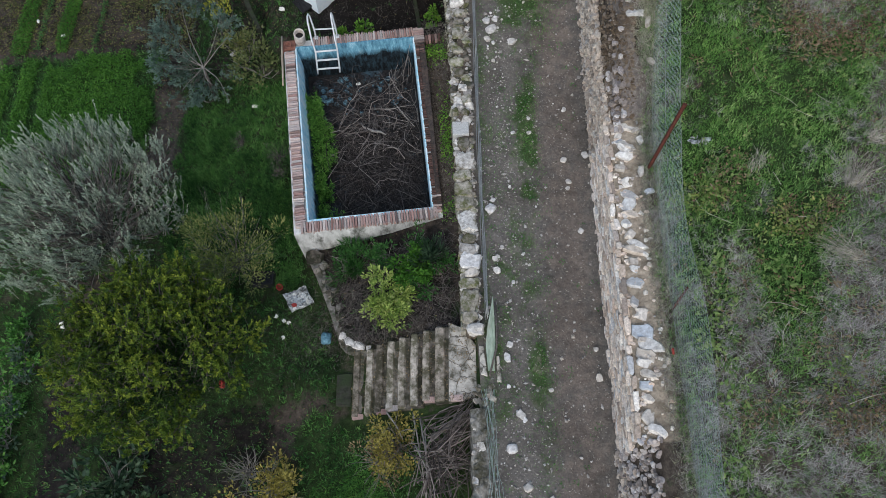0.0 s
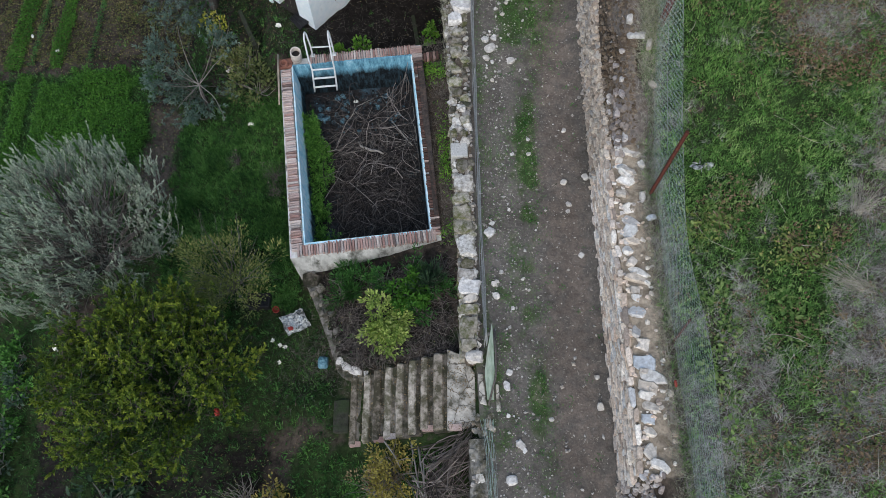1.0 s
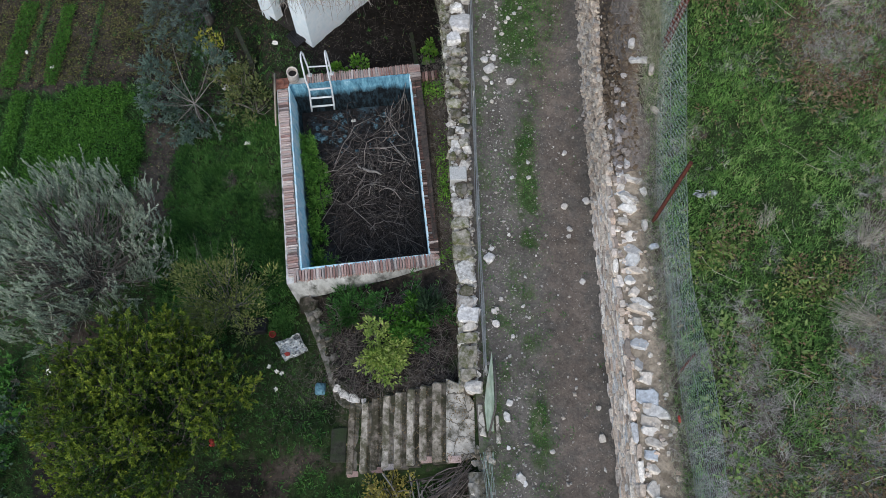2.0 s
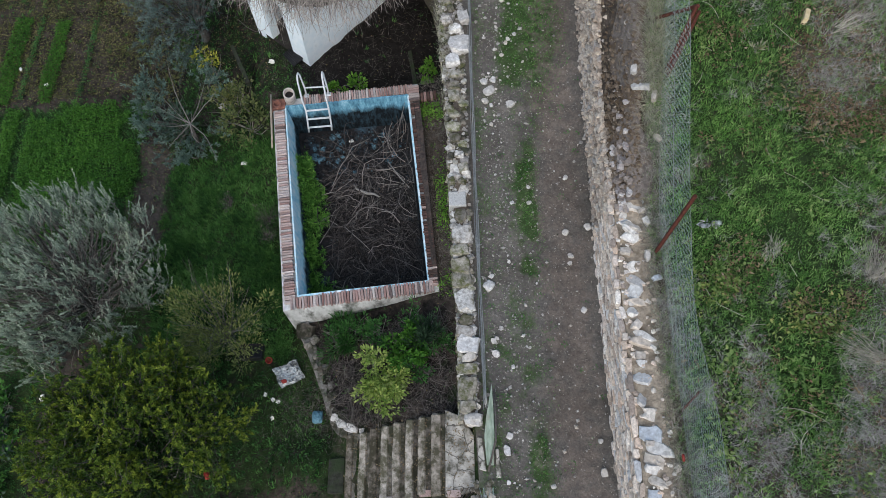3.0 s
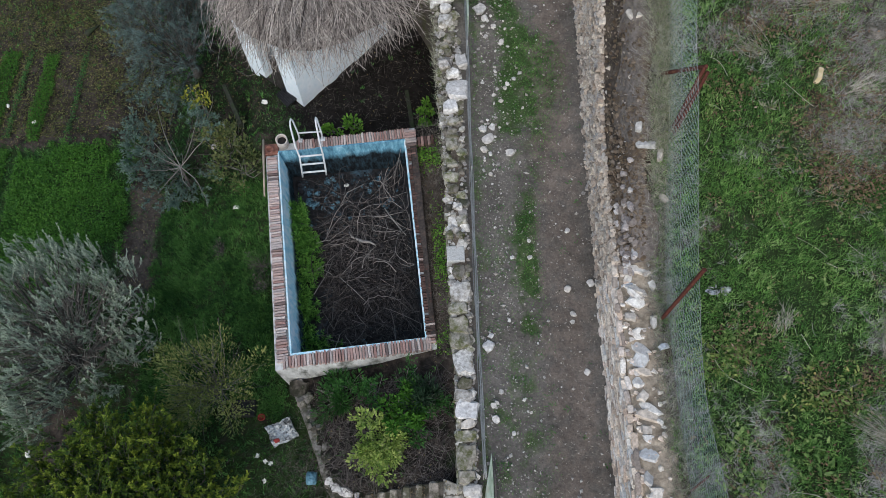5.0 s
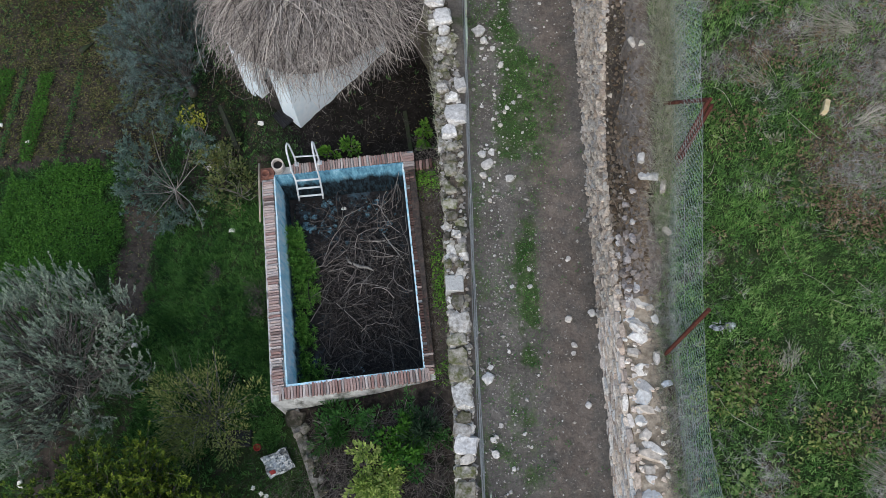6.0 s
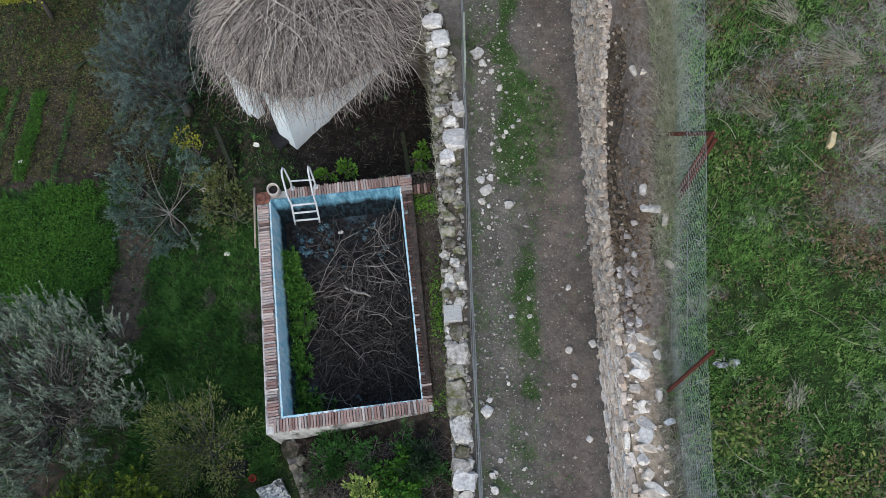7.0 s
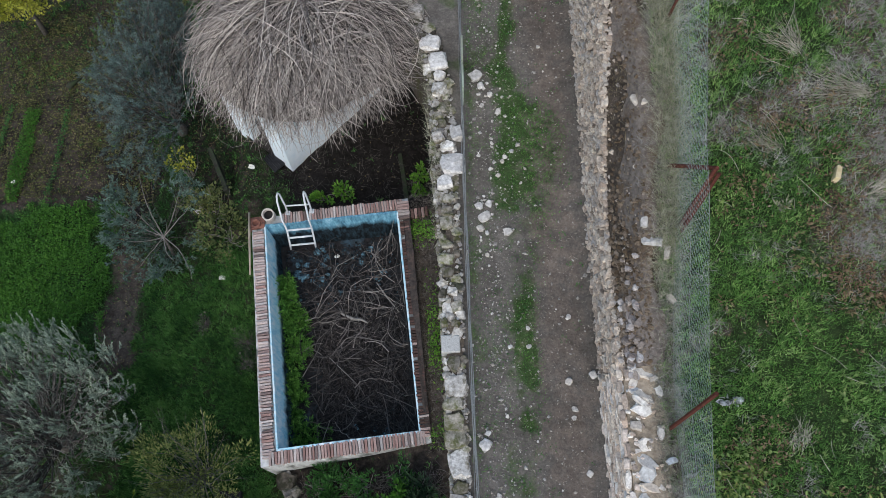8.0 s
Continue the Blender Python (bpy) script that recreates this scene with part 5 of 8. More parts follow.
tagged(part("fine_brush", fast_mesh("fine_brush", *heap), M_STICK, brush, "fine dark twigs"), kind="stuff")
M_STICK_ONE = tinted("grey_stick", [(0.02, 0.018, 0.018), (0.06, 0.054, 0.053), (0.14, 0.127, 0.12), (0.03, 0.027, 0.027), (0.27, 0.25, 0.23)], "object", 0.9, 20)
M_STICK_PALE = tinted("pale_grey_stick", [(0.04, 0.035, 0.033), (0.10, 0.088, 0.082), (0.17, 0.152, 0.14), (0.31, 0.28, 0.255)], "object", 0.9, 16)
for k in range(230):
    part("stick", fast_mesh("stick", *stick_heap(1, 0.2, 0.95, 0.36 if k % 4 else 0.05, 0.74 if k % 5 else 0.93, -1.86, -1.62, 0.4, 1.15, 0.004, 0.010, 0.17)), M_STICK_ONE, brush)
for k in range(130):
    part("stick", fast_mesh("stick", *stick_heap(1, 0.28, 0.96, 0.50 if k % 3 else 0.08, 0.86, -1.80, -1.52, 0.35, 1.1, 0.004, 0.0105, 0.2, 9)), M_STICK_PALE, brush, "thick pale stick")
for k in range(16):
    x0, y0 = -1.80 - 0.5 * rng.random() ** 2, 4.72 - 0.5 * rng.random() ** 2
    a, b = np.array([[x0, y0, rng.uniform(-1.1, -0.75)]]), np.array([[x0 - rng.uniform(0.0, 0.5), y0 - rng.uniform(0.1, 0.7), -1.6]])
    part("stick", fast_mesh("stick", *tubes(bent(a, b, 0.12, 6, rng), np.full((1, 6), rng.uniform(0.004, 0.008)), 4)), M_STICK_PALE, brush, "dry stick leaning in the pool corner")
for nm, pts, r in (("log", [(-2.97, 3.10, -1.60), (-2.90, 2.96, -1.57), (-2.66, 2.85, -1.57), (-2.50, 2.84, -1.58), (-2.36, 2.77, -1.60)], [0.016, 0.024, 0.036, 0.028, 0.014]),
                   ("branch", [(-2.19, 3.67, -1.60), (-1.95, 3.32, -1.58), (-1.68, 2.99, -1.60)], [0.014, 0.016, 0.010]),
                   ("branch", [(-3.15, 2.04, -1.60), (-2.75, 1.67, -1.58), (-2.45, 1.38, -1.62)], [0.006, 0.008, 0.004]),
                   ("branch", [(-1.78, 4.76, -0.85), (-1.86, 4.62, -1.2), (-2.0, 4.42, -1.6)], [0.006, 0.006, 0.005]),
                   ("branch", [(-3.2, 3.75, -1.62), (-3.05, 4.05, -1.56), (-2.65, 4.3, -1.6)], [0.008, 0.010, 0.007])):
    pts = [(a, b, c + float(floor_z(b)) - POOL_FLOOR) for a, b, c in pts]
    thing(nm, tube_mesh(nm, pts, r, 7), M_TWIG, "bare grey " + nm + " lying on the brushwood", nm)
rs = random.Random(3)
for i in range(110):
    u, v = (rs.uniform(0.08, 0.42), rs.uniform(0.80, 0.96)) if i < 34 else (rs.uniform(0.42, 0.9), rs.uniform(0.70, 0.96)) if i < 104 else (rs.uniform(0.5, 0.8), rs.uniform(0.02, 0.1))
    x, y = pool_point(u, v)[0]
    blue = i < 34 and i % 2 == 0 or i >= 104 or i % 7 == 0
    big = 1.05 if blue else 0.9
    stone("plaster_lump", "plaster_heap" if blue else "plaster_lump", BOULDERS if blue else COBBLES, i, (x, y, float(floor_z(y)) + (0.10 if i >= 104 else 0.03)), (big * rs.uniform(0.05, 0.16), big * rs.uniform(0.05, 0.15), rs.uniform(0.05, 0.11)), (rs.uniform(-0.3, 0.3), 0, rs.uniform(0, 3)), M_BLUEPALE if blue else M_SILT_PIPE_SHADE, None, "sodden lump of blue plaster on the pool floor" if blue else "black lump of silted rubble on the pool floor", "rubble", "rubble on the pool floor")
crumbs = []
for i in range(420):
    x, y = pool_point(rs.uniform(0.08, 0.95), rs.uniform(0.62, 0.98))[0]
    q = rs.uniform(0.015, 0.06)
    crumbs.append(((x, y, float(floor_z(y)) + 0.02), (q, q * rs.uniform(0.7, 1.3), q * 0.7), (0, 0, rs.uniform(0, 3))))
thing("pool_rubble", fast_mesh("pool_rubble", *joined(COBBLES, crumbs)), tinted("silted_crumbs", [(0.006, 0.007, 0.008), (0.02, 0.028, 0.034), (0.05, 0.09, 0.11), (0.012, 0.012, 0.013), (0.11, 0.19, 0.23)], "island", 0.85, 30), "crumbs of silted blue plaster on the pool floor", "rubble", kind="stuff")
stone("litter", "litter", SLABS, 2, (-3.12, 4.4, -1.62), (0.1, 0.07, 0.04), (0.2, 0.3, 0.5), M_PETAL, None, "scrap of white litter on the pool floor", "litter")


def plant_mass(n, centres, radius, height, leaf_l, leaf_w, rng, droop=0.2, broad=False):
    """Leaves set about stems that rise from the given centres."""
    k = rng.integers(0, len(centres), n)
    c = np.asarray(centres, float)[k]
    a = rng.uniform(0, 2 * np.pi, n)
    r = radius * np.sqrt(rng.uniform(0, 1, n))
    h = height * rng.uniform(0.1, 1.0, n) * (1 - 0.5 * (r / radius) ** 2)
    pos = c + np.stack([np.cos(a) * r, np.sin(a) * r, h], 1)
    way = np.stack([np.cos(a), np.sin(a), rng.uniform(-droop, 0.7, n)], 1) + rng.normal(0, 0.35, (n, 3))
    return (round_leaves if broad else leaves)(pos, way, leaf_l, leaf_w, rng)


weeds, tones = [], []
for i in range(230):
    v = rng.uniform(0.02, 0.80)
    w = along(v, [0.02, 0.1, 0.2, 0.35, 0.6, 0.7, 0.86], [0.20, 0.27, 0.20, 0.11, 0.14, 0.06, 0.02])
    u = 0.055 + w * rng.uniform(0, 1) ** 1.2
    if patches(u * 5, v * 9, 1.2, 3) < 0.42 and u > 0.09:
        continue
    px_, py_ = pool_point(u, v)[0]
    hgt = rng.uniform(0.25, 0.75) * (1.15 - 2.0 * (u - 0.05)) * rng.uniform(0.6, 1.2)
    m = int(rng.integers(4, 8))
    a = rng.uniform(0, 2 * np.pi, m)
    tips = np.stack([px_ + np.cos(a) * 0.16, py_ + np.sin(a) * 0.16, float(floor_z(py_)) + hgt * rng.uniform(0.6, 1.1, m)], 1)
    root = np.tile([[px_, py_, float(floor_z(py_))]], (m, 1))
    fr = rng.uniform(0.2, 1.0, (m, 22))
    pos = root[:, None] + (tips - root)[:, None] * fr[..., None] + rng.normal(0, 0.012, (m, 22, 3))
    way = (tips - root)[:, None] * 0.8 / (hgt + 0.1) + rng.normal(0, 0.6, (m, 22, 3))
    weeds.append(leaves(pos.reshape(-1, 3), way.reshape(-1, 3), 0.075, 0.015, rng))
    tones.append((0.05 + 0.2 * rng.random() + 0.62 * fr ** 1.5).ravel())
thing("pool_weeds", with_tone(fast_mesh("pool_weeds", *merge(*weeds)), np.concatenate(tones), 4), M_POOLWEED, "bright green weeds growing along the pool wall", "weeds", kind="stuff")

# ---- whitewashed hut with a brushwood roof ----
hut = empty("hut", "small whitewashed hut under a round roof of dry branches", "hut", (-3.6, 8.4, -1.42))
HO = hut.location
C0, CE, CW = Vector((-4.24, 6.50)), Vector((-2.25, 8.78)), Vector((-5.70, 7.74))
CN = CE + CW - C0


def wall_between(a, b, z0, z1, thick=0.24):
    d = (b - a).normalized()
    nrm = Vector((-d.y, d.x))
    o = [a, b, b + nrm * thick, a + nrm * thick]
    return prism("wall", [(p.x - HO.x, p.y - HO.y) for p in o], z0 - HO.z, z1 - HO.z, 0, 0.006)


dw = (CW - C0).normalized()
part("wall", wall_between(C0, CE, -1.6, 0.75), M_LIME, hut)
part("wall", wall_between(CE, CN, -1.6, 0.75), M_LIME, hut)
part("wall", wall_between(CN, CW, -1.6, 0.75), M_LIME, hut)
# The doorway side: two piers and a lintel.
part("pier", wall_between(C0 + dw * 0.56, C0 + dw * 0.003, -1.6, 0.75), M_LIME, hut)
part("pier", wall_between(CW, C0 + dw * 1.32, -1.6, 0.75), M_LIME, hut)
part("lintel", wall_between(C0 + dw * 1.32, C0 + dw * 0.56, 0.30, 0.75), M_LIME, hut)
part("hut_floor", prism("hut_floor", [(p.x - HO.x, p.y - HO.y) for p in (C0, CE, CN, CW)], -0.2, 0.03), M_DARKIN, hut, "dark earth floor")
apex, rad = Vector((-3.56, 8.75)), 2.55
bm = bmesh.new()
rings = []
for rr, zz in ((0.05, 1.75), (0.7, 1.62), (1.4, 1.32), (1.8, 1.14), (2.15, 0.93), (2.42, 0.76), (2.3, 0.66), (0.05, 0.95)):
    bulge = [1 - 0.13 * math.exp(-((k * math.tau / 40 - 5.28) / 0.42) ** 2) for k in range(40)]
    rings.append([bm.verts.new((apex.x - HO.x + rr * bulge[k] * math.cos(k * math.tau / 40), apex.y - HO.y + rr * bulge[k] * math.sin(k * math.tau / 40), zz - HO.z + random.uniform(-0.05, 0.05))) for k in range(40)])
for r0, r1 in zip(rings, rings[1:]):
    for k in range(40):
        bm.faces.new((r0[k], r0[(k + 1) % 40], r1[(k + 1) % 40], r1[k]))
roof = part("roof", bm_mesh("roof", bm), M_THATCH_SHADE, hut, "round roof of grey-brown dry branches")
rng = np.random.default_rng(41)


def roof_z(r):
    return along(r, [0, 0.7, 1.5, 2.1, 2.5, 2.9, 3.2], [1.80, 1.66, 1.36, 1.06, 0.80, 0.46, 0.16]) - HO.z


def branch_layer(n, start, length, end, turn, lift, thick, bow, p=7, sector=(0, 2 * np.pi), thin=0.06):
    """Branches that run down the dome from near the top and cross one another, each at its own height over the roof; they end short over the south-east wall."""
    a0, r0 = rng.uniform(*sector, n), rng.uniform(*start, n)
    r1 = np.minimum(r0 + rng.uniform(*length, n), rng.uniform(*end, n))
    a1 = a0 + rng.normal(0, turn, n)
    r1 = r1 * (1 - thin * np.exp(-((a1 + 1.0 + np.pi) % (2 * np.pi) - np.pi) ** 2 / 0.18))
    A = np.stack([r0 * np.cos(a0) + rng.normal(0, 0.22, n), r0 * np.sin(a0) + rng.normal(0, 0.22, n), 0 * r0], 1)
    B = np.stack([r1 * np.cos(a1), r1 * np.sin(a1), 0 * r0], 1)
    s = np.linspace(0, 1, p)[None, :, None]
    side = np.stack([A[:, 1] - B[:, 1], B[:, 0] - A[:, 0], 0 * r0], 1) * rng.normal(0, bow, (n, 1))
    P = A[:, None] * (1 - s) + B[:, None] * s + side[:, None] * np.sin(np.pi * s ** 1.3)
    up = rng.uniform(*lift, n)[:, None] * (0.55 + 0.6 * np.sin(np.linspace(0.2, 2.8, p)))[None]
    P[..., 2] = roof_z(np.hypot(P[..., 0], P[..., 1])) + up
    P[..., :2] += np.array([apex.x - HO.x, apex.y - HO.y])
    return tubes(P, rng.uniform(*thick, n)[:, None] * np.linspace(1.15, 0.45, p)[None], 4)


sticks = merge(branch_layer(1000, (0.0, 2.1), (0.8, 2.0), (2.2, 2.75), 0.40, (0.02, 0.14), (0.004, 0.007), 0.10),
               branch_layer(780, (0.0, 1.7), (1.2, 2.5), (2.2, 2.85), 0.45, (0.10, 0.32), (0.006, 0.010), 0.13),
               branch_layer(300, (0.0, 1.4), (1.4, 2.6), (1.9, 2.95), 0.6, (0.22, 0.46), (0.007, 0.0115), 0.18, 11),
               branch_layer(90, (0.3, 1.5), (1.2, 2.2), (2.0, 2.9), 1.0, (0.24, 0.46), (0.008, 0.012), 0.16, 11),
               branch_layer(120, (1.6, 2.2), (0.9, 1.4), (2.75, 3.15), 0.3, (0.04, 0.22), (0.004, 0.007), 0.16, 8, (-2.2, -1.2)),
               branch_layer(620, (1.3, 2.2), (0.7, 1.4), (2.5, 2.95), 0.25, (0.02, 0.20), (0.004, 0.007), 0.12, 8, (-2.9, -1.5)),
               branch_layer(420, (1.2, 2.1), (0.7, 1.4), (2.5, 2.95), 0.25, (0.02, 0.20), (0.004, 0.007), 0.12, 8, (-1.5, -0.4), 0.0),
               branch_layer(70, (0.8, 1.8), (1.6, 2.4), (2.9, 3.5), 0.5, (0.05, 0.35), (0.004, 0.007), 0.24, 11, (2.2, 3.6)))
tagged(part("thatch", fast_mesh("thatch", *sticks), M_REED, roof, "thousands of bare dry branches"), kind="stuff")
grate = empty("door_grate", "black metal grate lying before the hut doorway", "grate", (-4.68, 6.66, -1.30))
o = [(-0.25, 0.12), (-0.06, 0.31), (0.27, -0.02), (0.06, -0.26)]
part("plate", prism("plate", o, -0.02, 0.02, 0.006), M_BLACK, grate)
for k in range(4):
    p0, p1 = lerp2(o[0], o[1], k / 3), lerp2(o[3], o[2], k / 3)
    part("bar", tube_mesh("bar", [(*p0, 0.03), (*p1, 0.03)], 0.012, 5), M_BLACK, grate)
thing("concrete_kerb", prism("concrete_kerb", [(-6.36, 7.2), (-6.27, 7.24), (-5.72, 6.06), (-5.82, 6.02)], -1.9, -1.44, 0.01, 0.008), M_MOSSY, "mossy concrete kerb edging the hut yard", "kerb")
thing("old_board", prism("old_board", [(-1.78, 6.9), (-1.69, 6.93), (-1.5, 5.7), (-1.6, 5.66)], -1.45, -1.36, 0.006, 0.006), M_MOSSY, "dark weathered board lying in the dark yard", "board")

# ---- stone stairs from the road down to the garden ----
stairs = empty("stairs", "worn concrete garden stairs edged with old bricks", "stairs", (-0.85, -3.1, -0.27))
SO = stairs.location
NS = 8
xs = [-0.86, -1.12, -1.37, -1.61, -1.86, -2.10, -2.33, -2.55, -2.83]
for k in range(NS):
    z = -0.27 - 0.145 * (k + 1)
    x1, x0 = xs[k] + 0.03, xs[k + 1]
    yn = -2.36 - 0.03 * k + random.uniform(-0.02, 0.02)
    ysouth = -3.83 - 0.02 * k + random.uniform(-0.03, 0.03)
    step = part("step", prism("step", [(x0 - SO.x, ysouth - SO.y), (x1 - SO.x, ysouth - SO.y), (x1 - SO.x, yn - SO.y), (x0 - SO.x, yn - SO.y)], -1.75 - SO.z, z - 0.01 - SO.z, 0.015, 0.02), M_CONCRETE, stairs)
    part("nosing", prism("nosing", [(x0 - 0.012 - SO.x, ysouth + 0.01 - SO.y), (x0 + (0.19 if k == 0 else 0.15) - SO.x, ysouth + 0.02 - SO.y), (x0 + (0.18 if k == 0 else 0.135) - SO.x, yn - SO.y), (x0 - 0.01 - SO.x, yn - SO.y)], z - 0.07 - SO.z, z + 0.03 - SO.z, 0.03, 0.018), M_CREAM, step, "worn pale tread edge")
    if k in (1, 4, 5, 7):
        ob = stone("edge_brick", "edge_brick", BRICKS, k, (x0 + 0.13 - SO.x, ysouth + 0.05 - SO.y, z - 0.02 - SO.z), (0.22, 0.11, 0.07), (0, 0, 0.05), M_BRICK, step)
part("landing", prism("landing", [(-0.87 - SO.x, -3.85 - SO.y), (-0.30 - SO.x, -3.75 - SO.y), (-0.28 - SO.x, -2.9 - SO.y), (-0.55 - SO.x, -2.45 - SO.y), (-0.87 - SO.x, -2.33 - SO.y)], -0.9 - SO.z, -0.27 - SO.z, 0.015, 0.012), M_LANDING, stairs, "cracked cream landing slab")
stone("edge_brick", "edge_brick", BRICKS, 3, (-0.72 - SO.x, -3.80 - SO.y, -0.29 - SO.z), (0.23, 0.12, 0.09), (0, 0, 0.02), M_BRICK, stairs)
rs = random.Random(91)
for i in range(14):
    x, y, q = rs.uniform(-0.40, -0.02), rs.uniform(-3.95, -3.62), rs.uniform(0.05, 0.13)
    stone("rubble_stone", "rubble_stone", FLATS, i, (x, y, -0.1 + q * 0.2 + 0.2 * (x + 0.3)), (q, q * rs.uniform(0.7, 1.2), q * 0.6), (rs.uniform(-0.4, 0.4), rs.uniform(-0.4, 0.4), rs.uniform(0, 3)), M_CREAM, None, "loose rubble stone beside the stair landing", "stone", "rubble by the landing")
thing("foot_block", prism("foot_block", [(-3.19, -3.68), (-2.86, -3.70), (-2.86, -3.0), (-3.19, -3.02)], -2.0, -1.55, 0.02, 0.012), M_MOSSY, "dark crumbling block at the foot of the stairs", "block")
# Gate remains beside the landing.
gate = empty("gate_panel", "faded green board panel leaning between cream posts", "gate", (-0.08, -2.9, -0.1))
part("board", prism("board", [(0.05, 0.93), (-0.06, 0.35), (-0.10, 0.04), (-0.06, -0.45), (0.06, -0.45), (0.08, 0.1), (0.07, 0.5)], [0.33, 0.26, 0.2, 0.08, 0.08, 0.2, 0.28], [0.36, 0.29, 0.23, 0.11, 0.11, 0.23, 0.31], 0, 0.006), M_GREENBOARD, gate)
part("rail", tube_mesh("rail", [(0.09, 0.8, 0.36), (0.11, 0.3, 0.3), (0.10, -0.05, 0.26), (-0.04, -0.56, 0.12)], 0.02, 7), M_BARK, gate, "brown weathered rail")
part("post", prism("post", [(-0.22, 0.03), (-0.20, -0.52), (-0.07, -0.56), (-0.13, 0.02)], -0.3, 0.10, 0.012, 0.006), M_LANDING, gate, "cream rendered post")
part("post", prism("post", [(0.10, -0.17), (0.10, -0.66), (0.19, -0.67), (0.15, -0.17)], -0.3, 0.10, 0.012, 0.006), M_LANDING, gate, "cream rendered post")

# ---- planted bed with a rough stone edge ----
bed_wall = empty("bed_edging", "rough stone edging of the planted bed below the pool", "edging")
rs = random.Random(77)
pts = [(-3.92, -0.34), (-3.80, -0.58), (-3.55, -1.12), (-3.38, -1.5), (-3.22, -1.92), (-3.08, -2.34), (-2.95, -2.5), (-2.70, -2.60), (-2.45, -2.63)]
n = 0
M_EDGING = plain("mossy_edging_render", (0.10, 0.092, 0.082), (0.30, 0.285, 0.26), 9, 0.95, (0.05, 0.055, 0.035), 5.0, 0.5, relief=0.02)
for (x0, y0), (x1, y1) in zip(pts, pts[1:]):
    dx, dy = x1 - x0, y1 - y0
    L = math.hypot(dx, dy)
    ox, oy = -dy / L * 0.11, dx / L * 0.11
    part("masonry", prism("masonry", [(x0 - ox, y0 - oy), (x1 - ox, y1 - oy), (x1 + ox, y1 + oy), (x0 + ox, y0 + oy)], -2.3, [-1.47 - 0.03 * rs.random() for _ in range(4)], 0.012, 0.03), M_EDGING, bed_wall, "crumbling grey mortar masonry")
    for k in range(5):
        t, side = rs.random(), rs.uniform(-0.05, 0.13)
        stone("stone", "bed_stone", PLATES, n, (x0 + dx * t - dy / L * side, y0 + dy * t + dx / L * side, -1.475 + rs.uniform(-0.02, 0.02)), (rs.uniform(0.09, 0.22), rs.uniform(0.07, 0.16), 0.10), (rs.uniform(-0.3, 0.3), rs.uniform(-0.3, 0.3), rs.uniform(0, 6)), M_EDGING if n % 2 else M_CONCRETE if n % 3 else M_DIRTY_LIME, bed_wall)
        n += 1
for x, y, lx, ly, a in ((-2.96, -2.36, 0.34, 0.21, -0.55), (-2.76, -2.47, 0.28, 0.20, -0.3), (-2.50, -2.57, 0.16, 0.27, 0.35), (-3.10, -2.24, 0.16, 0.2, -0.4)):
    stone("stone", "white_stone", CAPSLABS, n, (x, y, -1.45), (lx, ly, 0.14), (0.1, -0.1, a), M_ROADSTONE, bed_wall, "pale stone set in the corner of the edging")
    n += 1
for x, y, s in ((-3.85, -0.42, 0.34), (-3.62, -0.62, 0.2), (-3.1, -0.85, 0.16), (-1.1, -1.1, 0.16), (-1.25, -1.5, 0.2)):
    ob = stone("stone", "loose_stone", BLOCKS, n, (x, y, float(bed_z(x, y)) + 0.05), (s, s * 0.8, s * 0.5), (0.2, 0.1, n), M_CONCRETE, None, "grey stone lying in the planted bed", "stone")
    n += 1

rng = np.random.default_rng(53)


def bush(name, label, at, radius, height, count, leaf_l, leaf_w, material, stems=9, stem_r=0.008, spread=1.0, up=0.5, clumps=0, bark=None, bare=0, squash=0.55, category="bush"):
    """Stems from one root, and leaves in clumps about their ends, with gaps between."""
    ob = empty(name, label, category, at)
    a = rng.uniform(0, 2 * np.pi, stems)
    r = radius * rng.uniform(0.35, 0.95, stems) * spread
    tips = np.stack([np.cos(a) * r, np.sin(a) * r, height * rng.uniform(0.55, 1.0, stems) * (1 - 0.35 * (r / radius) ** 2)], 1)
    roots = np.concatenate([rng.normal(0, 0.03, (stems, 2)), np.zeros((stems, 1))], 1)
    for line in bent(roots, tips, 0.08, 6, rng):
        part("stem", fast_mesh("stem", *tubes(line[None], stem_r * np.linspace(1.6, 0.5, 6)[None], 5)), bark or M_TWIG, ob)
    if bare:
        a = rng.uniform(0, 2 * np.pi, bare)
        r = radius * rng.uniform(0.5, 1.2, bare)
        t2 = np.stack([np.cos(a) * r, np.sin(a) * r, height * rng.uniform(0.3, 1.0, bare)], 1)
        tagged(part("twig_spray", fast_mesh("twig_spray", *tubes(bent(np.zeros((bare, 3)) + rng.normal(0, 0.05, (bare, 3)), t2, 0.1, 6, rng), np.full((bare, 1), stem_r * 0.6) * np.linspace(1.3, 0.4, 6)[None], 4)), bark or M_TWIG, ob), kind="stuff")
    m = clumps or stems * 3
    k = rng.integers(0, stems, m)
    cc = tips[k] * rng.uniform(0.55, 1.05, m)[:, None] + rng.normal(0, radius * 0.14, (m, 3))
    cc[:, 2] = np.maximum(cc[:, 2], 0.08 * height)
    j = rng.integers(0, m, count)
    d = rng.normal(0, 1, (count, 3)) * np.array([1, 1, squash])
    pos = cc[j] + unit(d) * (radius * 0.24 * rng.uniform(0.1, 1.0, count) ** 0.6)[:, None]
    way = unit(d) + unit(cc[j] + 1e-6) * 0.5 + np.array([0, 0, up])
    part("crown", fast_mesh("crown", *(round_leaves if leaf_w > 0.42 * leaf_l else leaves)(pos, way, leaf_l, leaf_w, rng)), material, ob)
    return ob


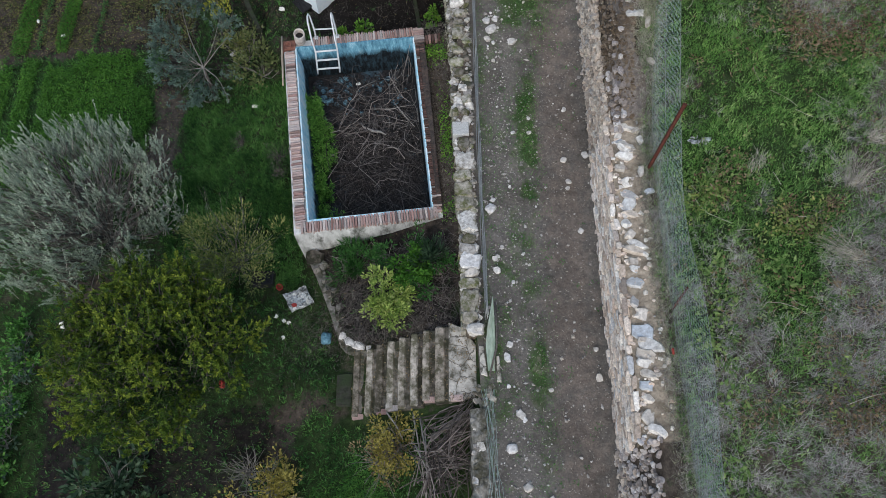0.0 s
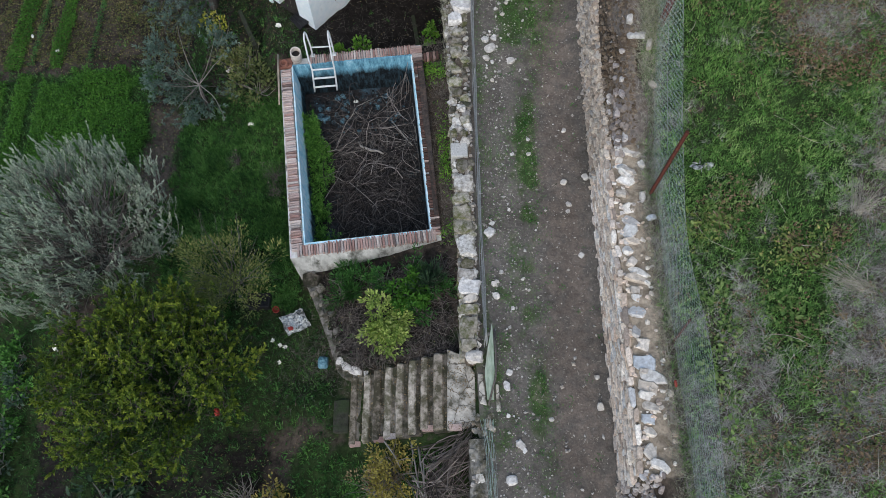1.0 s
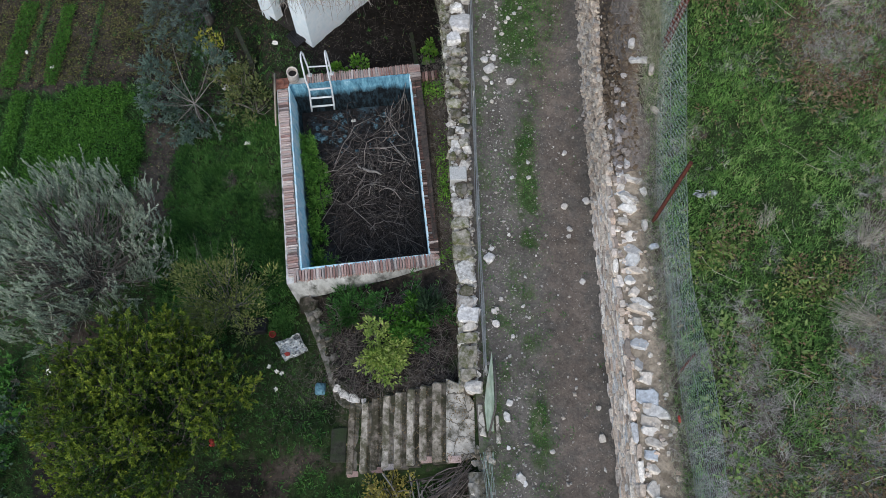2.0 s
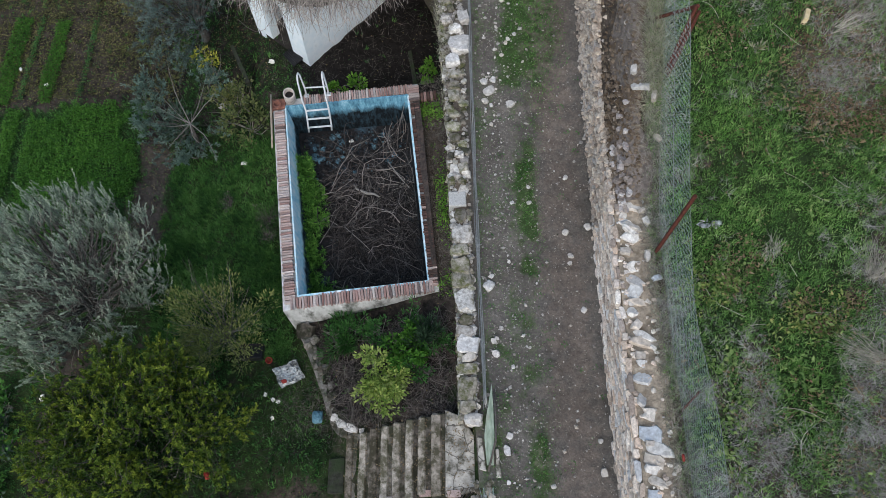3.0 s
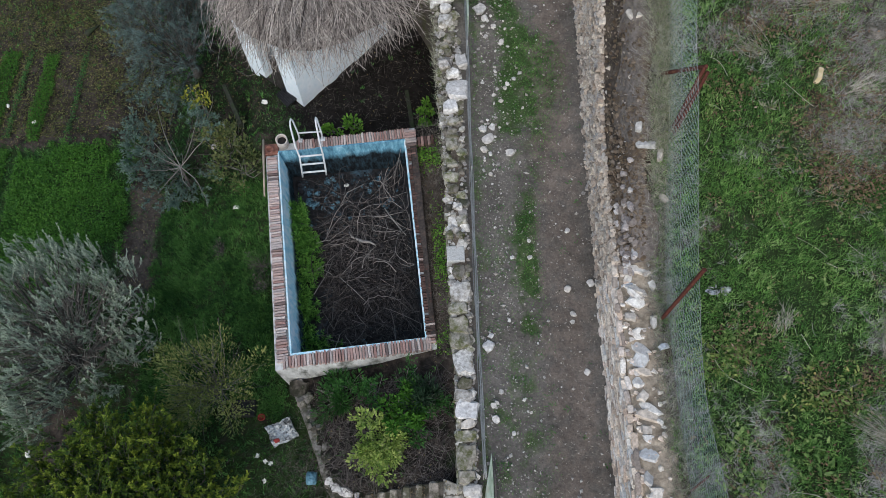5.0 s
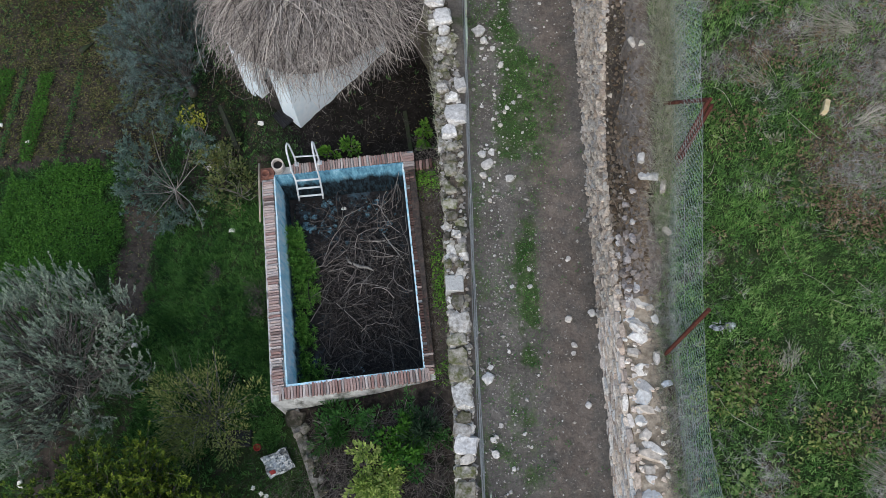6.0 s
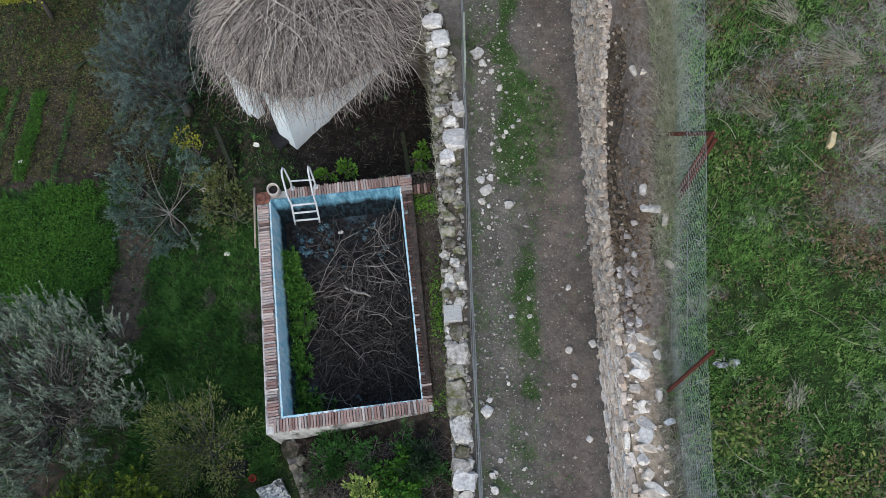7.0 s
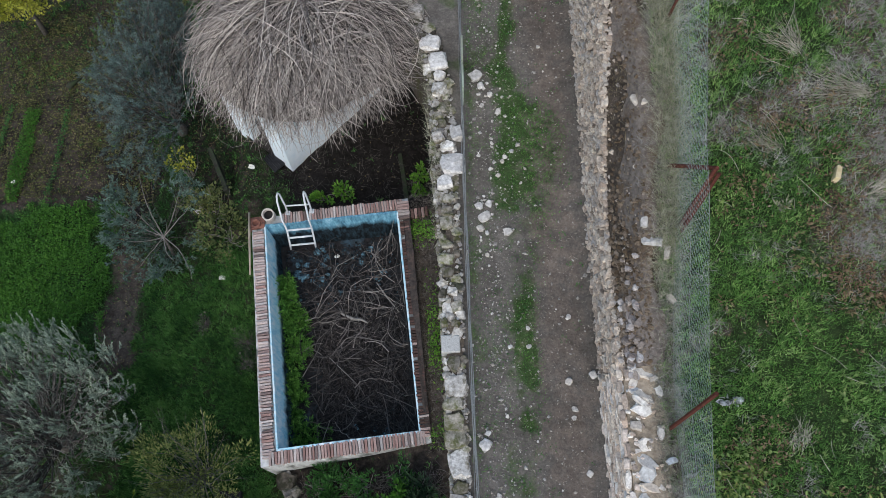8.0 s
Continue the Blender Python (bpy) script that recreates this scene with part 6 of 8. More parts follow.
def tree(name, label, at, crown_c, crown_r, shoots, per, shoot_l, leaf_l, leaf_w, material, trunk_r=0.12, limbs=9, up=0.6, clump=0.05, shell=0.55, twig_r=0.006, bark=None, rough=0.25, category="tree", lobes=10, lobe_r=0.45, plume=0.0, spray=None, hollows=()):
    """Tapered trunk, limbs to the lobes of an uneven crown, and leafy shoots over the lobes."""
    ob = empty(name, label, category, at)
    at = np.asarray(at, float)
    cc, cr = np.asarray(crown_c, float) - at, np.asarray(crown_r, float)
    d = rng.normal(0, 1, (lobes, 3))
    d[:, 2] = np.abs(d[:, 2]) * 0.9 - 0.25
    lob = cc + unit(d) * cr * (1 - lobe_r) * rng.uniform(0.15 if plume else 0.55, 1.08, (lobes, 1))
    for hx, hy, hr in hollows:
        lob = lob[np.hypot(lob[:, 0] + at[0] - hx, lob[:, 1] + at[1] - hy) > hr]
    lobes = len(lob)
    fork = np.array([0, 0, max(0.3, cc[2] - cr[2] * 0.7)])
    part("trunk", tube_mesh("trunk", [(0, 0, -0.1), (0.03, 0.02, fork[2] * 0.5), tuple(fork)], [trunk_r * 1.3, trunk_r, trunk_r * 0.8], 9), bark or M_BARK, ob)
    k = rng.permutation(lobes)[:limbs]
    limb_p = bent(np.repeat(fork[None], len(k), 0), lob[k], 0.08, 7, rng)
    for line in limb_p:
        part("limb", fast_mesh("limb", *tubes(line[None], trunk_r * 0.55 * np.linspace(1, 0.25, 7)[None], 6), smooth=True), bark or M_BARK, ob)
    j = rng.integers(0, lobes, shoots)
    s = unit(rng.normal(0, 1, (shoots, 3)) + np.array([0, 0, 0.35]))
    base = lob[j] + s * cr * lobe_r * rng.uniform(shell, 1.0, (shoots, 1)) * rng.uniform(1 - rough, 1 + rough, (shoots, 1))
    out = unit(s * 0.8 + unit(base - cc) * 0.5 + np.array([0, 0, up]) + rng.normal(0, 0.3, (shoots, 3)))
    if plume:
        tuft = unit(unit(lob - cc) * 0.7 + np.array([0, 0, up]) + rng.normal(0, 0.25, (lobes, 3)))
        base = lob[j] + rng.normal(0, 0.5, (shoots, 3)) * cr * lobe_r
        out = unit(tuft[j] + rng.normal(0, plume, (shoots, 3)))
    ln = shoot_l * rng.uniform(0.5, 1.3, shoots)
    tip = base + out * ln[:, None]
    tagged(part("twig_spray", fast_mesh("twig_spray", *tubes(bent(base - out * ln[:, None] * 0.6, tip, 0.05, 4, rng), np.full((shoots, 1), twig_r) * np.linspace(1.2, 0.4, 4)[None], 3)), spray or bark or M_BARK, ob), kind="stuff")
    t = rng.uniform(0.0, 1.0, (shoots, per))
    pos = base[:, None] + (tip - base)[:, None] * t[..., None] + rng.normal(0, clump, (shoots, per, 3))
    way = out[:, None] * 0.9 + rng.normal(0, 0.35 if plume else 0.6, (shoots, per, 3))
    part("crown", fast_mesh("crown", *leaves(pos.reshape(-1, 3), way.reshape(-1, 3), leaf_l, leaf_w, rng)), material, ob)
    return ob


def crown_spots(n, centre, radii, gap, hollows=(), low=-0.35):
    """Places for the boughs' ends over the upper side of an uneven crown, at least gap apart."""
    c, r, out = np.asarray(centre, float), np.asarray(radii, float), []
    for _ in range(6000):
        d = unit(rng.normal(0, 1, 3))
        if d[2] < low:
            continue
        p = c + d * r * rng.uniform(0.62, 1.04)
        if any(math.hypot(p[0] - x, p[1] - y) < q for x, y, q in hollows) or any(np.linalg.norm((p - o)[:2]) < gap and abs(p[2] - o[2]) < 1.2 * gap for o in out):
            continue
        out.append(p)
        if len(out) == n:
            break
    return np.array(out)


def feathered(name, label, at, spots, heart, material, shoots, per, shoot_l, leaf_l, leaf_w, fan=0.35, up=0.8, splay=0.6, curl=0.2, spread=0.12, angle=0.6, trunk_r=0.12, inner=0, limbs=12, bark=None, spray=None, twig_r=0.006, ends=0.42, fork_at=None, category="tree"):
    """A tree whose boughs end in fans of leafy shoots: young pale leaves at each tip, lower and inner leaves darkened,
    with the crown's inner shade put in their tone.
    """
    ob = empty(name, label, category, at)
    at, bark = np.asarray(at, float), bark or M_BARK
    C, h = np.asarray(spots) - at, np.asarray(heart, float) - at
    m = len(C)
    fork = np.array(fork_at if fork_at else (0.0, 0.0, max(0.25, 0.5 * h[2])))
    part("trunk", tube_mesh("trunk", [(0, 0, -0.1), (0.03, 0.02, fork[2] * 0.5), tuple(fork)], [trunk_r * 1.3, trunk_r, trunk_r * 0.8], 9), bark, ob)
    axis = unit(unit(C - h) * splay + np.array([0, 0, up]) + rng.normal(0, 0.12, (m, 3)))
    k = rng.permutation(m)
    for line in bent(np.repeat(fork[None], min(limbs, m), 0), C[k[:limbs]], 0.08, 7, rng):
        part("limb", fast_mesh("limb", *tubes(line[None], trunk_r * 0.5 * np.linspace(1, 0.22, 7)[None], 6), smooth=True), bark, ob)
    if m > limbs:
        q = m - limbs
        boughs = bent(fork + (C[k[limbs:]] - fork) * rng.uniform(0.2, 0.5, (q, 1)), C[k[limbs:]], 0.1, 6, rng)
        tagged(part("small_wood", fast_mesh("small_wood", *tubes(boughs, np.full((q, 1), trunk_r * 0.16) * np.linspace(1, 0.4, 6)[None], 5)), bark, ob), kind="stuff")
    j = np.repeat(np.arange(m), shoots)
    n = len(j)
    d = unit(axis[j] + rng.normal(0, fan, (n, 3)))
    L = (shoot_l * rng.uniform(0.5, 1.25, n))[:, None]
    base = C[j] + rng.normal(0, spread, (n, 3)) - d * L * 0.25
    lift = np.array([0, 0, curl])

    def spot(t):
        return base[:, None] + d[:, None] * (L * t)[..., None] + lift * (L * t * t)[..., None]

    t = np.tile(np.linspace(-0.35, 1, 5)[None], (n, 1))
    tagged(part("twig_spray", fast_mesh("twig_spray", *tubes(spot(t), np.full((n, 1), twig_r) * np.linspace(1.3, 0.4, 5)[None], 3)), spray or bark, ob), kind="stuff")
    t = rng.uniform(0.05, 1.0, (n, per)) ** 0.85
    pos = spot(t) + rng.normal(0, 0.008, (n, per, 3))
    side = rng.normal(0, 1, (n, per, 3))
    way = d[:, None] + lift * t[..., None] + angle * side / (np.linalg.norm(side, axis=2, keepdims=True) + 1e-6)
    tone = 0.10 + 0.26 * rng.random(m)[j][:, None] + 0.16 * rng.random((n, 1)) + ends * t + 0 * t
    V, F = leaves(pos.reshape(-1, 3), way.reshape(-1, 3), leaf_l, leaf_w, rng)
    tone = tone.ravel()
    # Inner leaves take low tones, so their colour carries the crown's inner shade.
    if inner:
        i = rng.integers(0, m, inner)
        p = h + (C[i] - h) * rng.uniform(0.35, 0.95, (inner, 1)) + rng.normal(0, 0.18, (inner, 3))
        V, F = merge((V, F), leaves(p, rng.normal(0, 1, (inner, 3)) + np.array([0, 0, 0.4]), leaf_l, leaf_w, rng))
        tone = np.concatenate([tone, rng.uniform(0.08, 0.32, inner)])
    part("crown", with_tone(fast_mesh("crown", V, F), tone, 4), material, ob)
    return ob


def gz(x, y):
    return float(land_z(x, y))


# Bed plants.
bush("broadleaf_bush", "yellow-green broad-leaved bush growing in the stone-edged bed", (-2.17, -1.62, float(bed_z(-2.17, -1.62))), 0.64, 0.8, 2600, 0.085, 0.037, M_BEAN, stems=20, clumps=60, up=0.3)
bush("green_bush", "fresh green broad-leaved plant under the pool wall", (-1.62, -1.05, float(bed_z(-1.62, -1.05))), 0.5, 0.6, 900, 0.09, 0.05, M_CROP, stems=12, clumps=22, up=0.3)
bush("iris_clump", "dark strap-leaved clump below the pool wall", (-1.25, -0.75, float(bed_z(-1.25, -0.75))), 0.32, 0.5, 480, 0.26, 0.022, M_DARKPLANT, stems=10, clumps=16, up=1.2)
for x, y in ((-1.6, -0.45), (-2.2, -0.55), (-2.7, -0.5), (-1.45, -1.35), (-3.15, -0.7), (-1.05, -0.9)):
    bush("bed_weed", "dark green leafy weed in the planted bed", (x, y, float(bed_z(x, y))), 0.42, 0.36, 420, 0.085, 0.032, M_LAWN, stems=8, clumps=18, up=0.5, category="weed")
bush("iris_clump", "low strap-leaved clump at the pool corner", (-3.0, -0.65, float(bed_z(-3.0, -0.65))), 0.5, 0.3, 600, 0.24, 0.02, M_LAWN, stems=10, clumps=14, up=1.2)
n = 800
c = np.stack([rng.uniform(-3.3, -0.7, n), rng.uniform(-2.4, -0.4, n)], 1)
ok = c[:, 0] > bed_edge(c[:, 1]) + 0.1
c = c[ok]
a = rng.uniform(0, np.pi, len(c))
L = rng.uniform(0.15, 0.6, len(c))
d = np.stack([np.cos(a) * L / 2, np.sin(a) * L / 2, rng.normal(0, 0.03, len(c))], 1)
c3 = np.concatenate([c, (bed_z(c[:, 0], c[:, 1]) + rng.uniform(0.02, 0.16, len(c)))[:, None]], 1)
M_BED_TWIG = tinted("bed_twigs", [(0.04, 0.035, 0.034), (0.10, 0.09, 0.086), (0.17, 0.15, 0.145), (0.07, 0.06, 0.058), (0.25, 0.23, 0.21)], "island", 0.9, 20)
thing("bed_twigs", fast_mesh("bed_twigs", *tubes(bent(c3 - d, c3 + d, 0.1, 5, rng), np.full((len(c), 5), 0.003), 4)), M_BED_TWIG, "dry grey twigs covering the planted bed", "twigs", kind="stuff")

n = 3800
x, y = rng.uniform(-3.6, -0.7, n), rng.uniform(-2.5, -0.4, n)
ok = (x > bed_edge(y) + 0.12) & (rng.random(n) < 0.2 + 0.9 * patches(x, y, 2.0, 29))
x, y = x[ok], y[ok]
thing("bed_stalks", fast_mesh("bed_stalks", *blades(np.stack([x, y, bed_z(x, y)], 1), 0.15, 0.009, rng, 1.8)), M_STRAW_OLD, "withered stalks and leaves over the planted bed", "stalks", kind="stuff")
# Heap of cut canes beside the stairs.
groups = []
for cnt, (cx, cy, cz), ang, spread, lo, hi, (sx, sy, sz) in ((70, (-0.72, -4.25, -0.38), 0.72, 0.32, 0.6, 1.15, (0.20, 0.22, 0.14)), (55, (-0.85, -4.95, -0.62), -0.15, 0.6, 0.5, 1.1, (0.2, 0.22, 0.12)), (40, (-1.1, -5.0, -0.72), 1.45, 0.35, 0.8, 1.6, (0.16, 0.3, 0.08))):
    c = rng.normal(0, 1, (cnt, 3)) * np.array([sx, sy, sz]) * 0.7 + np.array([cx, cy, cz])
    a = rng.normal(ang, spread, cnt)
    L = rng.uniform(lo, hi, cnt)
    d = np.stack([np.cos(a) * L / 2, np.sin(a) * L / 2, 0.25 * np.cos(a) * L / 2], 1)
    groups.append(bent(c - d, c + d, 0.08, 5, rng))
P = np.concatenate(groups)
P[..., 0] = np.minimum(P[..., 0], -0.2)
P[..., 1] = np.where(P[..., 0] < -0.62, np.minimum(P[..., 1], -3.95), np.minimum(P[..., 1], -3.7))
P[..., 2] = np.maximum(P[..., 2], land_z(np.minimum(P[..., 0], -0.62), np.minimum(P[..., 1], -4.1)) + 0.02)
cane_heap = empty("cane_heap", "heap of dry cut canes beside the stairs", "canes")
M_CANE = tinted("cut_canes", [(0.028, 0.023, 0.021), (0.085, 0.072, 0.066), (0.24, 0.21, 0.19), (0.045, 0.038, 0.034)], "object", 0.85, 10)
for line in P:
    part("cane", fast_mesh("cane", *tubes(line[None], rng.uniform(0.006, 0.013) * np.linspace(1.1, 0.6, 5)[None], 5)), M_CANE, cane_heap)
for i, (x0, y0, x1, y1) in enumerate([(-1.55, -4.0, -1.28, -5.7), (-1.42, -4.1, -1.15, -5.9), (-1.32, -4.3, -1.3, -6.0), (-1.5, -4.6, -0.95, -5.8), (-2.05, -4.0, -1.75, -4.45)]):
    thing("cane", tube_mesh("cane", [(x0, y0, -0.6), (0.5 * (x0 + x1) + 0.03, 0.5 * (y0 + y1), -0.72), (x1, y1, -0.95)], [0.014, 0.013, 0.008], 6), M_TWIG, "long pale cut cane leaning beside the stairs", "cane", "canes")
M_OCHRE = leafy("ochre_leaves", [(0.11, 0.10, 0.025), (0.24, 0.21, 0.05), (0.37, 0.32, 0.08), (0.50, 0.44, 0.14)], 2.0, 0.25)
bush("autumn_bush", "sparse yellowing bush beside the cane heap", (-1.85, -4.5, gz(-1.85, -4.5)), 0.68, 0.95, 1500, 0.06, 0.034, M_OCHRE, stems=16, clumps=40, bare=40)
bush("russet_bush", "low bush with russet withered leaves beside the stairs", (-2.2, -4.9, gz(-2.2, -4.9)), 0.7, 0.5, 600, 0.06, 0.03, M_BROWNLEAF, stems=12, clumps=24, bare=30)
bush("yellow_bush", "yellow leaved bush with bare twigs at the garden edge", (-4.45, -5.35, gz(-4.45, -5.35)), 0.78, 0.85, 1700, 0.065, 0.036, M_OCHRE, stems=14, clumps=44, bare=40)
bush("bare_bush", "bare grey twiggy bush in the garden", (-4.95, -4.95, gz(-4.95, -4.95)), 0.5, 0.8, 40, 0.06, 0.02, M_SHRUB, stems=16, clumps=10, bare=50)

# ---- garden trees ----
rng = np.random.default_rng(153)
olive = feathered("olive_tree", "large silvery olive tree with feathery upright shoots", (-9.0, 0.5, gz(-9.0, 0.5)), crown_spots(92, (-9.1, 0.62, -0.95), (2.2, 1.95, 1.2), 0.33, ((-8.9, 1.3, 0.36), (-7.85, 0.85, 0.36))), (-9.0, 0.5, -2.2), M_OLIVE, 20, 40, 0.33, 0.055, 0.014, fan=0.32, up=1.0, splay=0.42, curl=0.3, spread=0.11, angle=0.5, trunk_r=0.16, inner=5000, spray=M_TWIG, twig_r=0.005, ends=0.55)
n = 750
d = unit(rng.normal(0, 1, (n, 3))) * np.array([2.0, 1.8, 1.0])
A = np.array([-9.05, 0.65, -1.3]) - np.asarray(olive.location) + d * rng.uniform(0.3, 0.85, (n, 1))
B = A + unit(d * 0.5 + np.array([0, 0, 0.8]) + rng.normal(0, 0.5, (n, 3))) * rng.uniform(0.25, 0.6, (n, 1))
tagged(part("inner_brush", fast_mesh("inner_brush", *tubes(bent(A, B, 0.1, 5, rng), np.full((n, 1), 0.0055) * np.linspace(1.2, 0.4, 5)[None], 3)), M_TWIG, olive, "bare grey inner twigs"), kind="stuff")
rng = np.random.default_rng(261)
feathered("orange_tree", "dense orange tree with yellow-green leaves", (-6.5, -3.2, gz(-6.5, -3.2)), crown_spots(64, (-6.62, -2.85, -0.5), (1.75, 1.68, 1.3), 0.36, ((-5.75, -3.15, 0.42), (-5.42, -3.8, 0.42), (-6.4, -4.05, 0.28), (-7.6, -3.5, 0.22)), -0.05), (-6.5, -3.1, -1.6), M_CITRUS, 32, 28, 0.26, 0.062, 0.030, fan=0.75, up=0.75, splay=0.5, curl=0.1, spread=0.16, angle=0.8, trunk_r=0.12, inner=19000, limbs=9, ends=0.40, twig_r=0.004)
bush("pomegranate_bush", "sparse yellow-green shrub with pale stems", (-5.72, -0.25, gz(-5.72, -0.25)), 1.1, 1.8, 5600, 0.10, 0.025, M_POMEGRANATE, stems=40, stem_r=0.008, clumps=80, up=1.0, bare=60, bark=M_TWIG)
rng = np.random.default_rng(351)
FIG_TIPS = [(-8.0, 5.75, -1.0), (-7.6, 6.2, -0.9), (-6.62, 6.0, -0.95), (-6.35, 5.45, -1.0), (-8.1, 5.35, -1.1), (-7.8, 4.7, -1.3), (-6.75, 4.3, -1.5), (-6.35, 3.9, -1.7), (-7.5, 4.15, -1.5)]
spots = np.array([(x + rng.normal(0, 0.18), y + rng.normal(0, 0.18), z + rng.normal(0, 0.15)) for x, y, z in FIG_TIPS[:6] for _ in range(5)])
spots = np.concatenate([spots[::2], rng.normal(0, 1, (8, 3)) * np.array([0.3, 0.35, 0.2]) + np.array([-7.8, 5.3, -1.5]), rng.normal(0, 1, (10, 3)) * np.array([0.35, 0.25, 0.12]) + np.array([-7.2, 4.5, -2.0])])
fig = feathered("fig_tree", "small tree with bare radiating limbs and blue-green leaf sprays", (-7.08, 4.72, gz(-7.08, 4.72)), spots, (-7.1, 4.9, -1.7), M_FIG, 7, 20, 0.32, 0.085, 0.026, fan=0.6, up=0.35, splay=0.9, curl=-0.1, angle=0.9, trunk_r=0.035, limbs=1, twig_r=0.003, ends=0.5, fork_at=(-0.03, 0.22, 0.9))
tips = np.array(FIG_TIPS) - np.array(fig.location)
for line in bent(np.tile([[-0.03, 0.22, 0.9]], (len(tips), 1)), tips, 0.06, 7, rng):
    part("bare_limb", fast_mesh("bare_limb", *tubes(line[None], 0.010 * np.linspace(1.3, 0.35, 7)[None], 6), smooth=True), M_TWIG, fig, "pale bare limb")
part("bare_limb", tube_mesh("bare_limb", [(0, 0, 0.2), (-0.02, 0.12, 0.6), (-0.03, 0.22, 0.9)], [0.035, 0.03, 0.02], 7), M_TWIG, fig, "pale bare limb")
rng = np.random.default_rng(457)
feathered("mimosa_tree", "tall feathery blue-grey tree beside the hut", (-7.5, 8.4, gz(-7.5, 8.4)), crown_spots(80, (-7.75, 8.95, -0.8), (1.08, 2.5, 1.2), 0.26, (), -0.5), (-7.5, 8.5, -1.8), M_BLUELEAF, 16, 40, 0.42, 0.065, 0.0085, fan=0.6, up=0.35, splay=0.8, curl=-0.15, spread=0.14, angle=0.9, trunk_r=0.12, inner=9000, twig_r=0.004)
bush("quince_bush", "leafy green bush with a few yellow leaves", (-6.55, 6.1, gz(-6.55, 6.1)), 0.5, 0.9, 420, 0.09, 0.045, M_SHRUB, stems=9, clumps=22)
tree("yellow_tree", "autumn-yellow fruit tree at the garden edge", (-12.3, 12.3, gz(-12.3, 12.3)), (-12.1, 12.2, -1.5), (1.5, 1.35, 0.9), 520, 20, 0.2, 0.085, 0.055, M_YELLOW, 0.07, 8, 0.3, 0.07, 0.4, lobes=10, lobe_r=0.42)
bush("quince_bush", "slender bush with yellow autumn leaves", (-7.0, 7.0, gz(-7.0, 7.0)), 0.42, 1.45, 190, 0.08, 0.045, M_YELLOW, stems=8, clumps=16, up=0.5)
bush("grey_bush", "grey-green leafy bush beside the fig tree", (-7.6, 5.35, gz(-7.6, 5.35)), 0.6, 0.9, 420, 0.11, 0.055, M_GREYBUSH, stems=14, clumps=26)
bush("grey_bush", "yellowing leafy bush between fig tree and pool", (-5.75, 5.1, gz(-5.75, 5.1)), 0.75, 1.0, 560, 0.10, 0.05, M_DULLSHRUB, stems=12, clumps=20)
bush("grey_bush", "yellowing leafy bush beside the hut yard", (-6.25, 5.75, gz(-6.25, 5.75)), 0.65, 1.1, 420, 0.10, 0.05, M_DULLSHRUB, stems=12, clumps=22, bare=16)
bush("loquat_bush", "dark glossy-leaved plant under the orange tree", (-7.9, -5.1, gz(-7.9, -5.1)), 0.95, 0.9, 420, 0.20, 0.085, M_DARKPLANT, stems=16, clumps=26)
thing("tree_guard", tube_mesh("tree_guard", [(-7.18 + 0.17 * math.cos(k), 4.62 + 0.17 * math.sin(k), gz(-7.1, 4.6) + 0.08) for k in np.linspace(3.4, 6.2, 12)], 0.016, 6), M_DIRTY_LIME, "pale collar round the foot of the fig tree", "tree guard")
for x, y, h in ((-3.0, 5.85, 0.3), (-3.45, 5.75, 0.3), (-1.35, 6.3, 0.35), (-1.2, 5.9, 0.3)):
    bush("weed_clump", "bright green weed clump in the dark yard", (x, y, gz(x, y)), 0.28, h, 240, 0.08, 0.04, M_WEED, stems=7, clumps=10)

for x, y, r in ((-5.05, 2.55, 0.34), (-5.0, 2.1, 0.26), (-6.1, 3.0, 0.22)):
    bush("dry_clump", "grey withered clump in the turf beside the pool", (x, y, gz(x, y)), r, 0.45, 60, 0.05, 0.02, M_STRAW_OLD, stems=9, clumps=10, bare=46, stem_r=0.005, bark=M_BED_TWIG, category="plant")

# ---- vegetable rows, crops and lawn ----
rng = np.random.default_rng(67)


def scatter(n, x0, x1, y0, y1, keep=None):
    x, y = rng.uniform(x0, x1, n), rng.uniform(y0, y1, n)
    if keep is not None:
        ok = keep(x, y)
        x, y = x[ok], y[ok]
    return x, y


x, y = scatter(62000, -14.8, -8.7, 2.4, 6.7, lambda x, y: (x < -9.0 + 1.7 * (patches(x, y, 1.3, 33) - 0.5)) & (y < 6.3 + 1.1 * (patches(x, y, 1.7, 35) - 0.5)) & (rng.random(len(x)) < 0.35 + patches(x, y, 1.8, 37)) & ((x > -12.0) | (np.sin((x + 0.05 * y) * 9) > -0.35)))
p = on_land(x, y)
p[:, 2] += rng.uniform(0.0, 0.16, len(x)) * (0.5 + patches(x, y, 2.5, 39))
a = rng.uniform(0, 2 * np.pi, len(x))
crop = leaves(p, np.stack([np.cos(a), np.sin(a), rng.uniform(0.0, 0.8, len(x))], 1), 0.062, 0.032, rng)
thing("crop_bed", fast_mesh("crop_bed", *crop), M_CROP, "dense bright green bed of low crops", "crops", kind="stuff")
